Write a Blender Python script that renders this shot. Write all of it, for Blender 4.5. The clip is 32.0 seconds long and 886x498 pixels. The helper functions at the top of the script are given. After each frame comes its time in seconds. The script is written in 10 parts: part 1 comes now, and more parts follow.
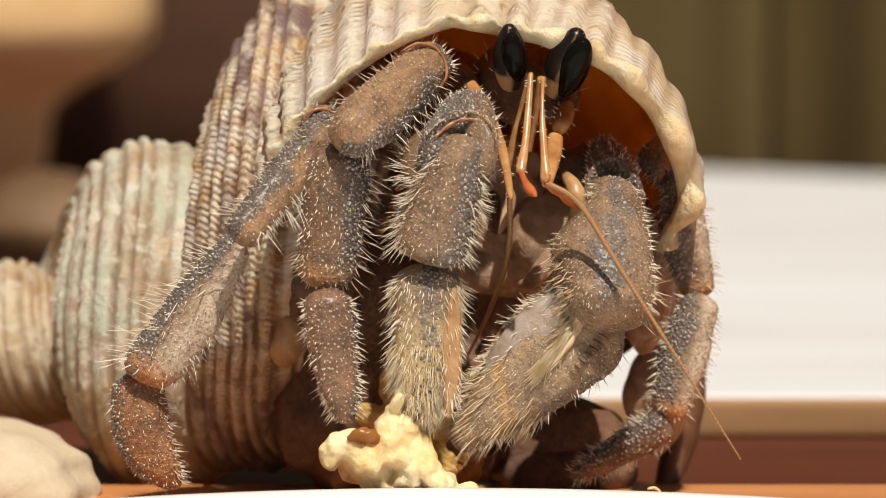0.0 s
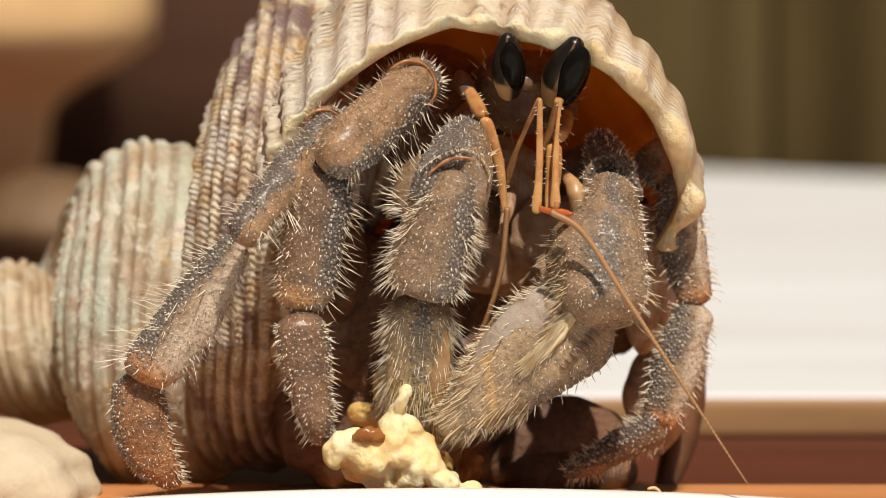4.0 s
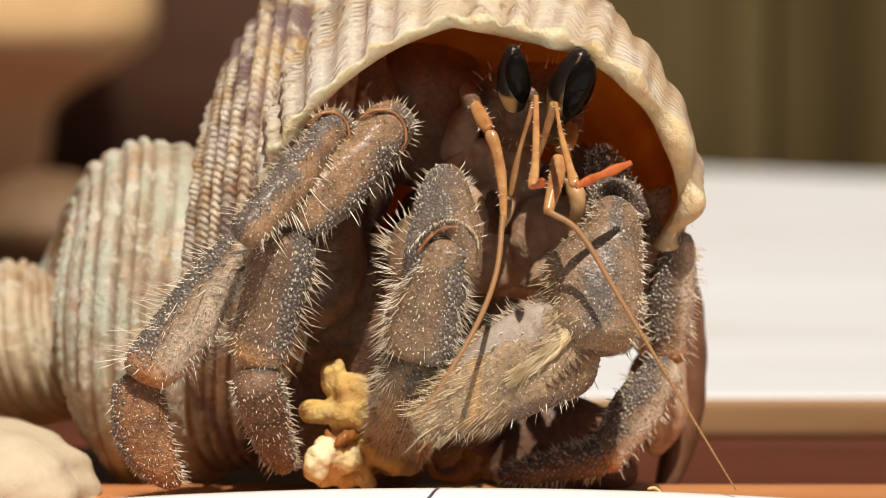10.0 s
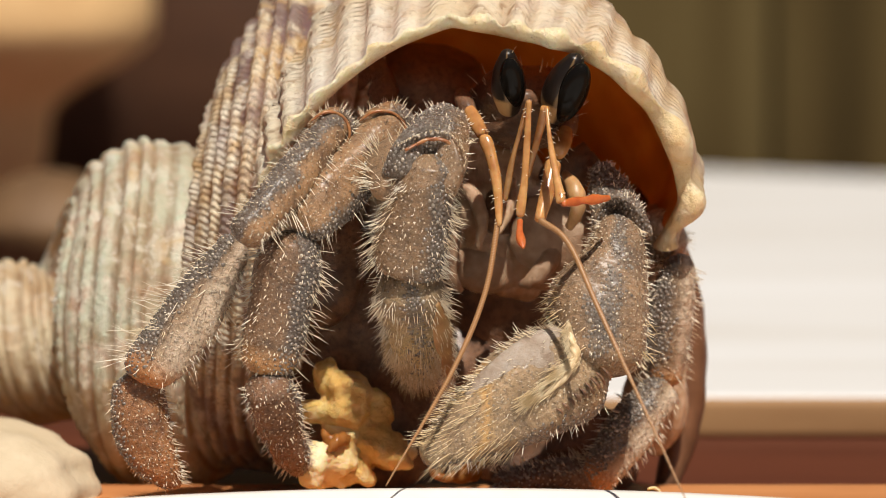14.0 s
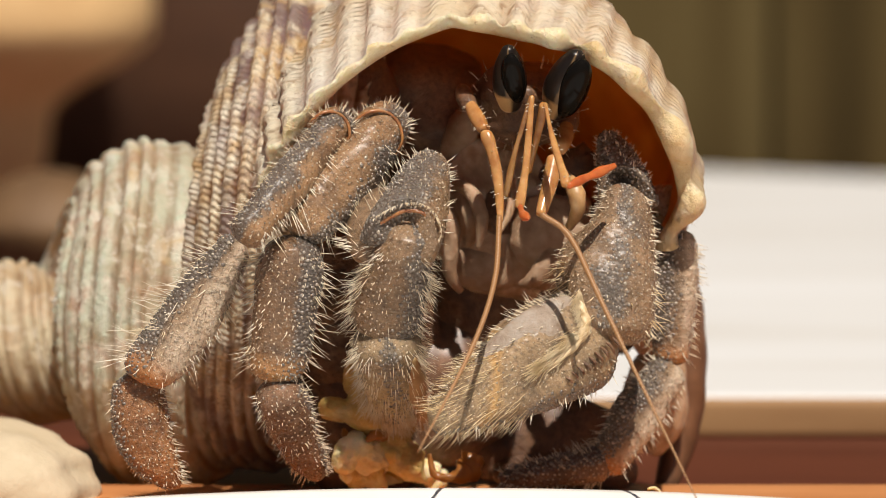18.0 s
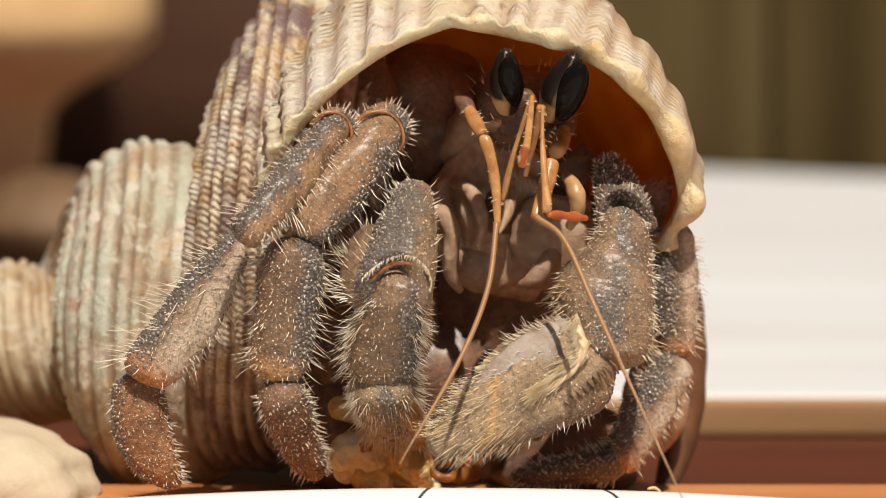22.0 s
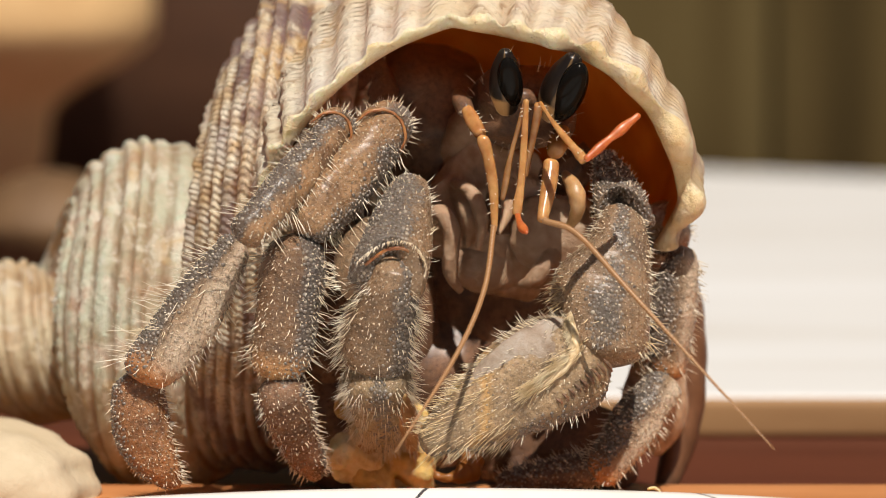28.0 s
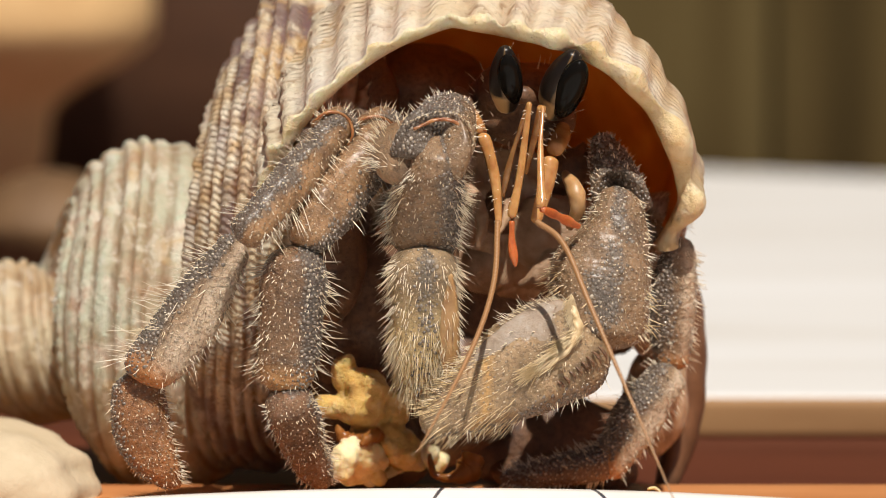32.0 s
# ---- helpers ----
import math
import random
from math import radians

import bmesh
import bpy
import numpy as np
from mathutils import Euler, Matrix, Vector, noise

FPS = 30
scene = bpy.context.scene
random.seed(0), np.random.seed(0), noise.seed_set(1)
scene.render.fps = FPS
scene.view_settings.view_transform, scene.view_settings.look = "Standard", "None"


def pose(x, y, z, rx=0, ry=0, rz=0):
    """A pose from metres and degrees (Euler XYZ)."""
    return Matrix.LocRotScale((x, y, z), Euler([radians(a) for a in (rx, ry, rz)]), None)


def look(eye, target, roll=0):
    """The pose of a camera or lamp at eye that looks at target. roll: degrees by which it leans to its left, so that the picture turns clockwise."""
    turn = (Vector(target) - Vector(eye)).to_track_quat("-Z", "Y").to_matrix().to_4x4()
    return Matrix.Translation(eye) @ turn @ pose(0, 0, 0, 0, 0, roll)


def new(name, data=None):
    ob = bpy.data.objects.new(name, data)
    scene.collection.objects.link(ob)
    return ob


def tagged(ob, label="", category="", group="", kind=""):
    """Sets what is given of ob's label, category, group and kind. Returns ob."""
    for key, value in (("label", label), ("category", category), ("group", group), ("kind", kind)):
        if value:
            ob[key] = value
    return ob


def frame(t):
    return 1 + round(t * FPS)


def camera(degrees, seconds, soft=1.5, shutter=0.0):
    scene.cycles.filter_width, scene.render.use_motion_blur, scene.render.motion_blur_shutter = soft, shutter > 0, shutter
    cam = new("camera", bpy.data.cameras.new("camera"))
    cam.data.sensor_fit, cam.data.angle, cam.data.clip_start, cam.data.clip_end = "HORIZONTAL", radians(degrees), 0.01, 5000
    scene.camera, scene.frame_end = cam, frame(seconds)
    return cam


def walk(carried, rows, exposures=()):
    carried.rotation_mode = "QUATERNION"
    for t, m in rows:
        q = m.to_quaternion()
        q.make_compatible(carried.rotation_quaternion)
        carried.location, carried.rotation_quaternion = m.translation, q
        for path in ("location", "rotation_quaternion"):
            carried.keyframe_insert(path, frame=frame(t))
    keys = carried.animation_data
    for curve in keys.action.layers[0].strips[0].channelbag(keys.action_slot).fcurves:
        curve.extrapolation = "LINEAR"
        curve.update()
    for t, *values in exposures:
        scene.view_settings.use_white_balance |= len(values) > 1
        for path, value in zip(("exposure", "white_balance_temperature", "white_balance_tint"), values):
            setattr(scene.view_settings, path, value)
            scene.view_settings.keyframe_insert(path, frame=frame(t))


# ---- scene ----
# A land hermit crab in a ribbed turban shell picks at popcorn on a white dish.
# All lengths below are in millimetres and turned into metres by mm().
cam = camera(14.0, 32.0, soft=0.7)
cam.data.dof.use_dof = True
cam.data.dof.focus_distance = 0.1992
cam.data.dof.aperture_fstop = 42.0
EYE = look((0, -0.2039, 0.0354), (0, 0, 0.014))
walk(cam, [(0.0, EYE), (32.0, EYE)], exposures=[(0.0, -0.18), (32.0, -0.18)])

# ---- world and sun ----
SUN_FROM = Vector((0.12, -0.50, 0.858)).normalized()
world = bpy.data.worlds.new("sky")
scene.world = world
world.use_nodes = True
wn = world.node_tree.nodes
sky = wn.new("ShaderNodeTexSky")
sky.sky_type = "NISHITA"
sky.sun_disc = False
sky.sun_elevation = math.asin(SUN_FROM.z)
sky.sun_rotation = math.atan2(SUN_FROM.x, SUN_FROM.y)
world.node_tree.links.new(sky.outputs["Color"], wn["Background"].inputs["Color"])
wn["Background"].inputs["Strength"].default_value = 0.034
sun = new("sun", bpy.data.lights.new("sun", "SUN"))
sun.data.energy = 6.0
sun.data.angle = radians(0.6)
sun.data.color = (1.0, 0.92, 0.825)
sun.matrix_world = look(SUN_FROM, (0, 0, 0))


def mm(x, y, z):
    return Vector((x * 0.001, y * 0.001, z * 0.001))


# ---- materials ----
class Mat:
    """Small builder for node materials in object space; scale is in marks per millimetre."""

    def __init__(self, name, rough=0.6, metal=0.0):
        self.m = bpy.data.materials.new(name)
        self.m.use_nodes = True
        self.t = self.m.node_tree
        self.n = self.t.nodes
        self.b = self.n["Principled BSDF"]
        self.out = self.n["Material Output"]
        self.b.inputs["Roughness"].default_value = rough
        self.b.inputs["Metallic"].default_value = metal
        self.co = self.n.new("ShaderNodeTexCoord")
        self.last_bump = None

    def link(self, a, b):
        self.t.links.new(a, b)

    def coords(self, per_mm, stretch=(1, 1, 1), space="Object"):
        mp = self.n.new("ShaderNodeMapping")
        k = 1000.0 * per_mm if space == "Object" else per_mm
        mp.inputs["Scale"].default_value = (k * stretch[0], k * stretch[1], k * stretch[2])
        self.link(self.co.outputs[space], mp.inputs["Vector"])
        return mp.outputs["Vector"]

    def noise(self, per_mm, detail=4, stretch=(1, 1, 1), space="Object", rough=0.6, dist=0.0):
        t = self.n.new("ShaderNodeTexNoise")
        t.inputs["Scale"].default_value = 1.0
        t.inputs["Detail"].default_value = detail
        t.inputs["Roughness"].default_value = rough
        t.inputs["Distortion"].default_value = dist
        self.link(self.coords(per_mm, stretch, space), t.inputs["Vector"])
        return t.outputs["Fac"]

    def cells(self, per_mm, stretch=(1, 1, 1), space="Object", feature="F1"):
        t = self.n.new("ShaderNodeTexVoronoi")
        t.feature = feature
        t.inputs["Scale"].default_value = 1.0
        self.link(self.coords(per_mm, stretch, space), t.inputs["Vector"])
        return t.outputs["Distance"]

    def uv(self, axis):
        s = self.n.new("ShaderNodeSeparateXYZ")
        self.link(self.co.outputs["UV"], s.inputs["Vector"])
        return s.outputs[axis]

    def ramp(self, fac, stops):
        r = self.n.new("ShaderNodeValToRGB")
        e = r.color_ramp.elements
        while len(e) < len(stops):
            e.new(0.5)
        for el, (p, c) in zip(e, stops):
            el.position = p
            el.color = (*c, 1) if len(c) == 3 else c
        self.link(fac, r.inputs["Fac"])
        return r.outputs["Color"]

    def grey(self, fac, lo, hi, a=0.0, b=1.0):
        r = self.n.new("ShaderNodeMapRange")
        r.inputs["From Min"].default_value, r.inputs["From Max"].default_value = lo, hi
        r.inputs["To Min"].default_value, r.inputs["To Max"].default_value = a, b
        self.link(fac, r.inputs["Value"])
        return r.outputs["Result"]

    def mix(self, fac, a, b, mode="MIX"):
        x = self.n.new("ShaderNodeMix")
        x.data_type = "RGBA"
        x.blend_type = mode
        for value, sock in ((fac, x.inputs[0]), (a, x.inputs[6]), (b, x.inputs[7])):
            if isinstance(value, (int, float)):
                sock.default_value = value
            elif isinstance(value, tuple):
                sock.default_value = (*value, 1)
            else:
                self.link(value, sock)
        return x.outputs[2]

    def math(self, op, a, b=0.0):
        x = self.n.new("ShaderNodeMath")
        x.operation = op
        for value, sock in ((a, x.inputs[0]), (b, x.inputs[1])):
            if isinstance(value, (int, float)):
                sock.default_value = value
            else:
                self.link(value, sock)
        return x.outputs[0]

    def color(self, c):
        if isinstance(c, tuple):
            self.b.inputs["Base Color"].default_value = (*c, 1)
        else:
            self.link(c, self.b.inputs["Base Color"])
        return self

    def rough(self, fac):
        self.link(fac, self.b.inputs["Roughness"])
        return self

    def bump(self, fac, mm_high, strength=1.0):
        x = self.n.new("ShaderNodeBump")
        x.inputs["Distance"].default_value = mm_high * 0.001
        x.inputs["Strength"].default_value = strength
        self.link(fac, x.inputs["Height"])
        if self.last_bump:
            self.link(self.last_bump, x.inputs["Normal"])
        self.last_bump = x.outputs["Normal"]
        self.link(self.last_bump, self.b.inputs["Normal"])
        return self

    def sss(self, weight, radius_mm, scale=1.0):
        self.b.inputs["Subsurface Weight"].default_value = weight
        self.b.inputs["Subsurface Radius"].default_value = [r * 0.001 for r in radius_mm]
        self.b.inputs["Subsurface Scale"].default_value = scale
        return self

    def translucent(self, share, c):
        tr = self.n.new("ShaderNodeBsdfTranslucent")
        if isinstance(c, tuple):
            tr.inputs["Color"].default_value = (*c, 1)
        else:
            self.link(c, tr.inputs["Color"])
        mx = self.n.new("ShaderNodeMixShader")
        mx.inputs[0].default_value = share
        self.link(self.b.outputs[0], mx.inputs[1])
        self.link(tr.outputs[0], mx.inputs[2])
        self.link(mx.outputs[0], self.out.inputs["Surface"])
        return self


def cuticle(name, dark, mid, blue, end=None, pale=None, rough=0.34, band=None, end_at=0.9, end_over=0.12):
    """Crab cuticle: mottled warm brown with dark pits, blue-grey where the zone attribute says, tan towards the far joint."""
    m = Mat(name, rough)
    big = m.noise(0.42, 5, rough=0.6, dist=0.4)
    fine = m.noise(3.2, 5, rough=0.7)
    base = m.ramp(big, [(0.30, dark), (0.48, mid), (0.72, tuple(min(1, c * 1.55) for c in mid))])
    if pale:
        patch = m.grey(m.math("ADD", m.uv("X"), m.math("MULTIPLY", big, 0.3)), 0.66, 0.50)
        base = m.mix(patch, base, pale)
    zone = m.attr("zone")
    base = m.mix(m.math("MULTIPLY", zone, 0.8), base, tuple(c * 0.72 for c in blue))
    if end:
        joint = m.grey(m.math("ADD", m.uv("Y"), m.math("MULTIPLY", fine, 0.2)), end_at, end_at + end_over)
        base = m.mix(joint, base, end)
    if band:
        across = m.math("ADD", m.math("ADD", m.uv("Y"), m.math("MULTIPLY", m.uv("X"), 0.25)), m.math("MULTIPLY", big, 0.15))
        spot = m.math("MULTIPLY", m.grey(across, band[0], band[0] + 0.05), m.grey(across, band[1] + 0.05, band[1]))
        base = m.mix(m.math("MULTIPLY", spot, 0.8), base, band[2])
    base = m.mix(m.grey(fine, 0.47, 0.66, 0, 0.6), base, tuple(c * 0.5 for c in dark))
    pit = m.math("MULTIPLY", m.grey(m.cells(2.6), 0.22, 0.08), m.grey(m.noise(0.9, 3), 0.45, 0.6))
    base = m.mix(m.math("MULTIPLY", pit, 0.7), base, tuple(c * 0.35 for c in dark))
    bead = m.attr("bead")
    base = m.mix(m.grey(bead, 0.35, 0.9, 0, 0.35), base, tuple(min(1, (p * 0.4 + q * 0.6) * 1.9 + 0.03) for p, q in zip(blue, mid)))
    m.color(base)
    m.rough(m.grey(m.math("ADD", bead, m.math("MULTIPLY", fine, 0.4)), 0.15, 1.0, rough + 0.04, rough - 0.18))
    m.bump(m.cells(5.5, feature="SMOOTH_F1"), 0.05, 0.6)
    m.bump(fine, 0.03, 0.6)
    m.bump(m.noise(1.3, 6, rough=0.75), 0.32, 0.9)
    m.sss(0.12, (0.7, 0.35, 0.2))
    m.b.inputs["Coat Weight"].default_value, m.b.inputs["Coat Roughness"].default_value = 0.26, 0.3
    return m.m


def _attr(self, name):
    a = self.n.new("ShaderNodeAttribute")
    a.attribute_name = name
    return a.outputs["Fac"]


Mat.attr = _attr

def random_tone(m, stops):
    g = m.n.new("ShaderNodeNewGeometry")
    return m.ramp(g.outputs["Random Per Island"], stops)


m = Mat("tan_granule", 0.33)
m.b.inputs["Coat Weight"].default_value, m.b.inputs["Coat Roughness"].default_value = 0.5, 0.22
m.b.inputs["IOR"].default_value = 1.9
m.color(random_tone(m, [(0.0, (0.20, 0.14, 0.085)), (0.5, (0.36, 0.26, 0.165)), (1.0, (0.62, 0.49, 0.33))]))
GRAIN = m.m
m = Mat("blue_grey_granule", 0.33)
m.b.inputs["Coat Weight"].default_value, m.b.inputs["Coat Roughness"].default_value = 0.8, 0.22
m.b.inputs["IOR"].default_value = 1.85
m.color(random_tone(m, [(0.0, (0.11, 0.082, 0.06)), (0.5, (0.165, 0.135, 0.108)), (0.85, (0.235, 0.195, 0.152)), (1.0, (0.46, 0.385, 0.29))]))
BLUE_GRAIN = m.m
LEG = cuticle("leg_cuticle", (0.125, 0.06, 0.026), (0.32, 0.182, 0.086), (0.125, 0.112, 0.10))
LEG_END = cuticle("leg_cuticle_tan_end", (0.075, 0.042, 0.024), (0.21, 0.118, 0.06), (0.11, 0.10, 0.092), (0.50, 0.25, 0.09), end_at=0.84)
LEG_PALE = cuticle("leg_cuticle_pale_side", (0.15, 0.09, 0.05), (0.32, 0.21, 0.12), (0.115, 0.104, 0.094), (0.52, 0.22, 0.07), (0.58, 0.44, 0.31))
DACTYL = cuticle("dactyl_cuticle", (0.085, 0.042, 0.022), (0.21, 0.108, 0.055), (0.125, 0.09, 0.072))
RUST = cuticle("rust_dactyl_cuticle", (0.12, 0.05, 0.02), (0.34, 0.155, 0.06), (0.16, 0.10, 0.065))
CLAW = cuticle("claw_cuticle", (0.105, 0.06, 0.031), (0.255, 0.158, 0.085), (0.14, 0.124, 0.108))
HAND = cuticle("claw_hand_cuticle", (0.14, 0.085, 0.044), (0.33, 0.22, 0.118), (0.18, 0.168, 0.155), (0.40, 0.30, 0.17), rough=0.40, band=(0.84, 0.90, (0.58, 0.33, 0.11)), end_at=0.98, end_over=0.15)
FINGER = cuticle("claw_finger_cuticle", (0.15, 0.10, 0.055), (0.32, 0.22, 0.12), (0.18, 0.155, 0.125), (0.66, 0.48, 0.22), end_at=0.30, end_over=0.5)
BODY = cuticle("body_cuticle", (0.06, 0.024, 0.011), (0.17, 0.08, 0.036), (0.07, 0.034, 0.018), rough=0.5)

m = Mat("pale_membrane", 0.5)
m.color(m.ramp(m.noise(0.5, 4), [(0.3, (0.24, 0.13, 0.07)), (0.5, (0.38, 0.24, 0.145)), (0.75, (0.54, 0.39, 0.27))]))
m.bump(m.noise(1.6, 6, rough=0.7), 0.25, 0.8).sss(0.2, (1.0, 0.6, 0.4))
PALE = m.m
m = Mat("pale_grey_cuticle", 0.42)
m.color(m.ramp(m.noise(0.7, 5, rough=0.65), [(0.3, (0.20, 0.13, 0.08)), (0.5, (0.33, 0.255, 0.19)), (0.75, (0.44, 0.39, 0.34))])).bump(m.noise(1.6, 6, rough=0.7), 0.2, 0.8).sss(0.2, (0.8, 0.5, 0.35))
PALE_GREY = m.m
m = Mat("tan_skin", 0.4)
m.color(m.ramp(m.noise(0.8, 4), [(0.3, (0.30, 0.16, 0.065)), (0.6, (0.48, 0.29, 0.13)), (0.8, (0.55, 0.38, 0.2))])).bump(m.noise(3.0, 4), 0.04, 0.5).sss(0.25, (1.0, 0.5, 0.25))
TAN = m.m
m = Mat("smooth_brown_cuticle", 0.42)
m.color(m.ramp(m.noise(0.5, 4), [(0.3, (0.10, 0.045, 0.022)), (0.6, (0.19, 0.09, 0.045)), (0.8, (0.26, 0.14, 0.075))])).bump(m.noise(2.5, 5), 0.04, 0.5)
BROWN = m.m
m = Mat("joint_membrane", 0.35)
m.color(m.ramp(m.noise(1.2, 4), [(0.3, (0.20, 0.07, 0.025)), (0.7, (0.40, 0.18, 0.065))])).bump(m.noise(4.0, 4), 0.04, 0.5).sss(0.3, (0.8, 0.3, 0.1))
JOINT = m.m
m = Mat("bristle", 0.35)
m.color(m.ramp(m.noise(0.6, 2), [(0.35, (0.74, 0.60, 0.40)), (0.65, (0.94, 0.88, 0.74))])).translucent(0.15, (0.9, 0.7, 0.4))
BRISTLE = m.m
m = Mat("straw_brush_hair", 0.4)
m.color(m.ramp(m.noise(0.9, 2), [(0.35, (0.58, 0.42, 0.21)), (0.65, (0.90, 0.77, 0.52))])).translucent(0.25, (0.85, 0.65, 0.35))
STRAW = m.m
m = Mat("ivory_fan", 0.42)
m.color(m.ramp(m.noise(0.5, 5, stretch=(3, 3, 0.4)), [(0.3, (0.40, 0.25, 0.11)), (0.5, (0.60, 0.44, 0.24)), (0.75, (0.76, 0.64, 0.44))])).bump(m.noise(1.5, 5, stretch=(3, 3, 0.4)), 0.08, 0.7)
IVORY = m.m
m = Mat("antenna_cuticle", 0.2)
m.color(m.ramp(m.noise(0.7, 3), [(0.3, (0.30, 0.125, 0.04)), (0.55, (0.46, 0.235, 0.085)), (0.75, (0.60, 0.36, 0.15))])).bump(m.noise(3.0, 3), 0.03, 0.4).sss(0.3, (0.8, 0.35, 0.1))
ORANGE = m.m
m = Mat("antennule_flagellum", 0.35)
m.color(m.ramp(m.noise(1.2, 3), [(0.3, (0.36, 0.075, 0.018)), (0.7, (0.52, 0.15, 0.04))])).sss(0.3, (0.8, 0.25, 0.08))
RED = m.m
m = Mat("antenna_flagellum", 0.4)
rings = m.grey(m.math("SINE", m.math("MULTIPLY", m.uv("Y"), 900.0)), -0.2, 0.6)
m.color(m.mix(rings, (0.28, 0.135, 0.05), (0.36, 0.19, 0.078))).bump(rings, 0.02, 0.4)
WHIP = m.m
m = Mat("eye_black", 0.07)
m.color((0.006, 0.005, 0.004))
m.b.inputs["Specular IOR Level"].default_value = 0.09
EYE_BLACK = m.m
m = Mat("eyestalk", 0.32)
m.b.inputs["Specular IOR Level"].default_value = 0.3
blotch = m.noise(1.1, 3)
tan_foot = m.math("MULTIPLY", m.grey(m.math("ADD", m.uv("Y"), m.math("MULTIPLY", blotch, 0.25)), 0.50, 0.42), m.grey(m.uv("X"), 0.62, 0.45))
stripe = m.math("MULTIPLY", m.grey(m.math("ADD", m.uv("X"), m.math("MULTIPLY", blotch, 0.1)), 0.40, 0.46), m.grey(m.math("ADD", m.uv("X"), m.math("MULTIPLY", blotch, 0.1)), 0.58, 0.50))
m.color(m.mix(m.math("MULTIPLY", stripe, 0.45), m.mix(tan_foot, (0.012, 0.008, 0.006), (0.40, 0.24, 0.10)), (0.30, 0.18, 0.08)))
m.bump(m.noise(4, 4), 0.03, 0.4)
STALK = m.m

# ribbed shell: cream ribs, purple-brown blotches, green-grey algae film towards the spire
m = Mat("shell_outside", 0.62)
rib = m.attr("rib")
turn = m.attr("turn")
block = m.attr("block")
big = m.noise(0.16, 4, dist=0.6)
mid = m.noise(0.7, 5)
fine = m.noise(3.5, 5, rough=0.7)
c = m.ramp(big, [(0.28, (0.76, 0.61, 0.37)), (0.45, (0.86, 0.77, 0.56)), (0.7, (0.90, 0.86, 0.73))])
old = m.grey(turn, 0.53, 0.60)
film = m.ramp(m.noise(0.42, 5, dist=0.6, rough=0.65), [(0.34, (0.70, 0.53, 0.40)), (0.42, (0.80, 0.75, 0.60)), (0.55, (0.64, 0.72, 0.55)), (0.70, (0.85, 0.84, 0.73))])
c = m.mix(old, c, film)
older = m.grey(turn, 0.78, 0.84)
c = m.mix(m.math("MULTIPLY", older, 0.7), c, (0.72, 0.58, 0.36))
band = m.math("MULTIPLY", m.grey(turn, 0.17, 0.24), m.grey(turn, 0.60, 0.52))
c = m.mix(m.math("MULTIPLY", band, m.grey(mid, 0.42, 0.62, 0.05, 0.6)), c, (0.66, 0.42, 0.17))
stain = m.math("MULTIPLY", m.grey(m.noise(0.12, 5, dist=0.8, rough=0.6), 0.46, 0.58), m.grey(turn, 0.40, 0.56))
c = m.mix(m.math("MULTIPLY", stain, 0.55), c, (0.40, 0.25, 0.11))
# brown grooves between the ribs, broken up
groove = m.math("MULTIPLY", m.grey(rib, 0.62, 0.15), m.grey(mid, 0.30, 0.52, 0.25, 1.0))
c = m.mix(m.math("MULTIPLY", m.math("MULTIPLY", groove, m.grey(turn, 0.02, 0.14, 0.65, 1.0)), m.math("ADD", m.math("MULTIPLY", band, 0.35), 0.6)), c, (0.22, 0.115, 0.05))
scale = m.attr("scale")
chevron = m.math("SINE", m.math("ADD", m.math("MULTIPLY", m.attr("along"), 1500.0), m.math("ADD", m.math("MULTIPLY", rib, 2.4), m.math("MULTIPLY", mid, 3.0))))
lip_zone = m.grey(turn, 0.13, 0.06)
lines = m.math("MULTIPLY", m.grey(scale, 0.78, 0.98, 0, 1.0), m.grey(mid, 0.40, 0.56))
c = m.mix(m.math("MULTIPLY", lines, m.math("ADD", m.math("MULTIPLY", lip_zone, 0.2), 0.35)), c, (0.24, 0.13, 0.06))
ticks = m.math("MULTIPLY", m.grey(chevron, 0.35, 0.85), m.math("MULTIPLY", m.grey(turn, 0.005, 0.02), m.grey(turn, 0.15, 0.08)))
ticks = m.math("MULTIPLY", ticks, m.math("MULTIPLY", m.grey(m.noise(0.45, 3), 0.30, 0.42), m.grey(rib, 1.0, 0.7, 0.25, 1.0)))
c = m.mix(m.math("MULTIPLY", ticks, 0.98), c, (0.10, 0.05, 0.02))
dark = m.math("MULTIPLY", m.grey(m.math("ADD", block, m.math("MULTIPLY", mid, 0.42)), 0.77, 0.87), m.math("ADD", m.math("MULTIPLY", band, 0.78), 0.05))
c = m.mix(m.math("MULTIPLY", m.attr("worn"), m.grey(mid, 0.35, 0.65, 0.1, 0.6)), c, (0.62, 0.44, 0.22))
c = m.mix(dark, c, (0.15, 0.10, 0.115))
smear = m.math("MULTIPLY", m.grey(m.noise(0.34, 5, dist=1.4, rough=0.65), 0.53, 0.62, 0, 0.55), band)
c = m.mix(smear, c, (0.19, 0.12, 0.105))
chalk = m.math("MULTIPLY", m.grey(m.noise(0.5, 5, dist=0.9, rough=0.65), 0.54, 0.62, 0, 0.6), m.grey(turn, 0.15, 0.22))
c = m.mix(chalk, c, (0.84, 0.79, 0.65))
violet = m.math("MULTIPLY", m.grey(m.noise(0.22, 5, dist=1.0), 0.52, 0.66, 0, 0.35), m.grey(turn, 0.5, 0.35))
c = m.mix(violet, c, (0.50, 0.40, 0.40))
ochre = m.grey(m.noise(0.28, 5, dist=1.2, rough=0.65), 0.56, 0.68, 0, 0.5)
c = m.mix(ochre, c, (0.66, 0.42, 0.15))
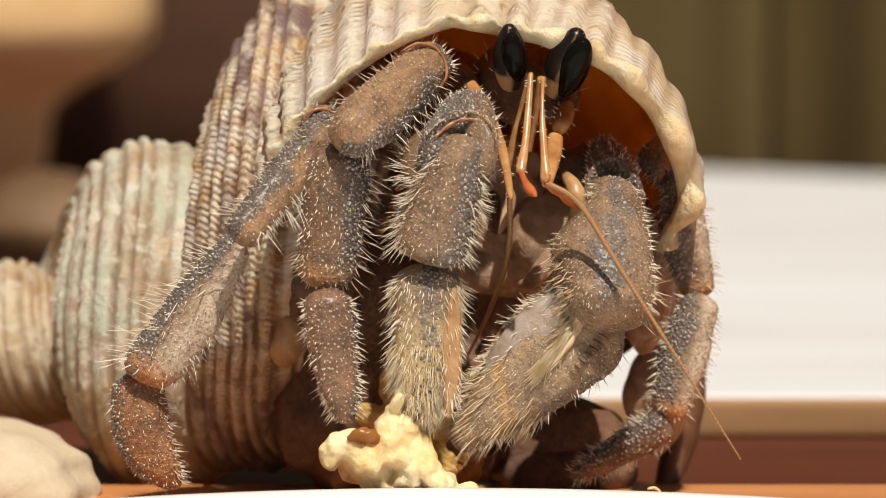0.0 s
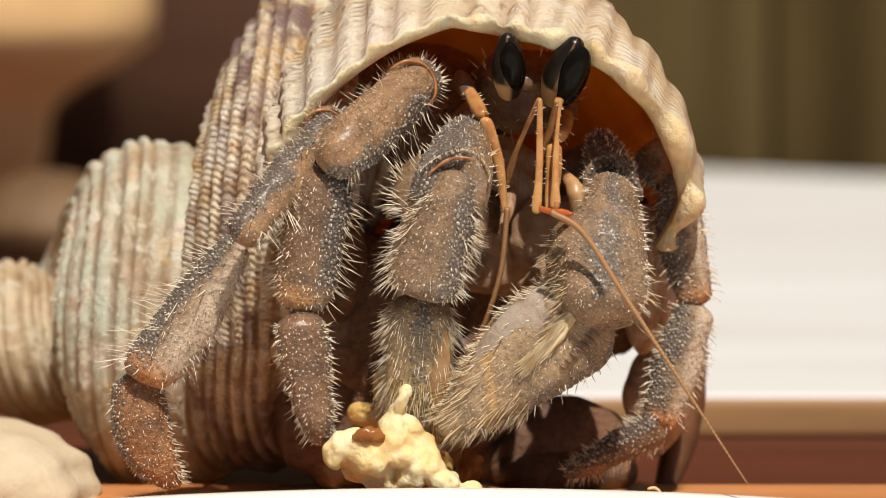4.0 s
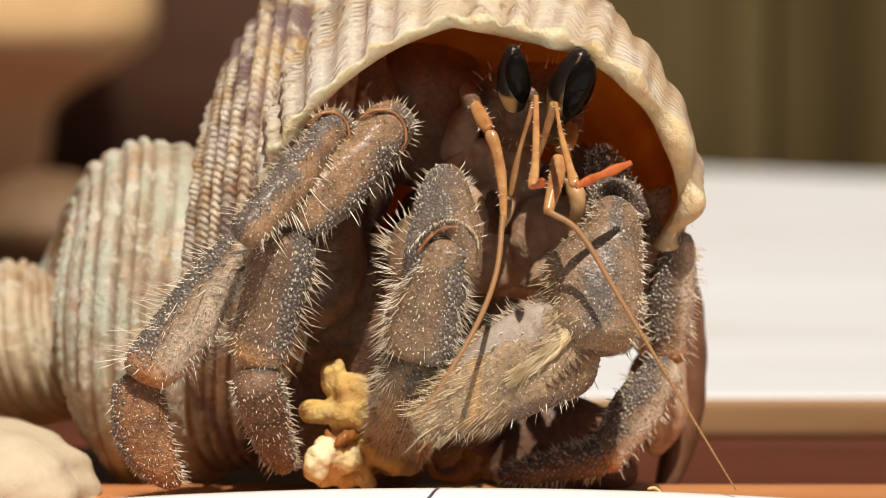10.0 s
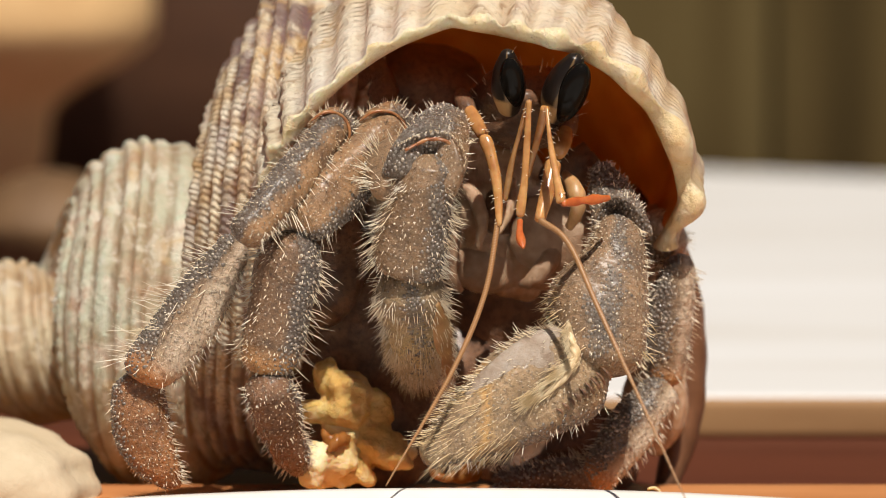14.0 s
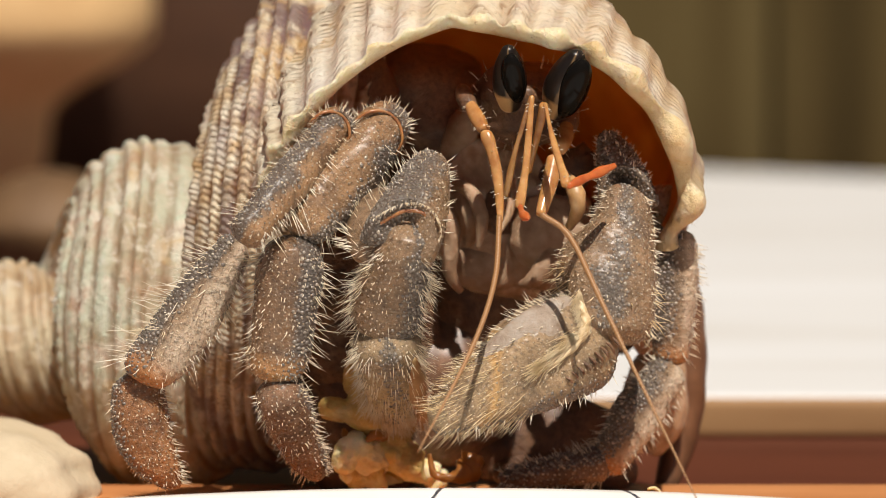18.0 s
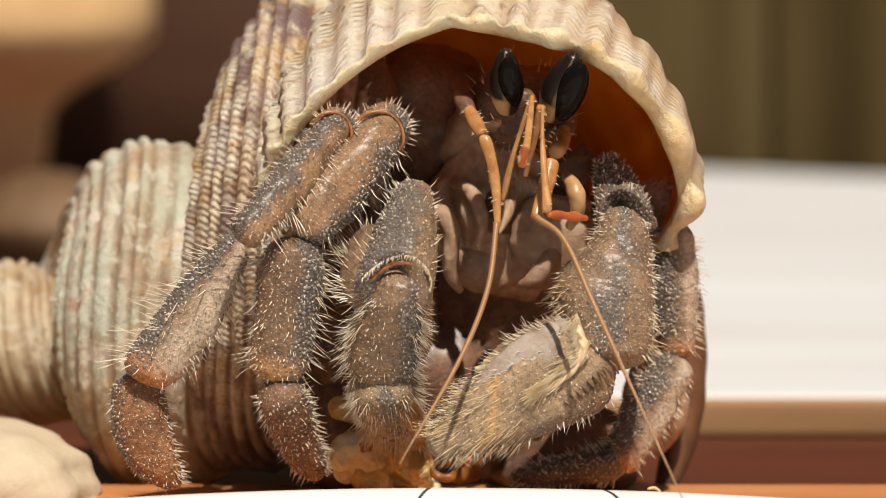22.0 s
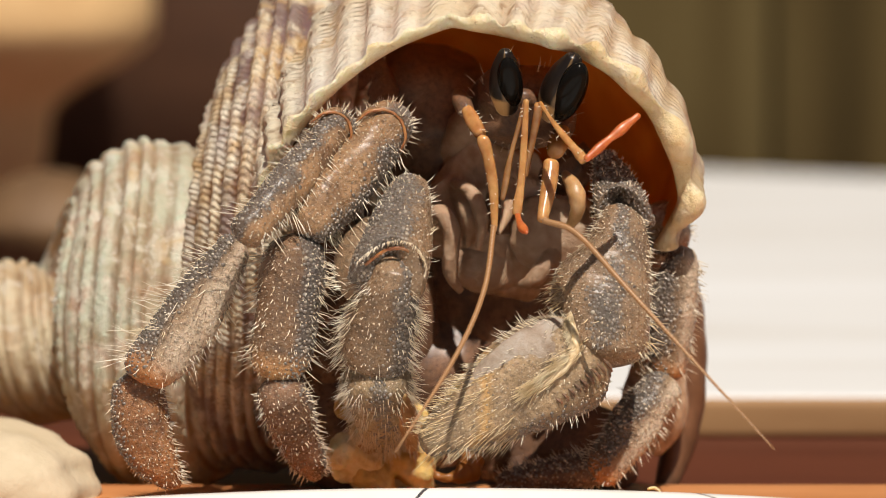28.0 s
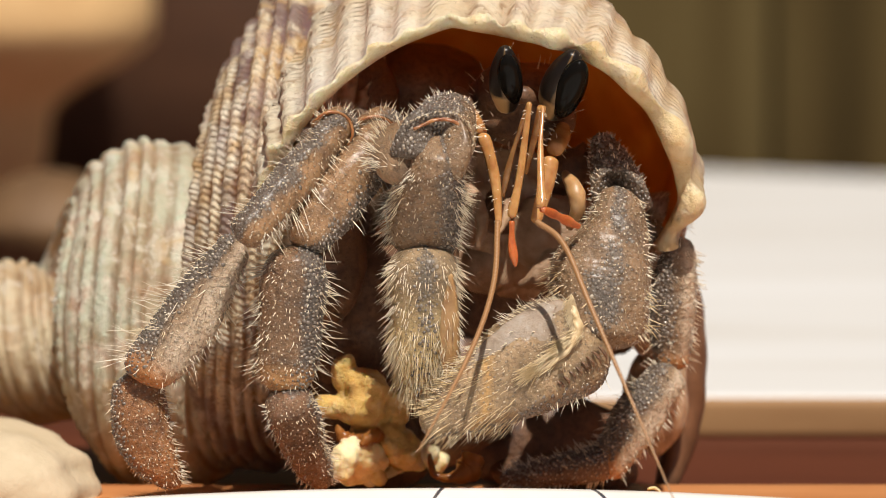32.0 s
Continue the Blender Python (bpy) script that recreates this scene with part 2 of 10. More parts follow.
c = m.mix(m.grey(fine, 0.61, 0.72, 0, 0.65), c, (0.20, 0.12, 0.06))
m.color(c)
m.bump(m.noise(0.6, 6, rough=0.65), 0.5, 0.8).bump(m.noise(1.8, 5, rough=0.7), 0.2, 0.7).bump(fine, 0.08, 0.6).bump(m.math("SUBTRACT", 1.0, ticks), 0.4, 0.9).bump(m.math("MULTIPLY", chevron, m.grey(turn, 0.46, 0.38)), 0.06, 0.6)
m.translucent(0.30, (0.95, 0.55, 0.22))
SHELL = m.m
m = Mat("shell_lip", 0.36)
c = m.ramp(m.noise(0.5, 4), [(0.3, (0.74, 0.52, 0.25)), (0.5, (0.85, 0.71, 0.45)), (0.75, (0.92, 0.84, 0.64))])
c = m.mix(m.grey(m.math("ADD", m.attr("inward"), m.math("MULTIPLY", m.noise(0.8, 4), 0.4)), 0.75, 1.25), c, (0.62, 0.27, 0.06))
c = m.mix(m.grey(m.noise(2.2, 5, rough=0.7), 0.60, 0.7, 0, 0.6), c, (0.34, 0.17, 0.07))
c = m.mix(m.math("MULTIPLY", m.attr("worn"), m.grey(m.noise(0.35, 4), 0.35, 0.65, 0.1, 0.7)), c, (0.60, 0.38, 0.15))
m.color(c)
m.bump(m.noise(0.8, 6, rough=0.7), 0.6, 0.9).sss(0.25, (1.6, 0.9, 0.4))
LIP = m.m
m = Mat("shell_inside", 0.30)
c = m.ramp(m.noise(0.3, 4), [(0.3, (0.55, 0.16, 0.02)), (0.6, (0.72, 0.26, 0.04)), (0.85, (0.78, 0.36, 0.09))])
m.color(c)
m.bump(m.noise(0.9, 3), 0.1, 0.3)
m.translucent(0.38, c)
INSIDE = m.m

m = Mat("popcorn_flake", 0.45)
m.color(m.ramp(m.noise(0.45, 4), [(0.28, (0.60, 0.34, 0.10)), (0.42, (0.80, 0.58, 0.26)), (0.64, (0.88, 0.76, 0.48))])).bump(m.noise(1.3, 6, rough=0.7), 0.3, 0.8).sss(0.3, (1.5, 0.9, 0.3))
POPCORN = m.m
m = Mat("popcorn_hull", 0.3)
m.color(m.ramp(m.noise(0.5, 3), [(0.3, (0.26, 0.09, 0.02)), (0.7, (0.46, 0.2, 0.05))])).translucent(0.35, (0.7, 0.34, 0.07))
HULL = m.m
m = Mat("amber_popcorn", 0.55)
m.color(m.ramp(m.noise(0.45, 4), [(0.32, (0.50, 0.26, 0.06)), (0.5, (0.72, 0.46, 0.14)), (0.7, (0.85, 0.66, 0.33))])).bump(m.noise(1.3, 6, rough=0.7), 0.55, 0.8).sss(0.3, (1.5, 0.8, 0.3))
AMBER = m.m
m = Mat("glazed_white", 0.22)
m.color(m.ramp(m.noise(0.2, 4), [(0.3, (0.78, 0.74, 0.68)), (0.7, (0.84, 0.81, 0.76))])).bump(m.noise(0.8, 3), 0.03, 0.3)
GLAZE = m.m
m = Mat("orange_plank", 0.5)
m.color(m.ramp(m.noise(0.25, 5, stretch=(0.12, 1, 1)), [(0.3, (0.45, 0.16, 0.05)), (0.6, (0.62, 0.27, 0.10)), (0.8, (0.7, 0.36, 0.16))])).bump(m.noise(0.6, 5, stretch=(0.1, 1, 1)), 0.1, 0.5)
PLANK = m.m
m = Mat("red_brown_table", 0.45)
m.color(m.ramp(m.noise(0.12, 5, stretch=(0.15, 1, 1)), [(0.3, (0.06, 0.014, 0.006)), (0.6, (0.10, 0.026, 0.011)), (0.8, (0.14, 0.04, 0.016))])).bump(m.noise(0.6, 5, stretch=(0.1, 1, 1)), 0.1, 0.5)
TABLE = m.m
m = Mat("whitewashed_board", 0.6)
m.color(m.ramp(m.noise(0.08, 6, stretch=(0.12, 1, 1), dist=0.5), [(0.28, (0.50, 0.45, 0.38)), (0.45, (0.62, 0.61, 0.59)), (0.7, (0.68, 0.68, 0.675))])).bump(m.noise(0.3, 5, stretch=(0.08, 1, 1)), 0.15, 0.5)
BOARD = m.m
m = Mat("raw_board_edge", 0.7)
m.color(m.ramp(m.noise(0.2, 5, stretch=(0.12, 1, 1)), [(0.3, (0.24, 0.12, 0.045)), (0.7, (0.40, 0.23, 0.10))]))
EDGE = m.m
m = Mat("tan_stone", 0.8)
m.color(m.ramp(m.noise(0.1, 5), [(0.3, (0.40, 0.30, 0.18)), (0.5, (0.50, 0.40, 0.26)), (0.7, (0.60, 0.49, 0.34))])).bump(m.noise(0.4, 6), 0.5, 0.6)
STONE = m.m
m = Mat("brown_rock", 0.6)
m.color(m.ramp(m.noise(0.03, 5), [(0.3, (0.05, 0.02, 0.008)), (0.5, (0.10, 0.042, 0.017)), (0.7, (0.17, 0.082, 0.034))])).bump(m.noise(0.1, 5), 1.0, 0.5)
POT = m.m
# lit tone of the boulder's brown rock: the sunlight is in this paler tan
m = Mat("sunlit_rock", 0.75)
m.color(m.ramp(m.noise(0.05, 5), [(0.3, (0.52, 0.28, 0.11)), (0.7, (0.80, 0.53, 0.25))])).bump(m.noise(0.3, 5), 0.5, 0.5)
SUNLIT_ROCK = m.m
m = Mat("brown_stone", 0.7)
m.color(m.ramp(m.noise(0.06, 5), [(0.3, (0.075, 0.035, 0.013)), (0.7, (0.19, 0.105, 0.042))])).bump(m.noise(0.3, 5), 0.5, 0.5)
ROCK = m.m
m = Mat("weathered_fence", 0.9)
m.b.inputs["Specular IOR Level"].default_value = 0.15
m.color(m.ramp(m.noise(0.09, 6, stretch=(1, 1, 0.05)), [(0.3, (0.032, 0.021, 0.006)), (0.5, (0.074, 0.050, 0.017)), (0.7, (0.125, 0.092, 0.036))])).bump(m.noise(0.05, 5, stretch=(1, 1, 0.08)), 1.0, 0.5)
FENCE = m.m

# ---- mesh helpers ----
rng = np.random.default_rng(11)


def mesh_from(name, verts, faces, mat, smooth=True, attrs=None, uv=None):
    me = bpy.data.meshes.new(name)
    me.from_pydata([tuple(v) for v in verts], [], [tuple(f) for f in faces])
    me.materials.append(mat)
    if smooth:
        me.polygons.foreach_set("use_smooth", [True] * len(me.polygons))
    for key, values in (attrs or {}).items():
        a = me.attributes.new(key, "FLOAT", "POINT")
        a.data.foreach_set("value", np.asarray(values, dtype=np.float32))
    if uv is not None:
        layer = me.uv_layers.new(name="UVMap")
        idx = np.empty(len(me.loops), dtype=np.int32)
        me.loops.foreach_get("vertex_index", idx)
        layer.data.foreach_set("uv", np.asarray(uv, dtype=np.float32)[idx].ravel())
    me.update()
    return me


def mesh_part(name, me, parent=None, label="", matrix=None):
    ob = new(name, me)
    if parent:
        ob.parent = parent
    if matrix is not None:
        ob.matrix_basis = matrix
    if label:
        ob["label"] = label
    return ob


def part(name, bm, material, parent=None, label=""):
    me = bpy.data.meshes.new(name)
    bmesh.ops.recalc_face_normals(bm, faces=bm.faces)
    bm.to_mesh(me)
    bm.free()
    me.materials.append(material)
    me.polygons.foreach_set("use_smooth", [True] * len(me.polygons))
    return mesh_part(name, me, parent, label)


def grid_faces(rows, cols, wrap=True):
    """Quads over rows rings of cols vertices."""
    i = np.arange(rows - 1)[:, None] * cols
    j = np.arange(cols if wrap else cols - 1)[None, :]
    k = (j + 1) % cols
    return np.stack([i + j, i + k, i + cols + k, i + cols + j], -1).reshape(-1, 4)


def curve_at(keys, s):
    """Smooth values of a small table of (position, value...) at positions s."""
    k = np.array(keys, dtype=float)
    out = []
    for c in range(1, k.shape[1]):
        x, y = k[:, 0], k[:, c]
        d = np.gradient(y, x) if len(x) > 1 else np.zeros(1)
        i = np.clip(np.searchsorted(x, s) - 1, 0, len(x) - 2)
        h = x[i + 1] - x[i]
        u = np.clip((s - x[i]) / h, 0, 1)
        out.append(y[i] * (1 + 2 * u) * (1 - u) ** 2 + d[i] * h * u * (1 - u) ** 2 + y[i + 1] * u * u * (3 - 2 * u) - d[i + 1] * h * u * u * (1 - u))
    return out


def along(a, b):
    """The pose with its origin at a and its z axis towards b; y stays turned to the back."""
    a, b = Vector(a), Vector(b)
    z = (b - a).normalized()
    x = Vector((0, 1, 0)).cross(z).normalized()
    y = z.cross(x)
    m4 = Matrix((x, y, z)).transposed().to_4x4()
    return Matrix.Translation(a) @ m4


def limb_mesh(name, length, keys, mat, rows=90, cols=80, beads=300, bead_mm=0.05, bead_r=0.115, flip=False, square=2.4, wob=0.06, seed=1, zone=(1.0, 0.75), cap=None, arch=None, start=0.0):
    """A limb along +z from the origin. keys: (share of the length, half width at -x, half width at +x, half depth, bow in x, bow in y), in mm."""
    r = np.random.default_rng(seed)
    s = 0.5 - 0.5 * np.cos(np.linspace(0, 1, rows) * np.pi)
    s = 0.7 * np.linspace(0, 1, rows) + 0.3 * s
    wl, wr, dp, bx, by = curve_at(keys, s)
    rnd = [min(0.3, 0.75 * (wl[k] + wr[k] + dp[k]) / 3 / length) if cap is None else cap for k in (0, -1)]
    cap = np.sqrt(np.clip(1 - np.clip(1 - s / rnd[0], 0, 1) ** 2, 0, 1)) * np.sqrt(np.clip(1 - np.clip(1 - (1 - s) / rnd[1], 0, 1) ** 2, 0, 1))
    cap = np.maximum(cap, 0.02)
    a = np.linspace(0, 2 * np.pi, cols, endpoint=False)
    ca, sa = np.cos(a), np.sin(a)
    ex = np.sign(ca) * np.abs(ca) ** (2 / square)
    ey = np.sign(sa) * np.abs(sa) ** (2 / square)
    wide = np.where(ca[None, :] < 0, wl[:, None], wr[:, None]) * cap[:, None]
    x = wide * ex[None, :]
    y = (dp * cap)[:, None] * ey[None, :]
    z = np.repeat((start + s * (length - start))[:, None], cols, 1)
    if arch:
        lift = np.where(sa < 0, arch[1] * np.abs(sa) ** 1.5, 0) + np.where(ca < 0, arch[0], arch[2]) * np.abs(ca) ** 1.5
        z = z + lift[None, :] * (np.clip(1 - s / 0.75, 0, 1) ** 1.3)[:, None]
    nx, ny = np.broadcast_to(ca, x.shape), np.broadcast_to(sa, x.shape)
    low = np.zeros_like(x)
    for k in range(4):
        f = r.normal(0, 0.9, 3)
        low += np.sin(f[0] * x * 2 + f[1] * y * 2 + f[2] * z * 1.6 + r.uniform(0, 6))
    low *= wob / 2
    bead = np.zeros_like(x)
    if beads:
        circ = max(3.3 * (float(np.mean(wl + wr)) * 0.5 + float(np.mean(dp))), 0.5)
        beads = int(beads * 1.5)
        ni = max(3, int(math.sqrt(beads * length / circ)))
        nj = max(3, beads // ni)
        gi, gj = np.meshgrid((np.arange(ni) + 0.5) / ni, (np.arange(nj) + 0.5) / nj, indexing="ij")
        pi = np.clip((gi + r.normal(0, 0.3 / ni, gi.shape)).ravel(), 0.02, 0.98) * (rows - 1)
        pj = (gj + 0.5 / nj * (np.arange(ni) % 2)[:, None] + r.normal(0, 0.25 / nj, gj.shape)).ravel() * cols
        hi = r.uniform(0.15, 1.0, gi.size) ** 0.8
        sz, sc = length / (rows - 1), circ / cols
        reach_i, reach_j = int(bead_r * 2.2 / sz) + 1, int(bead_r * 2.2 / sc) + 1
        for p, q, h in zip(pi, pj, hi):
            ii = np.arange(max(0, int(p) - reach_i), min(rows, int(p) + reach_i + 2))
            jj = np.arange(int(q) - reach_j, int(q) + reach_j + 2)
            d2 = (((ii - p) * sz) ** 2)[:, None] + (((jj - q) * sc) ** 2)[None, :]
            g = h * np.exp(-d2 / (bead_r * bead_r))
            idx = np.ix_(ii, jj % cols)
            bead[idx] = np.maximum(bead[idx], g)
    k = (low + bead * bead_mm) * cap[:, None]
    x = x + nx * k + bx[:, None]
    y = y + ny * k + by[:, None]
    v = np.stack([x, y, z], -1).reshape(-1, 3) * 0.001
    faces = list(map(tuple, grid_faces(rows, cols)))
    faces.append(tuple(range(cols - 1, -1, -1)))
    faces.append(tuple(range((rows - 1) * cols, rows * cols)))
    u = np.broadcast_to(((-ca if flip else ca) * 0.5 + 0.5)[None, :], x.shape)
    w = np.broadcast_to(s[:, None], x.shape)
    side = np.broadcast_to((-ca if flip else ca)[None, :], x.shape)
    grey_zone = np.clip((zone[1] - np.abs(side - zone[0])) / 0.4 + 0.5 + low / max(wob, 0.01) * 0.45, 0, 1)
    return mesh_from(name, v, faces, mat, attrs={"bead": bead.ravel(), "zone": grey_zone.ravel()}, uv=np.stack([u, w], -1).reshape(-1, 2))


def hairs(name, roots, tips, radius, mat):
    """Thin three-sided bristles, each bent a little; roots and tips in mm."""
    n = len(roots)
    roots, tips = np.asarray(roots, float), np.asarray(tips, float)
    d = tips - roots
    ln = np.linalg.norm(d, axis=1, keepdims=True) + 1e-9
    d = d / ln
    ref = np.where(np.abs(d[:, 2:3]) < 0.8, np.array([[0, 0, 1.0]]), np.array([[1.0, 0, 0]]))
    p = np.cross(d, ref)
    p /= np.linalg.norm(p, axis=1, keepdims=True)
    q = np.cross(d, p)
    rad = np.broadcast_to(np.asarray(radius, float).reshape(-1, 1), (n, 1))
    bend = p * ln * rng.normal(0, 0.03, (n, 1)) + q * ln * rng.normal(0, 0.03, (n, 1))
    vs = []
    for share, w in ((0.0, 1.0), (0.55, 0.75), (1.0, 0.12)):
        c = roots + d * ln * share + bend * (4 * share * (1 - share))
        for ang in (0, 2.0944, 4.18879):
            vs.append(c + (p * math.cos(ang) + q * math.sin(ang)) * rad * w)
    v = np.stack(vs, 1).reshape(-1, 3) * 0.001
    base = (np.arange(n) * 9)[:, None, None]
    f = []
    for lvl in (0, 3):
        for j in range(3):
            k = (j + 1) % 3
            f.append([lvl + j, lvl + k, lvl + 3 + k, lvl + 3 + j])
    faces = (np.array(f)[None] + base).reshape(-1, 4)
    return mesh_from(name, v, faces, mat)


def bristles_for(limb, count, length, edge=0.6, lean=0.5, radius=0.036, lo=0.05, hi=0.97, mat=None, bias=0, seed=3, name="bristles"):
    """Bristles over a limb; edge is the share that grows on its two sides, bias -1 or 1 favours one side."""
    r = np.random.default_rng(seed)
    me = limb.data
    n = len(me.vertices)
    co = np.empty(n * 3, dtype=np.float32)
    no = np.empty(n * 3, dtype=np.float32)
    me.vertices.foreach_get("co", co)
    me.vertices.foreach_get("normal", no)
    co, no = co.reshape(-1, 3) * 1000, no.reshape(-1, 3)
    zmax = co[:, 2].max()
    w = ((co[:, 2] > lo * zmax) & (co[:, 2] < hi * zmax)).astype(float)
    side = np.abs(no[:, 0])
    w *= (1 - edge) * 0.5 * (no[:, 1] < 0.2) + edge * (side > 0.75)
    if bias:
        w *= np.where(no[:, 0] * bias > 0, 1.0, 0.25)
    pick = r.choice(n, size=count, p=w / w.sum())
    d = no[pick] + r.normal(0, 0.22, (count, 3))
    d[:, 2] += lean
    d /= np.linalg.norm(d, axis=1, keepdims=True)
    ln = length * r.uniform(0.35, 1.15, (count, 1))
    me2 = hairs(name, co[pick] - no[pick] * 0.05, co[pick] + d * ln, radius * r.uniform(0.6, 1.2, count), mat or BRISTLE)
    return tagged(mesh_part(name, me2, limb), kind="stuff")


def tube_mesh(name, pts, radii, mat, cols=14, per=10, wob=0.0):
    """A round tube through points in mm."""
    p = np.array([tuple(q) for q in pts], dtype=float)
    x = np.arange(len(p))
    s = np.linspace(0, len(p) - 1, per * (len(p) - 1) + 1)
    c = np.stack(curve_at(np.column_stack([x, p]), s), -1)
    rad = curve_at(np.column_stack([x, np.array(radii)]), s)[0]
    t = np.gradient(c, axis=0)
    t /= np.linalg.norm(t, axis=1, keepdims=True) + 1e-9
    ref = np.array([0.0, 1.0, 0.0])
    a = np.cross(ref, t)
    a /= np.linalg.norm(a, axis=1, keepdims=True) + 1e-9
    b = np.cross(t, a)
    ang = np.linspace(0, 2 * np.pi, cols, endpoint=False)
    rr = rad[:, None] * (1 + wob * np.sin(3 * ang[None, :] + 9 * s[:, None]))
    v = c[:, None, :] + rr[..., None] * (a[:, None, :] * np.cos(ang)[None, :, None] + b[:, None, :] * np.sin(ang)[None, :, None])
    faces = list(map(tuple, grid_faces(len(s), cols)))
    faces.append(tuple(range(cols - 1, -1, -1)))
    faces.append(tuple(range((len(s) - 1) * cols, len(s) * cols)))
    uv = np.stack([np.broadcast_to(np.cos(ang)[None, :] * 0.5 + 0.5, (len(s), cols)), np.broadcast_to((s / s[-1])[:, None], (len(s), cols))], -1).reshape(-1, 2)
    return mesh_from(name, v.reshape(-1, 3) * 0.001, faces, mat, uv=uv, attrs={"bead": np.zeros(len(s) * cols)})


def lump_mesh(name, half, mat, seg=48, wob=0.12, freq=0.8, seed=5, square=2.0):
    """An uneven rounded lump with the given half sizes in mm."""
    r = np.random.default_rng(seed)
    th = np.linspace(0.01, np.pi - 0.01, seg)
    ph = np.linspace(0, 2 * np.pi, 2 * seg, endpoint=False)
    d = np.stack([np.sin(th)[:, None] * np.cos(ph)[None], np.sin(th)[:, None] * np.sin(ph)[None], np.repeat(np.cos(th)[:, None], 2 * seg, 1)], -1)
    d = np.sign(d) * np.abs(d) ** (2 / square)
    p = d * np.array(half)
    k = np.zeros(p.shape[:2])
    for i in range(10):
        f = r.normal(0, freq * (1 + i * 0.35), 3)
        k += np.sin(p @ f + r.uniform(0, 6)) / (1 + i * 0.5)
    p = p * (1 + wob * 0.5 * k[..., None])
    faces = list(map(tuple, grid_faces(seg, 2 * seg)))
    faces = [f[::-1] for f in faces]
    uv = np.stack([d[..., 0] * 0.5 + 0.5, d[..., 2] * 0.5 + 0.5], -1).reshape(-1, 2)
    return mesh_from(name, p.reshape(-1, 3) * 0.001, faces, mat, uv=uv, attrs={"bead": np.zeros(p.shape[0] * p.shape[1])})


def box(bm, x0, x1, y0, y1, z0, z1, bevel=0.0):
    v = bmesh.ops.create_cube(bm, size=1)["verts"]
    for q in v:
        q.co = mm(x0 if q.co.x < 0 else x1, y0 if q.co.y < 0 else y1, z0 if q.co.z < 0 else z1)
    if bevel:
        bmesh.ops.bevel(bm, geom=[e for e in bm.edges], offset=bevel * 0.001, segments=3, affect="EDGES", profile=0.6)


# ---- setting ----
m = Mat("brown_ground", 0.85)
m.color(m.ramp(m.noise(0.01, 6), [(0.3, (0.10, 0.06, 0.035)), (0.7, (0.2, 0.13, 0.08))])).bump(m.noise(0.05, 6), 2.0, 0.6)
bm = bmesh.new()
box(bm, -30000, 30000, -30000, 30000, -60, -12)
tagged(part("ground", bm, m.m), "plain brown earth ground under the table top", "ground", kind="structure")
bm = bmesh.new()
box(bm, -900, 900, -500, 900, -12, -2.6)
tagged(part("table", bm, TABLE), "red-brown varnished wooden table top under the dish", "table", kind="structure")
bm = bmesh.new()
box(bm, -120, 160, -150, 6.5, -2.6, -0.6, 0.4)
tagged(part("plank", bm, PLANK), "thin orange wooden plank lying on the table", "plank")

board = tagged(new("whitewashed_board"), "sunlit whitewashed wooden board with a raw tan edge", "board")
bm = bmesh.new()
box(bm, 3, 260, 36.6, 227, -1.5, 0.33, 0.7)
for q in bm.verts:
    q.co.y -= (q.co.x - 0.017) * 0.5 * max(0.0, (q.co.y - 0.045) / 0.18)
part("board_top", bm, BOARD, board)
for x_ in (30, 120, 220):
    bm = bmesh.new()
    box(bm, x_, x_ + 9, 46, 220, -2.6, -1.5, 0.2)
    part("batten", bm, EDGE, board, "narrow batten under the board")
bm = bmesh.new()
box(bm, 3.4, 259.6, 36.2, 41, -2.6, 0.05, 0.5)
part("board_edge", bm, EDGE, board, "raw tan front edge")

fence = tagged(new("fence"), "weathered olive-brown board fence in the shade", "fence", kind="structure")
for i in range(18):
    bm = bmesh.new()
    box(bm, -260 + i * 30, -260 + i * 30 + 29.5, 231 + (i % 3) * 1.2, 240, -2.6, 300, 1.2)
    part("fence_board", bm, FENCE, fence)

pot = mesh_part("boulder", lump_mesh("boulder", (40, 22, 44), POT, wob=0.03, freq=0.02, square=2.5))
pot.matrix_basis = Matrix.Translation(mm(-44, 205, 38))
tagged(pot, "large rounded dark brown boulder on the table", "rock")
# added rock whose pale tan stands for the sunlit upper part of the boulder
me = lump_mesh("upright_rock", (17, 15, 22), SUNLIT_ROCK, wob=0.06, freq=0.04, seed=19, square=2.3)
for q in me.vertices:
    u = min(1.0, max(0.0, (q.co.z * 1000 + 9.0) / 9.0))
    q.co.x *= 0.35 + 0.65 * u * u * (3 - 2 * u)
    q.co.y *= 0.30 + 0.70 * u * u * (3 - 2 * u)
upright = mesh_part("upright_rock", me)
upright.matrix_basis = Matrix.Translation(mm(-46, 166, 19.2))
tagged(upright, "tan brown upright rock before the boulder, sunlight put into its colour", "rock")

me = lump_mesh("stone", (14.0, 10.0, 4.4), STONE, wob=0.10, freq=0.22, seed=8)
for q in me.vertices:
    q.co.z = max(q.co.z, -0.0004)
stone = mesh_part("stone", me)
stone.matrix_basis = Matrix.Translation(mm(-33.6, 3.0, -0.25))
tagged(stone, "pale tan sunlit stone lying beside the shell", "stone")

me = lump_mesh("round_stone", (7.6, 7.6, 6.6), ROCK, wob=0.05, freq=0.08, seed=14)
for q in me.vertices:
    q.co.x *= 0.62 + 0.42 * min(1.0, max(0.0, (q.co.z * 1000 + 6) / 8))
    q.co.y *= 0.45 + 0.6 * min(1.0, max(0.0, (q.co.z * 1000 + 6) / 8))
rock = mesh_part("round_stone", me)
rock.matrix_basis = Matrix.Translation(mm(-33, 100, 3.8))
tagged(rock, "low rounded brown stone lying before the boulder", "stone")

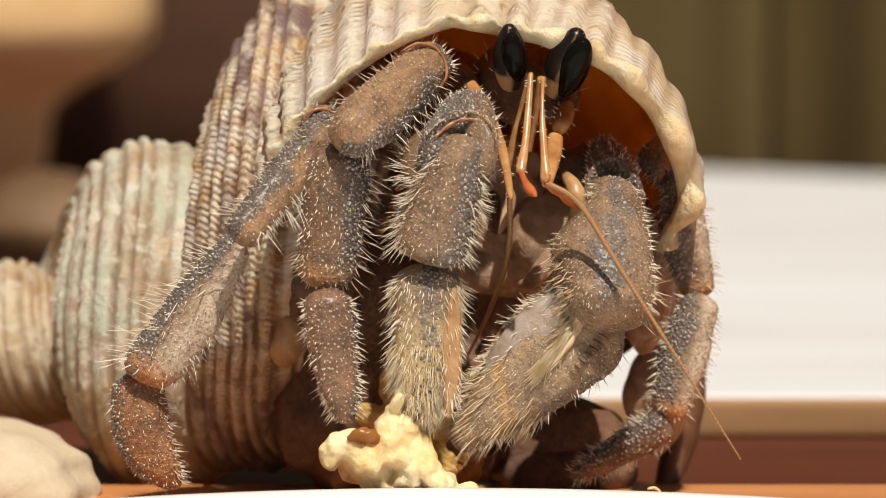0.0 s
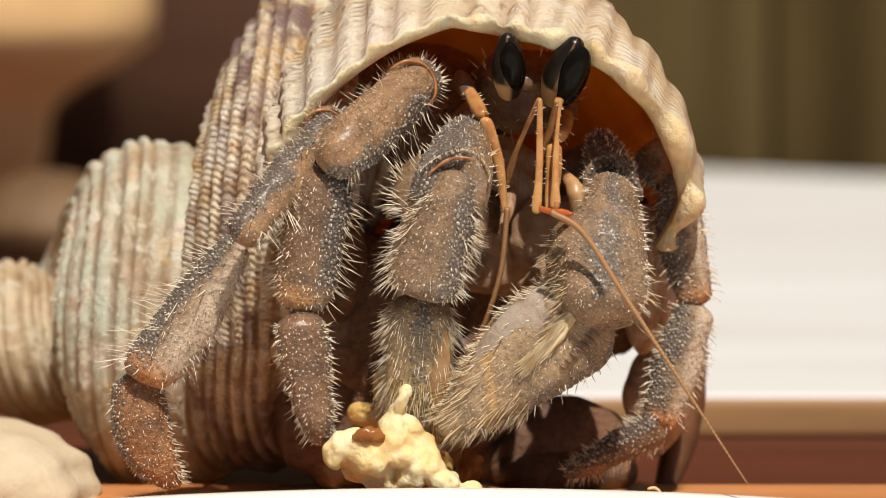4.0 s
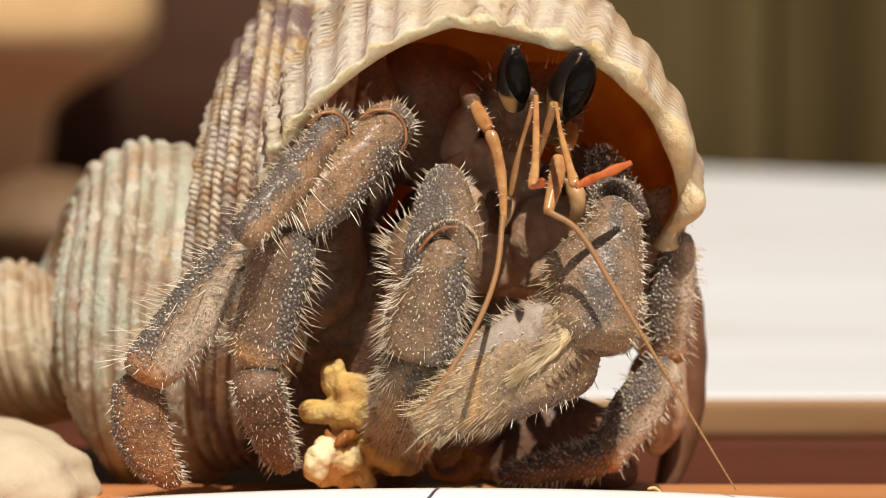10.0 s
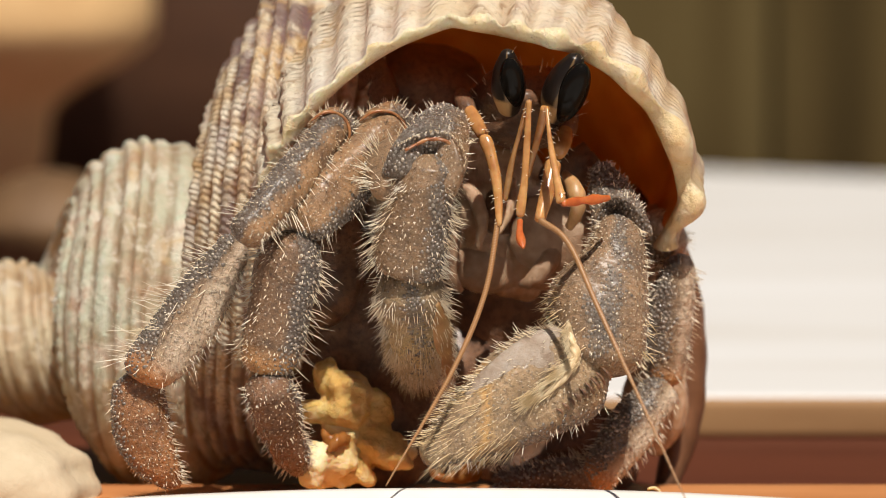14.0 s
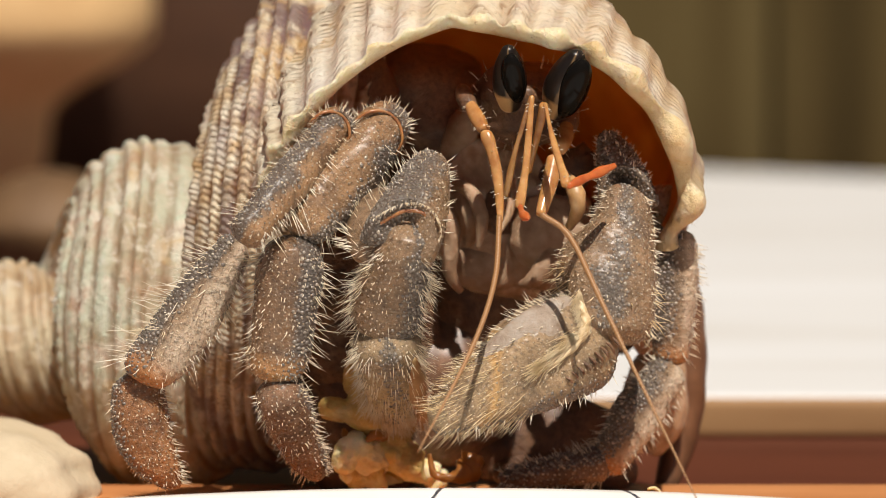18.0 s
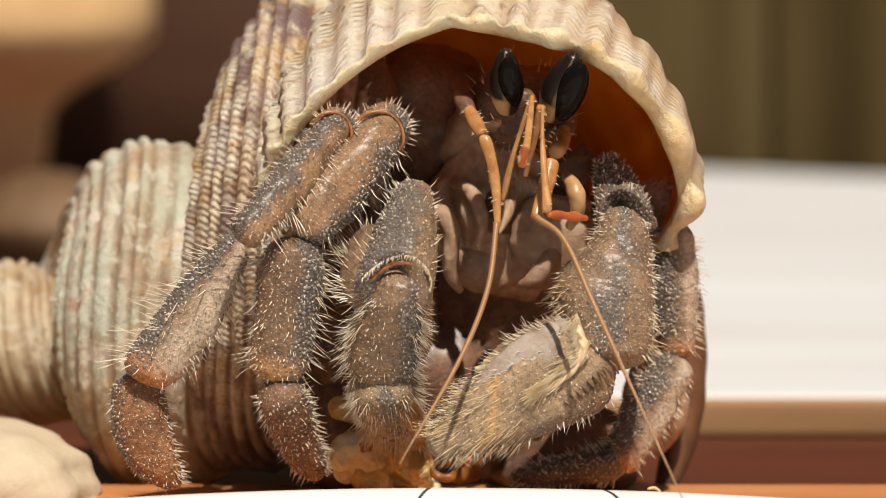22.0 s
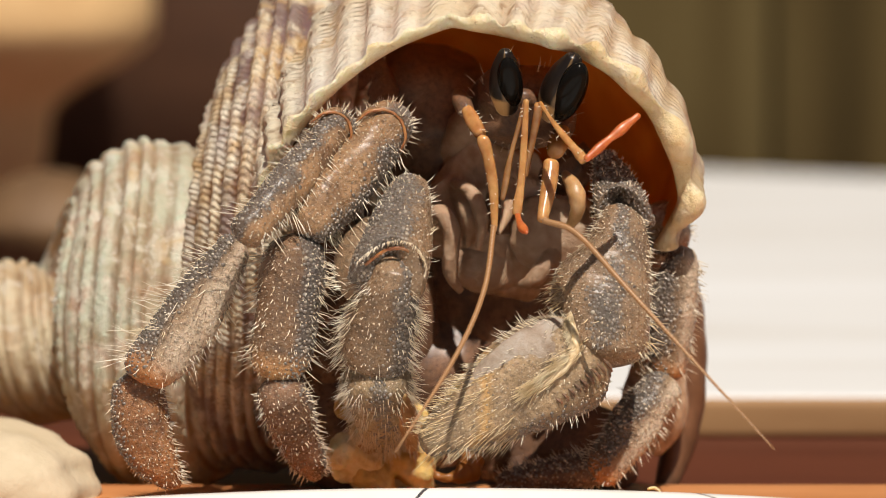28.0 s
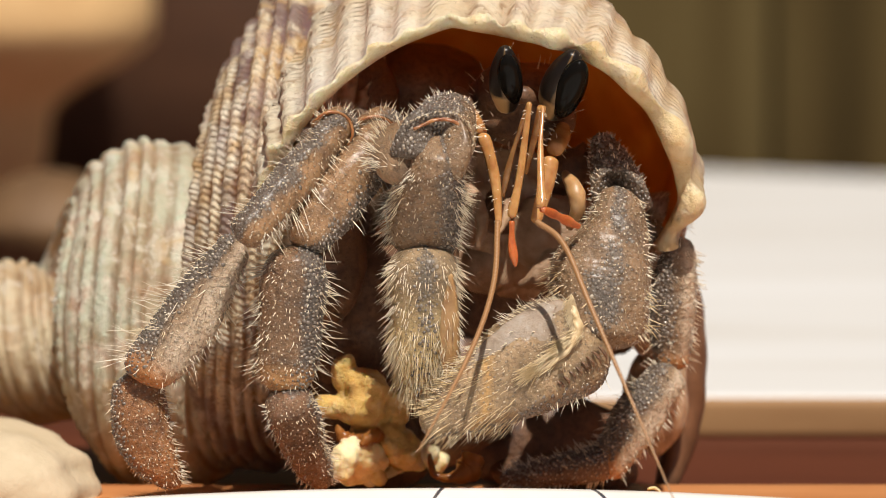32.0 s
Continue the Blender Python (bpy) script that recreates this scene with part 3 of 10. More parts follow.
# white dish whose far rim lies under the food
dish = tagged(new("dish"), "shallow white glazed dish with a rounded rim", "dish")
prof = [(0, 0.5), (30, 0.5), (44, 0.8), (50, 1.55), (52.0, 2.33), (52.6, 2.41), (53, 2.30), (53.1, 2.05), (52, 1.33), (46, 0.3), (40, 0.0), (0, 0.0)]
v, f = [], []
for i in range(160):
    a = 2 * math.pi * i / 160
    v += [(r_ * math.cos(a), r_ * math.sin(a), z_) for r_, z_ in prof]
k = len(prof)
for i in range(160):
    for j in range(k - 1):
        f.append((i * k + j, ((i + 1) % 160) * k + j, ((i + 1) % 160) * k + j + 1, i * k + j + 1))
dish_bowl = mesh_part("bowl", mesh_from("bowl", np.array(v) * 0.001, f, GLAZE), dish)
dish.matrix_basis = Matrix.Translation(mm(0.5, -61.6, -0.6))

# ---- the shell ----
SHELL_AT = mm(2.8, 4.8, 10.6)
SHELL_TURN = pose(0, 0, 0, 28, 13, -8)
# turns back from the mouth: place along the axis, distance of the tube from it, half sizes of the tube, bend of the axis to the back and down
WHORLS = [(-5.0, -34.6, 0.25, 0.28, 0.28, 9.5, 10.98), (-4.0, -32.6, 0.75, 0.9, 0.8, 9.3, 11.94), (-3.0, -29.4, 2.2, 3.5, 2.7, 8.8, 10.71),
          (-2.5, -26.4, 3.2, 4.6, 3.8, 8.2, 8.34), (-2.0, -20.2, 5.0, 6.05, 5.65, 7.0, 6.45), (-1.75, -18.8, 5.0, 5.6, 6.4, 6.4, 5.83),
          (-1.5, -17.2, 5.0, 5.2, 7.2, 6.0, 4.87), (-1.25, -15.4, 7.6, 5.0, 7.4, 6.6, 3.17), (-1.0, -13.1, 10.1, 5.4, 8.25, 7.0, 2.19),
          (-0.75, -13.4, 6.0, 4.3, 7.0, 7.5, 3.2), (-0.5, -10.6, 3.0, 5.6, 7.2, 4.2, 2.9), (-0.24, -3.0, 3.7, 11.4, 14.0, 0.3, 0.68),
          (-0.1, -1.0, 3.6, 11.8, 15.0, 0.0, 0.23), (0.0, 0.0, 3.5, 12.0, 15.0, 0.0, 0.0)]
LEAN = radians(28)
CORDS, OLD_CORDS = 48, 30


def cord_phase(turns, psi):
    """Ribs of uneven width round the tube, rows by turns; they drift round it as it coils."""
    p = psi[None, :] + np.interp(turns, (-5.0, -1.45, -1.2, -0.8, -0.6, 0.0), (-8.2, -2.2, -1.75, -0.2, 0.0, 0.0))[:, None]
    return p * np.where(turns < -0.62, OLD_CORDS, CORDS)[:, None] + 1.3 * np.sin(p * 5) + 0.8 * np.sin(p * 11 + 1)



def shell_tube(turns, psi, swell=0.0, ripple=0.0):
    """Points of the whorl tube, rows by turns and columns by psi, in mm round the shell's origin."""
    keys = [(n_, x_, math.log(r_), math.log(tx), math.log(tr), yb, zb) for n_, x_, r_, tx, tr, yb, zb in WHORLS]
    x, lr, ltx, ltr, back, drop = curve_at(keys, turns)
    rad, tx, tr = np.exp(lr), np.exp(ltx) + swell, np.exp(ltr) + swell
    scale = 0.45 + 0.55 * tr / 15.0
    ph = cord_phase(turns, psi)
    cord = 1 - np.abs(np.sin(ph / 2)) ** 3.2
    r2 = np.random.default_rng(4)
    which = np.floor(ph / (2 * np.pi) + 0.5).astype(int) % np.where(turns < -0.62, OLD_CORDS, CORDS)[:, None]
    offset, height = r2.uniform(0, 6, CORDS)[which], r2.uniform(0.45, 1.25, CORDS)[which]
    lam = ((turns[:, None] * 62 + offset * 0.5 + 0.5 * np.sin(turns[:, None] * 31) + 0.25 * np.sin(ph)) % 1.0)
    knob = ripple * scale[:, None] * height * (0.56 * cord + np.where(turns > -0.35, 0.34, 0.42)[:, None] * cord * (lam ** 1.6 - 0.3))
    wave = ripple * scale[:, None] * (0.22 * np.sin(turns[:, None] * 23 + psi[None, :] * 2))
    knob = knob * (1 - 0.3 * np.clip((turns + 0.02) / 0.02, 0, 1))[:, None]
    worn = np.clip((turns + 0.34) / 0.12, 0, 1)[:, None] * np.clip(np.cos(psi - 0.2) * 1.6, 0, 1)[None, :]
    knob = knob * (1 - 0.8 * worn) + worn * ripple * 0.2 * (np.sin(psi * 31 + 2 * np.sin(psi * 4)) - 2.0)[None, :] * np.sin(turns * 40 + 1)[:, None]
    edge = np.clip((turns + 0.03) / 0.03, 0, 1)[:, None] * np.clip(np.cos(psi - 0.5), 0, 1)[None, :]
    wave = wave + ripple * edge * 0.36 * (np.sin(psi * 27 + 2 * np.sin(psi * 4)) + 0.7 * np.sin(psi * 17 + 1))[None, :]
    back_off = np.clip(-turns / 0.1, 0, 1) * np.clip((turns + 0.45) / 0.2, 0, 1)
    k = 1.7 * np.sin(back_off * np.pi / 2)[:, None] * np.clip(np.cos((psi - 2.35) * 1.35), 0, 1)[None, :]
    near = np.clip((turns + 0.5) / 0.3, 0, 1)
    k = k + 2.1 * near[:, None] * np.clip(np.cos((psi - 2.6) * 1.5), 0, 1)[None, :] ** 1.5 * (np.abs(psi - 2.6) < 1.04)[None, :]
    k = k * (np.abs(psi - 2.35) < 1.25)[None, :]
    k = k - 0.4 * near[:, None] * np.where(np.abs(psi - 0.9) < 0.95, np.cos((psi - 0.9) / 0.95 * np.pi / 2), 0.0)[None, :]
    k = k + 1.15 * np.clip((turns + 0.07) / 0.07, 0, 1)[:, None] * np.where(np.abs(psi - 1.0) < 0.75, np.cos((psi - 1.0) / 0.75 * np.pi / 2), 0.0)[None, :]
    lower = np.abs((psi + 0.27 + np.pi) % (2 * np.pi) - np.pi)
    k = k - 3.0 * near[:, None] * np.where(lower < 0.75, np.cos(lower / 0.75 * np.pi / 2), 0.0)[None, :]
    mouth = np.clip((turns + 0.3) / 0.3, 0, 1)[:, None] * np.clip(-np.sin(psi), 0, 1)[None, :]
    ax = (tx[:, None] + k + knob + wave) * np.cos(psi)[None, :] * (1 - 0.2 * mouth - 0.7 * mouth * np.clip(np.cos(psi), 0, 1)[None, :] ** 0.5)
    rd = (tr[:, None] + k + knob + wave) * np.sin(psi)[None, :] * (1 + 0.17 * mouth) + rad[:, None]
    a = 2 * np.pi * turns
    px_ = x[:, None] + ax
    up = rd * np.cos(a)[:, None]
    # the near end of the lip is drawn out towards the front
    flare = 6.0 * np.clip((turns + 0.2) / 0.2, 0, 1)[:, None] ** 1.4 * np.where(np.abs(psi - 2.98) < 1.0, np.cos((psi - 2.98) / 1.0 * np.pi / 2), 0.0)[None, :]
    flare = flare - 4.5 * np.clip((turns + 0.2) / 0.2, 0, 1)[:, None] * np.where(np.abs(psi - 5.6) < 0.75, np.cos((psi - 5.6) / 0.75 * np.pi / 2), 0.0)[None, :]
    front = rd * np.sin(a)[:, None] + flare
    by = back * math.cos(LEAN) - drop * math.sin(LEAN)
    bz = -back * math.sin(LEAN) - drop * math.cos(LEAN)
    return np.stack([px_, by[:, None] - front, bz[:, None] + up], -1), np.broadcast_to(cord, ax.shape), lam * height


shell = tagged(new("turban_shell"), "cream ribbed turban shell with purple-brown blotches and orange inside", "seashell")
shell.matrix_basis = Matrix.Translation(SHELL_AT) @ SHELL_TURN
turns = np.concatenate([np.linspace(-4.6, -2.6, 110), np.linspace(-2.59, -0.31, 430), np.linspace(-0.305, 0, 210)])
psi = np.linspace(0, 2 * np.pi, CORDS * 8, endpoint=False)
# dark blocks along each rib
block_r = np.random.default_rng(23)
block_v = block_r.uniform(0, 1, (230, CORDS + 1))
block_v = (block_v + np.roll(block_v, 1, 1) + 0.6 * np.roll(block_v, 1, 0)) / 2.6
block_s = (turns[:, None] + 5.0) * 44 + 0.3 * np.sin(psi * 9)[None, :]
block_i = block_s.astype(int)
block_f = block_s - block_i
block_f = block_f * block_f * (3 - 2 * block_f)
block_c = np.floor(cord_phase(turns, psi) / (2 * np.pi) + 0.5).astype(int) % np.where(turns < -0.62, OLD_CORDS, CORDS)[:, None]
block = block_v[block_i % 230, block_c] * (1 - block_f) + block_v[(block_i + 1) % 230, block_c] * block_f
v, cord, lam = shell_tube(turns, psi, 0.0, 0.9)
wall = grid_faces(len(turns), len(psi))
mid_turn, mid_psi = turns[wall[:, 0] // len(psi)], psi[wall[:, 0] % len(psi)]
wall = wall[~((mid_turn > -0.62) & (mid_turn < -0.05) & (np.sin(mid_psi) < -0.15)) & ~((mid_turn > -0.62) & (mid_psi > 4.4) & (mid_psi < 6.1)) & ~((mid_turn > -0.12) & ((mid_psi > 6.0) | (mid_psi < 0.24)))]
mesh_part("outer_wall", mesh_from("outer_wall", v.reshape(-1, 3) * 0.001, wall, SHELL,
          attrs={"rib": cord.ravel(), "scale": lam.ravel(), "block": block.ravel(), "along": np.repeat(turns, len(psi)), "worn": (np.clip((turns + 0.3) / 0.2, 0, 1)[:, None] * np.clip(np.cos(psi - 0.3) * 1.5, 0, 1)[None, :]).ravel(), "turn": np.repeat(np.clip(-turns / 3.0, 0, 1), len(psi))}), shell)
inner = np.linspace(-0.7, -0.004, 90)
psi_i = np.linspace(0, 2 * np.pi, 120, endpoint=False)
v, _, _ = shell_tube(inner, psi_i, -0.75, 0.0)
lining = grid_faces(len(inner), 120)[:, ::-1]
mid_turn, mid_psi = inner[lining[:, 0] // 120], psi_i[lining[:, 0] % 120]
lining = lining[~((mid_turn < -0.1) & (np.sin(mid_psi) < -0.15)) & ~((mid_psi > 4.4) & (mid_psi < 6.1)) & ~((mid_turn > -0.12) & ((mid_psi > 6.0) | (mid_psi < 0.24)))]
mesh_part("inner_lining", mesh_from("inner_lining", v.reshape(-1, 3) * 0.001, lining, INSIDE), shell, "smooth orange inner lining")
# rounded rim between both walls, beaded where the ribs end
rim_psi = np.linspace(0, 2 * np.pi, CORDS * 8, endpoint=False)
vo, rim_cord, _ = shell_tube(np.array([0.0]), rim_psi, 0.0, 0.9)
wide = 0.22 + np.clip(np.cos(rim_psi - 0.6), 0, 1) * 0.5
vi, _, _ = shell_tube(np.array([-0.004]), rim_psi, -0.80, 0.0)
vm = vi.mean(axis=1, keepdims=True)
vi = vi - (vi - vm) / np.linalg.norm(vi - vm, axis=2, keepdims=True) * wide[None, :, None]
rim = []
for q in np.linspace(0, np.pi, 9):
    mixed = vo[0] * (0.5 + 0.5 * np.cos(q)) + vi[0] * (0.5 - 0.5 * np.cos(q))
    push = np.sin(q) * (0.13 + 0.04 * rim_cord[0] + wide * (0.55 + 0.42 * np.sin(rim_psi * 27 + 2 * np.sin(rim_psi * 4)) + 0.30 * np.sin(rim_psi * 17 + 1)))
    mixed = mixed + np.stack([np.zeros_like(push), -push, np.zeros_like(push)], -1)
    rim.append(mixed)
rim = np.array(rim)
rim_faces = grid_faces(9, len(rim_psi))
rim_mid = rim_psi[rim_faces[:, 0] % len(rim_psi)]
rim_faces = rim_faces[(rim_mid < 4.4) & (rim_mid > 0.24)]
mesh_part("lip", mesh_from("lip", rim.reshape(-1, 3) * 0.001, rim_faces, LIP, attrs={"inward": np.repeat(np.linspace(0, 1, 9), len(rim_psi)), "worn": np.tile(np.clip(np.cos(rim_psi - 0.1) * 1.5, 0, 1), 9)}), shell, "thick pale cream rim")

# ---- the crab ----
ICO_V, ICO_F = [], []
bm = bmesh.new()
bmesh.ops.create_icosphere(bm, subdivisions=1, radius=1.0)
ICO_V = np.array([tuple(q.co) for q in bm.verts])
ICO_F = np.array([[q.index for q in f_.verts] for f_ in bm.faces])
bm.free()


def granules_for(limb_ob, size=0.058, seed=1):
    """Glossy granules: close-set and blue-grey in the grey zone of a limb, sparse and tan elsewhere."""
    r = np.random.default_rng(seed + 100)
    me = limb_ob.data
    quads = np.array([p.vertices[:] for p in me.polygons if len(p.vertices) == 4])
    n = len(me.vertices)
    co = np.empty(n * 3, dtype=np.float32)
    me.vertices.foreach_get("co", co)
    co = co.reshape(-1, 3) * 1000
    z_ = np.zeros(n, dtype=np.float32)
    if "zone" in me.attributes:
        me.attributes["zone"].data.foreach_get("value", z_)
    c4 = co[quads]
    nrm = np.cross(c4[:, 2] - c4[:, 0], c4[:, 3] - c4[:, 1])
    area = np.linalg.norm(nrm, axis=1) * 0.5 + 1e-12
    nrm = nrm / (2 * area[:, None])
    zf = z_[quads].mean(axis=1)
    seen = nrm[:, 1] < 0.45
    for mat, share, gap, rad, name, label in ((BLUE_GRAIN, zf ** 1.5, 0.195, 0.117, "granulation", "close-set blue-grey glossy granules"), (GRAIN, 0.25 + 0.75 * (1 - zf), 0.25, 0.066, "fine_granulation", "sparse tan granules")):
        w = area * seen * share
        if w.sum() < 0.3:
            continue
        tries = int(min(14000, w.sum() / (gap * gap) * 3.0))
        f_ = r.choice(len(quads), size=tries, p=w / w.sum())
        a_, b_ = r.uniform(0, 1, (2, tries, 1))
        q = c4[f_]
        p = (q[:, 0] * (1 - a_) + q[:, 1] * a_) * (1 - b_) + (q[:, 3] * (1 - a_) + q[:, 2] * a_) * b_
        cells, keep = {}, []
        for k, key in enumerate(map(tuple, np.floor(p / gap).astype(int))):
            near = [o for dx in (-1, 0, 1) for dy in (-1, 0, 1) for dz in (-1, 0, 1) for o in cells.get((key[0] + dx, key[1] + dy, key[2] + dz), ())]
            if all(((p[k] - p[o]) ** 2).sum() > gap * gap for o in near):
                cells.setdefault(key, []).append(k)
                keep.append(k)
        p, nn = p[keep], nrm[f_[keep]]
        t1 = np.cross(nn, np.array([[0.0, 1.0, 0.05]]))
        t1 /= np.linalg.norm(t1, axis=1, keepdims=True) + 1e-9
        t2 = np.cross(nn, t1)
        rr = rad * (size / 0.058) * r.uniform(0.5, 1.15, (len(p), 1, 1))
        v_ = p[:, None, :] + rr * (ICO_V[None, :, 0:1] * t1[:, None] + 1.2 * ICO_V[None, :, 1:2] * t2[:, None] + 0.5 * ICO_V[None, :, 2:3] * nn[:, None])
        fs = (ICO_F[None] + (np.arange(len(p)) * len(ICO_V))[:, None, None]).reshape(-1, 3)
        tagged(mesh_part(name, mesh_from(name, v_.reshape(-1, 3) * 0.001, fs, mat), limb_ob, label), kind="stuff")


crab = tagged(new("hermit_crab"), "grey-brown hermit crab with bristly legs reaching out of its shell", "crab")


def limb(name, a, b, length, keys, mat, label="", hair=None, grains=False, **more):
    """One segment of a leg, from joint a towards joint b."""
    ob = mesh_part(name, limb_mesh(name, length, keys, mat, **more), crab, label, along(a, b))
    if grains:
        granules_for(ob, seed=more.get("seed", 1))
    for h in hair or ():
        bristles_for(ob, **h)
    return ob


H = dict
# rear walking leg towards the spire
l1_merus = limb("leg_upper_segment", mm(-5.74, -3.00, 21.57), mm(-11.24, -5.00, 15.12), 9.9, [(0, 0.95, 0.95, 0.95, 0, 0), (0.15, 1.05, 0.95, 1.2, 0, 0), (0.6, 1.25, 1.0, 1.2, 0, 0), (1, 1.05, 0.9, 1.0, 0, 0)], LEG, zone=(0.6, 0.6),
    hair=[H(count=220, length=0.55, edge=0.4, seed=1), H(count=40, length=1.7, edge=0.9, seed=2, bias=-1)], seed=21, grains=True)
l1_prop = limb("leg_middle_segment", mm(-11.30, -4.00, 15.02), mm(-17.16, -5.00, 7.54), 9.8, [(0, 0.8, 0.7, 0.9, 0, 0), (0.2, 1.5, 1.0, 1.1, 0, 0), (0.6, 2.2, 1.1, 1.3, 0, 0), (0.88, 2.0, 1.05, 1.2, 0, 0), (1, 1.5, 0.9, 1.0, 0, 0)], LEG_PALE, zone=(1.0, 0.85),
    hair=[H(count=260, length=0.6, edge=0.4, seed=3), H(count=60, length=1.9, edge=0.9, seed=4, bias=1)], seed=22, grains=True, beads=520)
l1_dact = limb("leg_claw_tip", mm(-17.18, -4.00, 7.62), mm(-15.19, -4.00, 0.68), 7.1, [(0, 1.2, 1.3, 0.9, 0, 0), (0.3, 1.4, 1.75, 1.2, 0.3, 0), (0.6, 1.35, 1.65, 1.1, 0.45, 0), (0.9, 0.8, 0.9, 0.7, 0.0, 0), (1, 0.35, 0.35, 0.35, -0.3, 0)], RUST, zone=(1.0, 0.3),
    hair=[H(count=200, length=0.29, edge=0.2, seed=5), H(count=70, length=0.72, edge=1.0, seed=6, bias=-1)], seed=23, grains=True, beads=420)
# front walking leg beside it
l2_merus = limb("leg_upper_segment", mm(-2.41, -2.00, 21.79), mm(-7.97, -6.00, 15.85), 9.2, [(0, 1.15, 1.0, 1.1, 0, 0), (0.12, 1.4, 1.15, 1.35, 0, 0), (0.5, 1.75, 1.45, 1.5, 0, 0), (0.85, 1.55, 1.4, 1.4, 0, 0), (1, 1.1, 1.1, 1.1, 0, 0)], LEG,
    hair=[H(count=150, length=0.24, edge=0.2, seed=7), H(count=60, length=1.2, edge=0.95, seed=8, bias=-1)], seed=24, grains=True, beads=560, flip=True, zone=(1.0, 0.55))
def hood(parent, scale, front, mat, seed):
    """Domed end of the segment before, arching over an orange groove."""
    k = scale
    dome = mesh_part("hood", limb_mesh("hood", 2.0 * k, [(0, 1.62 * k, 1.62 * k, front + 0.32, 0, 0), (0.35, 1.5 * k, 1.5 * k, front + 0.25, 0, 0), (0.75, 1.05 * k, 1.05 * k, front * 0.8, 0, 0), (1, 0.55 * k, 0.5 * k, 0.45, 0, 0)], mat,
                     rows=50, cols=64, beads=120, seed=seed, zone=(0.3, 0.6), cap=0.16, arch=(-0.9 * k, 0.75 * k, -0.5 * k)), parent, "domed fold over the joint", pose(0, 0.0001, 0.0013 * k, 0, 180, 0))
    granules_for(dome, 0.052, seed=seed)
    bristles_for(dome, 90, 0.55, lo=-1, edge=0.3, lean=0.3, seed=seed + 5)
    mesh_part("joint_membrane", tube_mesh("joint_membrane", [(1.5 * k, -front * 0.55, 2.1 * k), (1.25 * k, -front * 0.95, 1.25 * k), (0.5 * k, -front - 0.08, 0.60 * k), (-0.4 * k, -front - 0.08, 0.60 * k), (-1.2 * k, -front * 0.95, 1.2 * k), (-1.45 * k, -front * 0.5, 1.9 * k)], [0.05, 0.09, 0.10, 0.10, 0.08, 0.05], JOINT, cols=12, per=8, wob=0.05), parent, "orange joint skin")


hood(l1_merus, 0.78, 1.0, LEG, 71)
hood(l2_merus, 1.0, 1.2, LEG, 72)
l2_prop = limb("leg_middle_segment", mm(-8.10, -6.00, 15.66), mm(-10.01, -6.00, 7.68), 8.5, [(0, 1.0, 1.0, 1.1, 0, 0), (0.1, 1.5, 1.5, 1.4, 0, 0), (0.5, 1.8, 1.7, 1.5, 0, 0), (0.85, 1.6, 1.5, 1.4, 0, 0), (1, 1.3, 1.3, 1.1, 0, 0)], LEG_END,
    hair=[H(count=230, length=0.34, edge=0.2, lean=1.0, seed=9), H(count=110, length=1.4, edge=0.95, seed=10)], seed=25, grains=True, beads=620, flip=True, zone=(1.0, 0.75))
l2_dact = limb("leg_claw_tip", mm(-10.01, -6.00, 7.90), mm(-7.73, -4.00, 1.64), 7.6, [(0, 1.35, 1.35, 1.1, 0, 0), (0.25, 1.5, 1.45, 1.2, 0, 0), (0.6, 1.25, 1.2, 1.1, 0.1, 0), (0.9, 0.75, 0.7, 0.7, 0, 0), (1, 0.3, 0.3, 0.3, 0, 0)], DACTYL,
    hair=[H(count=220, length=0.29, edge=0.2, seed=11), H(count=120, length=0.65, edge=1.0, seed=12)], seed=26, grains=True, beads=420, flip=True, zone=(1.0, 0.25))
# small claw that feeds the mouth
c_carpus = limb("claw_wrist_segment", mm(-2.23, -7.00, 14.39), mm(-1.45, -3.00, 18.54), 6.1, [(0, 2.2, 2.0, 2.25, -0.15, -0.1), (0.12, 2.2, 2.05, 2.2, -0.1, -0.05), (0.45, 1.85, 1.8, 1.9, 0.1, 0), (0.75, 1.3, 1.25, 1.4, 0.2, 0), (1, 0.75, 0.75, 0.7, 0.3, 0)], CLAW,
    hair=[H(count=110, length=0.22, edge=0.2, seed=13), H(count=60, length=0.65, edge=0.9, seed=14)], seed=27, grains=True, beads=760, bead_r=0.11, zone=(-0.6, 0.75), cap=0.07, arch=(-1.6, -0.1, -2.1))
c_lobe = mesh_part("rear_lobe", lump_mesh("rear_lobe", (1.7, 1.6, 2.6), CLAW, seg=36, wob=0.06), c_carpus, "smooth brown inner lobe", Matrix.Translation(mm(-1.6, 1.4, 1.2)))
bristles_for(c_lobe, 120, 1.2, edge=0.8, seed=15, bias=-1, lo=-1)
# hooded lower edge of the wrist over the palm, with orange joint skin and a row of spines
FOLD = [(-2.25, -0.7, -1.7), (-1.75, -1.35, -1.0), (-0.6, -2.0, -0.25), (0.6, -2.15, -0.1), (1.5, -1.7, -0.5), (1.8, -1.3, -1.2), (1.3, -1.35, -2.2)]
mesh_part("joint_membrane", tube_mesh("joint_membrane", [(x_ * 0.88, y_ + 0.2, z_ - 0.12) for x_, y_, z_ in FOLD[1:6]], [0.08, 0.10, 0.10, 0.10, 0.06], JOINT, cols=20, per=12, wob=0.16), c_carpus, "orange joint skin")
spine_r = np.random.default_rng(88)
spine_c = np.array(curve_at([(k_, *q_) for k_, q_ in enumerate(FOLD)], spine_r.uniform(0.6, 5.2, 130))).T
spine_root = spine_c + np.stack([np.zeros(130), np.full(130, -0.2), np.full(130, 0.12)], -1)
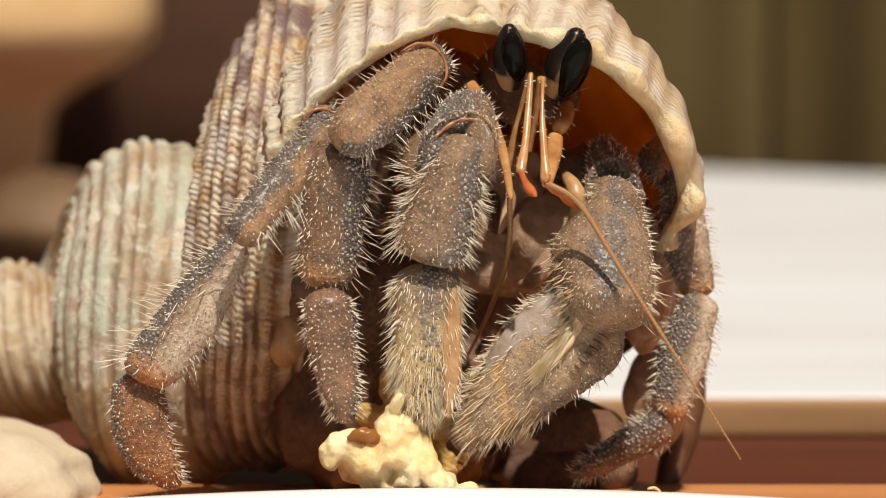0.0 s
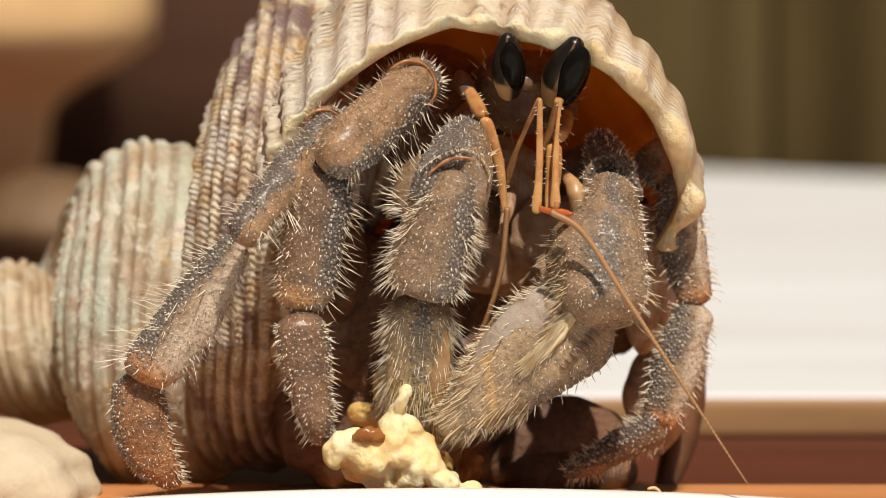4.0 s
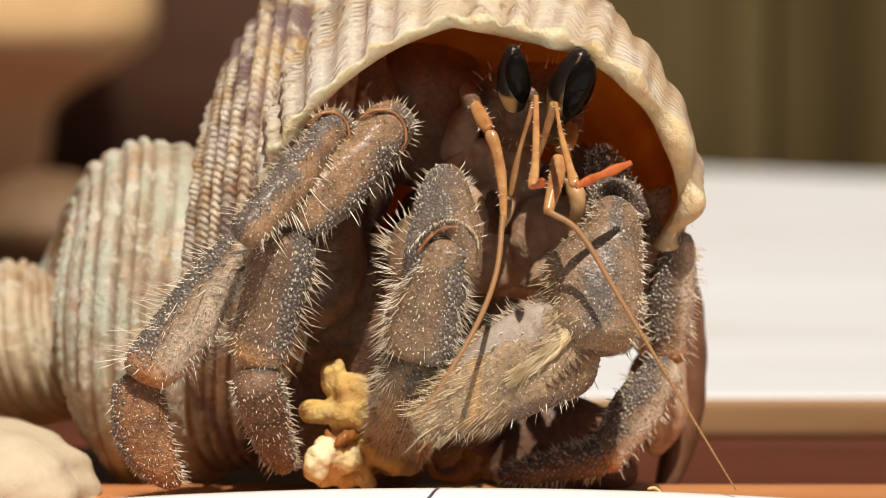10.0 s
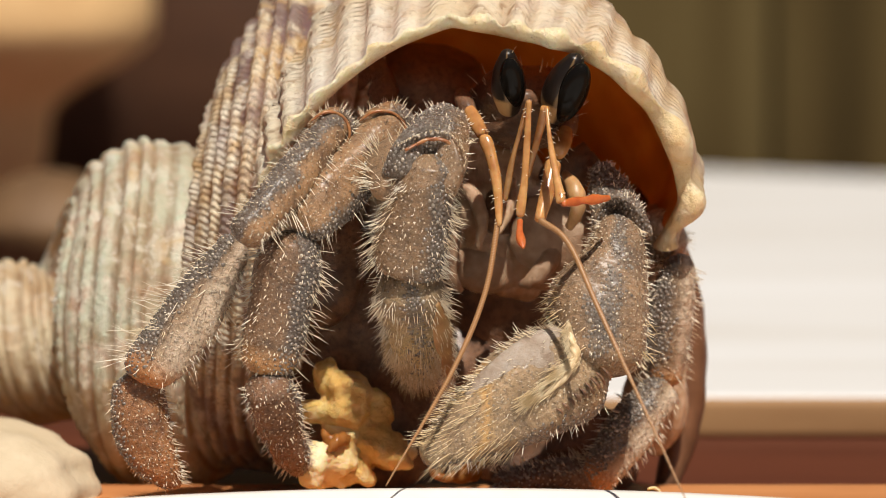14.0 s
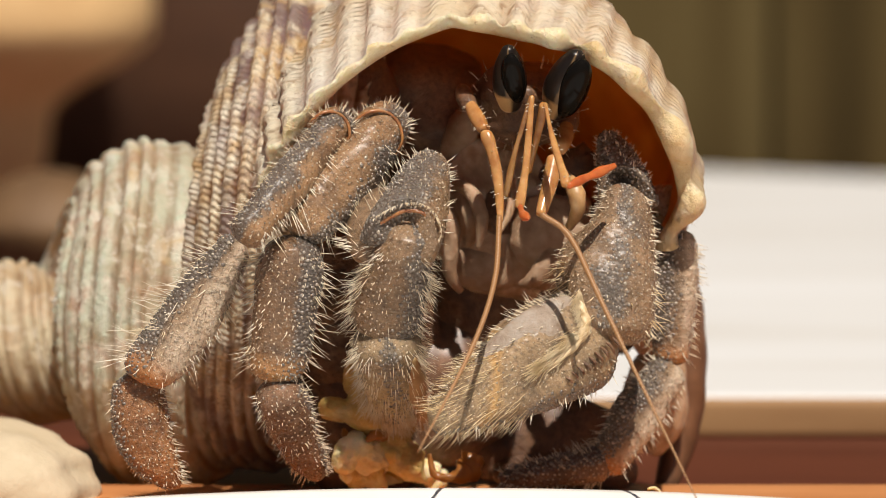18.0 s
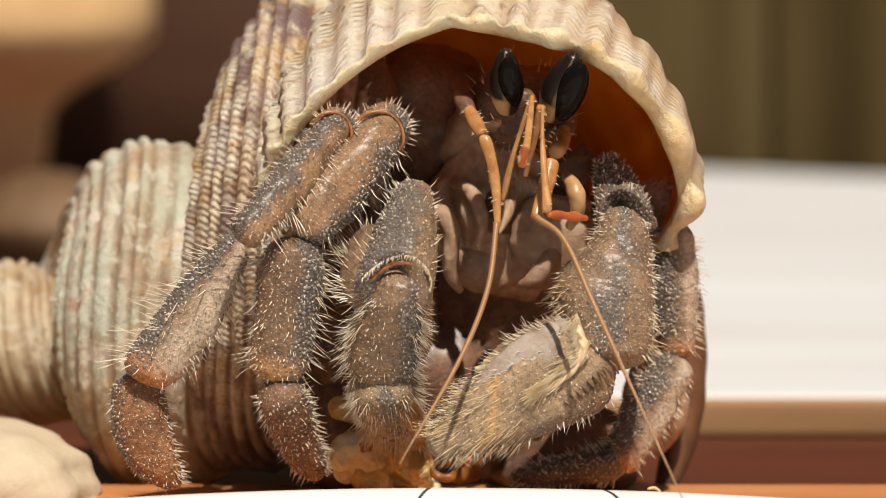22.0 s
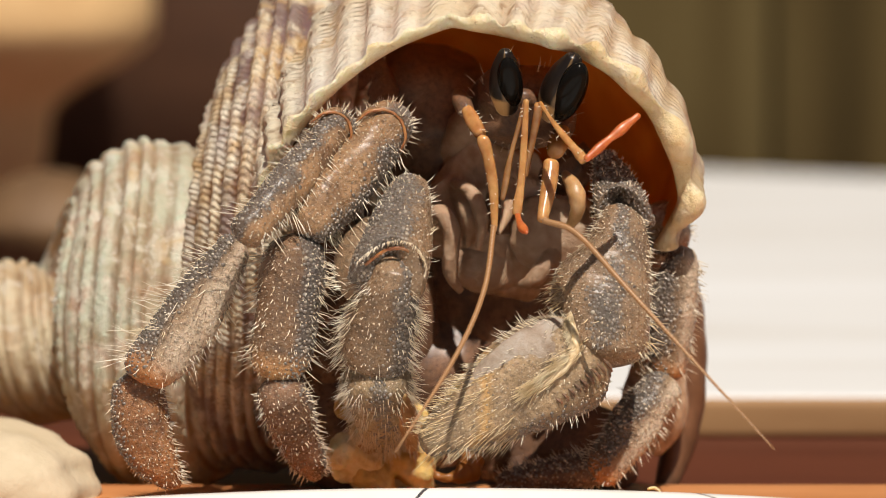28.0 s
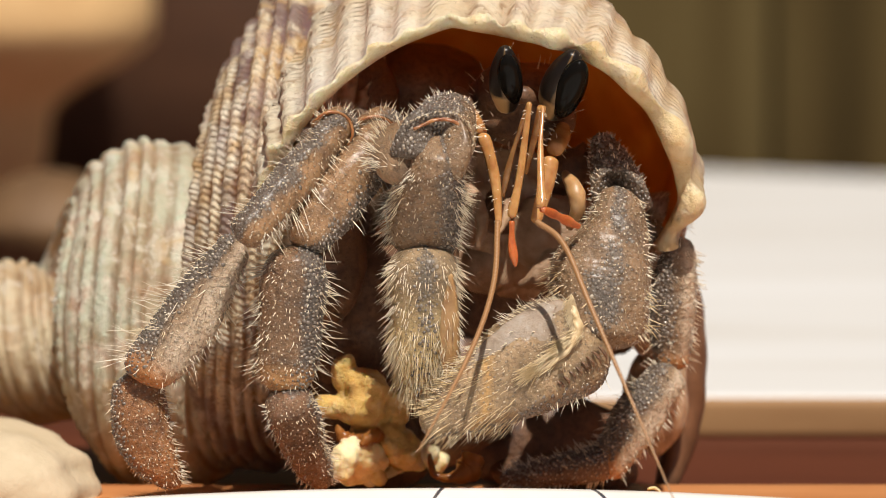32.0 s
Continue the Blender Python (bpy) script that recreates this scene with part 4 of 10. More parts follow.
tagged(mesh_part("bristles", hairs("bristles", spine_root, spine_root + np.stack([spine_r.normal(0, 0.05, 130), spine_r.uniform(-0.2, 0.0, 130), -spine_r.uniform(0.15, 0.5, 130)], -1), np.full(130, 0.026), BRISTLE), c_carpus, "short pale spines along the joint"), kind="stuff")
c_palm = limb("claw_palm", mm(-2.23, -7.00, 14.39), mm(-2.94, -6.00, 8.12), 6.6, [(0, 1.25, 1.2, 1.75, -0.1, -0.3), (0.1, 1.4, 1.35, 1.9, -0.1, -0.3), (0.28, 1.6, 1.65, 1.95, 0, -0.25), (0.55, 1.8, 2.25, 1.95, 0, 0), (0.82, 1.75, 2.3, 1.8, 0, 0), (0.95, 1.5, 1.9, 1.6, 0, 0), (1, 1.2, 1.5, 1.3, 0, 0)], CLAW,
    hair=[H(count=260, length=0.25, edge=0.2, lean=1.0, seed=16), H(count=150, length=0.9, edge=0.95, seed=17, bias=-1), H(count=170, length=1.25, edge=0.95, lean=0.9, radius=0.02, seed=117, bias=1)], seed=28, grains=True, beads=560, flip=True, zone=(0.75, 0.4), cap=0.07, start=-0.9)
c_fing = limb("fixed_finger", mm(-2.94, -6.00, 8.37), mm(-3.05, 1.00, 2.51), 9.0, [(0, 1.0, 1.0, 1.0, 0, 0), (0.1, 1.6, 1.8, 1.5, 0, 0), (0.35, 1.75, 1.95, 1.5, 0, 0), (0.7, 1.35, 1.5, 1.2, 0, 0), (1, 0.6, 0.7, 0.6, 0, 0)], FINGER,
    hair=[H(count=620, length=0.6, edge=0.35, lean=1.4, seed=18), H(count=260, length=1.15, edge=0.95, lean=1.0, seed=19)], seed=29, grains=True, beads=200, flip=True, zone=(0.0, 0.2))
c_mov = mesh_part("movable_finger", limb_mesh("movable_finger", 7.4, [(0, 0.3, 0.3, 0.35, 0, 0), (0.25, 0.55, 0.55, 0.5, 0, 0), (0.7, 0.6, 0.5, 0.5, 0, 0), (1, 0.2, 0.2, 0.2, 0, 0)], TAN, rows=50, cols=32, beads=60), c_fing, "tan movable finger", pose(-0.00120, -0.0009, 0.0012, -2, -3, 0))
bristles_for(c_mov, 130, 0.7, edge=0.3, lean=1.6, lo=0.3, seed=121)
bristles_for(c_fing, 760, 1.2, edge=0.2, lean=2.0, lo=0.5, hi=1.0, mat=STRAW, radius=0.026, seed=20, name="tip_brush")
# large claw
b_cap = limb("claw_upper_segment", mm(10.19, -4.00, 16.10), mm(8.98, -1.00, 19.71), 4.4, [(0, 1.75, 1.6, 1.75, -0.1, -0.1), (0.25, 1.6, 1.5, 1.55, 0, 0), (0.65, 1.05, 1.0, 1.05, 0, 0), (1, 0.4, 0.4, 0.45, 0, 0)], CLAW, zone=(0.4, 1.0),
    hair=[H(count=160, length=0.36, edge=0.5, seed=31)], seed=30, grains=True, beads=300, bead_r=0.13, cap=0.06, arch=(-0.5, 1.3, -1.0))
b_palm = limb("claw_wrist_segment", mm(9.82, -5.00, 17.01), mm(8.08, -8.00, 8.40), 9.4, [(0, 0.9, 0.7, 1.0, 0, 0), (0.12, 1.6, 1.15, 1.55, 0, 0), (0.27, 2.05, 1.6, 2.05, 0, 0), (0.48, 2.45, 3.0, 2.35, 0, 0), (0.62, 2.7, 2.9, 2.45, 0, 0), (0.78, 2.8, 2.2, 2.3, 0, 0), (0.93, 2.3, 1.6, 2.0, 0, 0), (1, 1.6, 1.1, 1.5, 0, 0)], CLAW, zone=(-0.05, 0.14),
    hair=[H(count=330, length=0.24, edge=0.2, lean=1.0, seed=32), H(count=130, length=0.6, edge=0.95, seed=33), H(count=90, length=1.1, lo=0.55, hi=0.9, edge=0.9, bias=1, seed=34, mat=STRAW)], seed=31, grains=True, beads=1300, rows=180, cols=150, bead_r=0.12)
b_hand = limb("claw_hand", mm(8.83, -7.00, 9.39), mm(-1.43, -7.00, 4.17), 11.8, [(0, 1.6, 2.0, 1.6, 0, 0), (0.15, 2.5, 3.0, 2.2, 0, 0), (0.42, 2.4, 3.2, 2.3, 0, 0), (0.72, 1.75, 2.1, 1.7, -0.1, 0), (0.93, 0.9, 1.1, 1.0, -0.2, 0), (1, 0.5, 0.7, 0.6, -0.2, 0)], HAND, zone=(-1.0, 0.2),
    hair=[H(count=110, length=0.22, edge=0.2, seed=35), H(count=330, length=1.35, lo=0.56, edge=0.2, lean=2.6, seed=36, mat=STRAW, radius=0.02), H(count=120, length=0.72, edge=0.95, seed=37)], seed=32, grains=True, beads=1100, rows=180, cols=150, bead_r=0.12)
b_lobe = mesh_part("movable_finger", limb_mesh("movable_finger", 7.0, [(0, 1.2, 1.3, 0.3, 0, 0.3), (0.25, 1.8, 1.75, 0.55, 0, 0), (0.6, 1.6, 1.45, 0.55, 0, 0), (0.85, 1.1, 1.0, 0.4, 0, 0.25), (1, 0.6, 0.5, 0.25, 0, 0.45)], PALE_GREY, rows=60, cols=48, beads=60, bead_mm=0.06), b_hand, "pale grey movable finger", pose(0.0016, -0.00165, 0.0014, -3, 1, 14))
bristles_for(b_lobe, 150, 0.8, edge=0.8, lean=1.0, seed=38)
mesh_part("bristle_fan", tube_mesh("bristle_fan", [(2.9, -1.75, 1.5), (2.1, -2.15, 1.7), (1.2, -2.4, 2.0), (0.5, -2.5, 3.0), (0.1, -2.4, 4.5), (-0.1, -2.1, 6.0)], [0.05, 0.18, 0.27, 0.22, 0.14, 0.04], IVORY, cols=18, per=10, wob=0.2), b_hand, "ivory fan of fused bristles")
tuft_r = np.random.default_rng(77)
tn = 620
tuft_z = tuft_r.uniform(1.9, 5.4, tn)
roots = np.stack([0.95 - 0.22 * (tuft_z - 1.9) + tuft_r.normal(0, 0.16, tn), np.full(tn, -2.5) + tuft_r.normal(0, 0.09, tn) + 0.06 * (tuft_z - 1.9), tuft_z], -1)
tips = roots + np.stack([tuft_r.normal(-0.1, 0.18, tn), tuft_r.normal(-0.12, 0.1, tn), tuft_r.uniform(0.6, 1.5, tn)], -1)
fan_u = tuft_r.uniform(0, 1, 420)
fan_root = np.stack([2.9 - 1.9 * fan_u + tuft_r.normal(0, 0.08, 420), -1.8 - 0.6 * fan_u + tuft_r.normal(0, 0.08, 420), 1.3 + 0.5 * fan_u], -1)
roots = np.concatenate([roots, fan_root])
tips = np.concatenate([tips, fan_root + np.stack([tuft_r.normal(-0.35, 0.12, 420), tuft_r.normal(-0.2, 0.08, 420), tuft_r.uniform(0.5, 1.0, 420)], -1)])
tn += 420
tagged(mesh_part("hair_tuft", hairs("hair_tuft", roots, tips, np.full(tn, 0.022), STRAW), b_hand, "dense straw-coloured tuft"), kind="stuff")
for i in range(9):
    mesh_part("ridge", tube_mesh("ridge", [(-0.1 - 0.10 * i, -2.32, 0.9 + i * 0.42), (-0.55 - 0.08 * i, -2.38, 0.75 + i * 0.42), (-1.0 - 0.05 * i, -2.15, 0.7 + i * 0.42)], [0.05, 0.10, 0.04], DACTYL, cols=8, per=5), b_hand, "dark oblique ridge")
# far walking legs
r_merus = limb("leg_upper_segment", mm(11.47, 4.00, 16.51), mm(13.61, 1.00, 14.45), 3.4, [(0, 1.2, 1.2, 1.0, 0, 0), (0.5, 1.4, 1.3, 1.2, 0, 0), (1, 0.9, 0.9, 0.9, 0, 0)], LEG_PALE, hair=[H(count=80, length=0.65, seed=41)], seed=33, grains=True, beads=120)
r_carp = limb("leg_middle_segment", mm(13.68, 1.00, 14.58), mm(13.02, 1.00, 6.93), 7.8, [(0, 0.7, 0.7, 0.8, 0, 0), (0.2, 1.0, 1.3, 1.1, 0, 0), (0.6, 1.0, 1.6, 1.2, 0, 0), (1, 0.9, 1.1, 0.9, 0, 0)], LEG_PALE, hair=[H(count=140, length=0.72, edge=0.6, seed=42)], seed=34, grains=True, beads=220)
r_prop = limb("leg_lower_segment", mm(13.02, 1.00, 7.09), mm(9.50, 0.00, 1.95), 7.5, [(0, 1.0, 1.0, 0.9, 0, 0), (0.4, 1.3, 1.5, 1.2, 0, 0), (0.8, 1.1, 1.3, 1.1, 0, 0), (1, 0.8, 0.9, 0.9, 0, 0)], LEG_PALE, hair=[H(count=140, length=0.72, edge=0.6, seed=43)], seed=35, grains=True, beads=220)
r_dact = limb("leg_claw_tip", mm(9.56, 0.00, 1.95), mm(3.10, 0.00, 0.77), 6.5, [(0, 1.1, 1.0, 1.0, 0, 0), (0.4, 0.95, 0.95, 0.9, 0, 0), (0.8, 0.6, 0.6, 0.6, 0, 0), (1, 0.2, 0.2, 0.2, 0, 0)], DACTYL, hair=[H(count=160, length=0.65, edge=0.6, seed=44)], seed=36, grains=True, beads=150)
rear = mesh_part("leg_rear", tube_mesh("leg_rear", [p * 1000 for p in (mm(12.93, 9.00, 14.44), mm(14.10, 9.00, 10.39), mm(14.46, 9.00, 6.33), mm(14.22, 9.00, 2.25), mm(13.04, 8.00, -1.85))], [1.0, 1.2, 1.25, 1.1, 0.6], BROWN, cols=32, per=14, wob=0.03), crab, "smooth brown rear leg")

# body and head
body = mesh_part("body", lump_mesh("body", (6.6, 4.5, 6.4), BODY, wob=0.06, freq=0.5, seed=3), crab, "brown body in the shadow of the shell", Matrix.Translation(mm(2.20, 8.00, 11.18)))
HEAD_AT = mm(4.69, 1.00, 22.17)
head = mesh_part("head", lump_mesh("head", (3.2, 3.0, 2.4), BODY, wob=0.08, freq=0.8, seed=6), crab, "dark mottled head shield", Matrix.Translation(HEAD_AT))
bristles_for(head, 60, 0.8, lo=-1, edge=0.2, seed=50)


def eyestalk(a, b, wide, spots):
    stalk = mesh_part("eyestalk", limb_mesh("eyestalk", (Vector(b) - Vector(a)).length * 1000, [(0, wide * 0.5, wide * 0.5, wide * 0.5, 0, 0), (0.38, wide * 1.0, wide, wide, 0, 0), (0.7, wide * 0.85, wide * 0.85, wide * 0.85, 0, 0), (1, wide * 0.3, wide * 0.3, wide * 0.3, 0, 0)], STALK, rows=50, cols=40, beads=0, square=2.0, wob=0.02), crab, "dark eyestalk with tan stripes", along(a, b))
    mesh_part("cornea", lump_mesh("cornea", (wide * 0.78, wide * 0.76, wide * 1.75), EYE_BLACK, wob=0.0), stalk, "glossy black eye", pose(0.001 * wide * spots[0], -0.001 * wide * 0.45, 0.001 * spots[1], 4, spots[2], 0))
    tagged(mesh_part("bristles", hairs("bristles", [(0, 0, spots[3]), (0.1, -0.1, spots[3])], [(0.5, -0.2, spots[3] + 1.1), (0.25, 0.0, spots[3] + 0.8)], np.array([0.03, 0.02]), BRISTLE), stalk), kind="stuff")
    return stalk


eye_l = eyestalk(mm(3.75, -3.00, 21.95), mm(3.61, -5.00, 25.70), 0.95, (0.22, 2.35, -4, 3.5))
eye_r = eyestalk(mm(6.11, -3.00, 21.57), mm(7.47, -5.00, 25.45), 1.15, (0.36, 2.45, 2, 3.8))
ros = mesh_part("rostrum", tube_mesh("rostrum", [(-0.9, 0, -0.2), (0, -0.3, 0.1), (0.9, 0, -0.2)], [0.35, 0.55, 0.35], BODY), head, "dark ridge between the eyes", Matrix.Translation(mm(0.0, -3.2, 0.6)))

# feelers: jointed stalks with whip-like ends
antl_a = limb("antenna_base", mm(1.55, -2.00, 22.26), mm(2.45, -4.00, 20.67), 2.45, [(0, 0.34, 0.4, 0.4, 0, 0), (0.5, 0.46, 0.5, 0.46, 0, 0), (1, 0.36, 0.38, 0.38, 0, 0)], ORANGE, "translucent orange stalk", rows=30, cols=24, beads=0, hair=[H(count=14, length=0.36, seed=60)], seed=41)
mesh_part("antenna_scale", lump_mesh("antenna_scale", (0.5, 0.5, 1.1), BODY, seg=24, wob=0.14, seed=71), antl_a, "brown bulge at the antenna's root", Matrix.Translation(mm(0.1, 0.2, -0.7)))
antl_b = limb("antenna_stalk", mm(2.38, -4.00, 20.92), mm(3.11, -6.00, 16.16), 5.5, [(0, 0.32, 0.32, 0.34, 0.05, 0), (0.08, 0.40, 0.38, 0.38, 0.0, 0), (0.2, 0.32, 0.32, 0.32, -0.12, 0), (0.55, 0.28, 0.28, 0.28, -0.22, 0), (0.9, 0.26, 0.26, 0.26, -0.05, 0), (1, 0.2, 0.2, 0.2, 0, 0)], ORANGE, "translucent orange stalk", rows=50, cols=24, beads=0, hair=[H(count=16, length=0.25, seed=61)], seed=42)
antr_a = limb("antenna_base", mm(6.94, -1.00, 21.02), mm(6.28, -4.00, 19.34), 2.7, [(0, 0.4, 0.4, 0.45, 0, 0), (0.4, 0.6, 0.6, 0.55, 0, 0), (0.8, 0.52, 0.52, 0.5, 0, 0), (1, 0.4, 0.4, 0.4, 0, 0)], ORANGE, "translucent orange stalk", rows=30, cols=24, beads=0, hair=[H(count=18, length=0.43, seed=62)], seed=43)
mesh_part("antenna_scale", lump_mesh("antenna_scale", (0.6, 0.55, 1.0), BODY, seg=24, wob=0.14, seed=72), antr_a, "brown bulge at the antenna's root", Matrix.Translation(mm(0, 0.2, -0.6)))
antr_b = limb("antenna_stalk", mm(6.22, -4.00, 19.50), mm(5.54, -6.00, 16.16), 4.0, [(0, 0.42, 0.42, 0.4, 0, 0), (0.5, 0.42, 0.42, 0.4, -0.1, 0), (1, 0.28, 0.28, 0.28, 0, 0)], ORANGE, "translucent orange stalk", rows=50, cols=24, beads=0, hair=[H(count=14, length=0.25, seed=63)], seed=44)
whip_l = mesh_part("antenna_whip", tube_mesh("antenna_whip", [(0, 0, 0), (-0.9, 0, 4.2), (-0.9, 0, 9.0), (0, 0, 16.2)], [0.17, 0.155, 0.13, 0.035], WHIP, cols=10, per=30), crab, "thin ringed brown whip", along(mm(3.10, -3.00, 16.00), mm(-3.06, -9.00, 2.08)))
whip_r = mesh_part("antenna_whip", tube_mesh("antenna_whip", [(0, 0, 0), (-0.75, 0, 2.0), (-0.55, 0, 6.5), (0.0, 0, 18.2)], [0.18, 0.16, 0.135, 0.035], WHIP, cols=10, per=30), crab, "thin ringed brown whip", along(mm(5.69, -3.00, 16.00), mm(14.49, -10.00, 1.47)))
nul_l_a = limb("antennule_base", mm(4.86, -5.00, 22.96), mm(3.68, -2.00, 17.75), 6.4, [(0, 0.2, 0.2, 0.22, 0, 0), (0.5, 0.22, 0.22, 0.2, 0.12, 0), (1, 0.16, 0.16, 0.16, 0, 0)], ORANGE, "thin orange antennule stalk", rows=40, cols=16, beads=0, seed=45)
nul_l_b = limb("antennule_stalk", mm(4.94, -2.00, 22.83), mm(4.46, -4.00, 16.98), 6.55, [(0, 0.19, 0.19, 0.2, 0, 0), (0.3, 0.22, 0.22, 0.2, -0.06, 0), (0.75, 0.22, 0.22, 0.2, -0.08, 0), (0.93, 0.27, 0.27, 0.25, 0, 0), (1, 0.22, 0.22, 0.22, 0, 0)], ORANGE, "thin orange antennule stalk", rows=40, cols=16, beads=0, hair=[H(count=14, length=0.22, seed=64)], seed=46)
nul_l_c = limb("antennule_tip", mm(4.46, -4.00, 16.98), mm(4.78, -4.00, 15.72), 2.6, [(0, 0.2, 0.2, 0.2, 0, 0), (0.35, 0.3, 0.26, 0.22, 0.05, 0), (0.75, 0.26, 0.2, 0.2, 0, 0), (1, 0.08, 0.08, 0.08, -0.1, 0)], RED, "red-orange feathery tip", rows=30, cols=16, beads=0, seed=47)
nul_r_a = limb("antennule_base", mm(5.61, -5.00, 22.71), mm(4.79, -2.00, 18.39), 4.8, [(0, 0.26, 0.26, 0.25, 0, 0), (1, 0.22, 0.22, 0.22, 0, 0)], ORANGE, "thin orange antennule stalk", rows=40, cols=16, beads=0, seed=48)
nul_r_b = limb("antennule_stalk", mm(5.76, -2.00, 22.52), mm(6.79, -4.00, 17.36), 6.35, [(0, 0.18, 0.18, 0.2, 0, 0), (0.4, 0.2, 0.2, 0.2, 0.06, 0), (0.8, 0.21, 0.21, 0.2, 0.05, 0), (0.94, 0.27, 0.27, 0.25, 0, 0), (1, 0.22, 0.22, 0.22, 0, 0)], ORANGE, "thin orange antennule stalk", rows=40, cols=16, beads=0, hair=[H(count=14, length=0.22, seed=65)], seed=49)
nul_r_c = limb("antennule_tip", mm(6.79, -4.00, 17.36), mm(9.46, -4.00, 18.18), 4.2, [(0, 0.2, 0.2, 0.22, 0, 0), (0.3, 0.27, 0.2, 0.22, 0.04, 0), (0.75, 0.3, 0.2, 0.22, 0.12, 0), (1, 0.12, 0.12, 0.12, 0.1, 0)], RED, "red-orange feathery tip", rows=30, cols=16, beads=0, seed=50)

# mouthparts between the claws
m = Mat("mouth_cuticle", 0.4)
m.color(m.ramp(m.noise(0.45, 5, dist=0.8), [(0.3, (0.26, 0.14, 0.075)), (0.5, (0.48, 0.31, 0.19)), (0.72, (0.68, 0.52, 0.38))])).bump(m.noise(0.9, 5, stretch=(2, 1, 0.5)), 0.5, 0.8).sss(0.2, (1.0, 0.5, 0.3))
MOUTH = m.m
mesh_part("mouth_frame", lump_mesh("mouth_frame", (4.4, 1.9, 4.8), MOUTH, seg=60, wob=0.16, freq=0.7, seed=91), crab, "pale brown folded mouth region", Matrix.Translation(mm(3.2, 4.0, 15.4)))
for pts, rad, mat, label in (
        ([mm(-0.30, 5.00, 16.98), mm(1.01, 3.00, 16.83), mm(1.65, 2.00, 15.61), mm(1.43, 3.00, 13.72)], [0.5, 0.75, 0.7, 0.4], PALE, "pale curved mouth leg"),
        ([mm(-1.4, 3.2, 14.2), mm(-0.3, 1.6, 15.9), mm(0.5, 0.8, 14.9), mm(0.4, 0.9, 12.6), mm(1.0, 1.6, 11.4)], [0.35, 0.5, 0.5, 0.4, 0.2], PALE, "pale curved mouth leg"),
        ([mm(0.6, 2.4, 17.6), mm(1.7, 1.2, 17.0), mm(2.2, 0.4, 15.6), mm(2.0, 0.6, 14.0)], [0.3, 0.42, 0.4, 0.18], PALE, "pale curved mouth leg"),
        ([mm(3.9, 1.6, 17.8), mm(3.7, 0.4, 16.2), mm(3.2, -0.2, 14.9)], [0.3, 0.36, 0.1], MOUTH, "brown pointed mouth leg"),
        ([mm(6.4, 2.2, 15.4), mm(6.2, 1.0, 13.6), mm(5.2, 0.8, 12.2), mm(4.4, 1.2, 11.8)], [0.5, 0.6, 0.5, 0.2], PALE, "pale curved mouth leg"),
        ([mm(2.17, 5.00, 18.13), mm(2.86, 3.00, 16.99), mm(2.79, 2.00, 15.29), mm(3.92, 2.00, 14.96)], [0.6, 0.6, 0.5, 0.35], BODY, "brown jointed mouth leg"),
        ([mm(6.87, -1.50, 18.41), mm(7.39, -3.00, 17.59), mm(7.52, -3.00, 16.51), mm(7.12, -2.00, 15.46)], [0.25, 0.5, 0.42, 0.25], TAN, "tan joint skin"),
        ([mm(0.20, 6.00, 18.38), mm(1.17, 4.00, 20.50), mm(1.75, 3.00, 21.87)], [0.9, 1.0, 0.6], PALE, "pale base of the antenna"),
        ([mm(5.75, 4.00, 17.23), mm(7.51, 3.00, 18.29), mm(8.64, 3.00, 19.27)], [1.0, 1.2, 0.8], BODY, "brown arm base")):
    pts = [p * 1000 for p in pts]
    mesh_part("mouthpart", tube_mesh("mouthpart", pts, rad, mat, wob=0.05), crab, label)

for at, half, seed in ((mm(6.3, 1.6, 14.8), (2.5, 1.2, 2.5), 45), (mm(2.54, 3.00, 12.80), (2.4, 1.0, 1.7), 41), (mm(5.25, 3.00, 13.23), (2.3, 1.0, 2.0), 42), (mm(1.02, 5.00, 18.13), (1.1, 1.0, 2.2), 43)):
    mesh_part("mouth_plate", lump_mesh("mouth_plate", half, PALE, seg=40, wob=0.09, freq=0.9, seed=seed), crab, "pale greyish mouth plate", Matrix.Translation(at))
for at, half, seed in ((mm(11.9, 5.5, 11.6), (1.7, 1.4, 4.6), 46), (mm(12.6, 6.5, 4.6), (1.9, 1.4, 3.6), 47)):
    mesh_part("inner_lump", lump_mesh("inner_lump", half, MOUTH, seg=40, wob=0.09, freq=0.7, seed=seed), crab, "pale brown base of a far leg", Matrix.Translation(at))
# dark leg bases inside the mouth of the shell; lumps 36, 38 only add shade
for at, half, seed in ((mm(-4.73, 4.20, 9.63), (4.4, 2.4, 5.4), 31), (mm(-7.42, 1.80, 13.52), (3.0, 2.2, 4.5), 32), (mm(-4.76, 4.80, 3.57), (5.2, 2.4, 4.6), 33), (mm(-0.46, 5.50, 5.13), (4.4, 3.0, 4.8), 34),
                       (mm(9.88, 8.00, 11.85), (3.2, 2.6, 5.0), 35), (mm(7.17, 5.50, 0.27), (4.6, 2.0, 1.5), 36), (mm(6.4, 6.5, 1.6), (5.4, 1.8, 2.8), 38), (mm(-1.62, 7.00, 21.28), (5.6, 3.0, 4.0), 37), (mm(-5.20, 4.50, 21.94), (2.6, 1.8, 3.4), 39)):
    mesh_part("inner_lump", lump_mesh("inner_lump", half, BODY, seg=30, wob=0.08, freq=0.6, seed=seed), crab, "dark brown lump for leg bases and shade in the shell", Matrix.Translation(at))

belly = mesh_part("belly_skin", lump_mesh("belly_skin", (1.1, 1.0, 1.6), TAN, seg=36, wob=0.18, freq=0.9, seed=9), crab, "pale tan soft belly skin", Matrix.Translation(mm(-9.03, 1.20, 8.63)))

# ---- food ----


FOLDS = bpy.data.textures.new("folds", "CLOUDS")
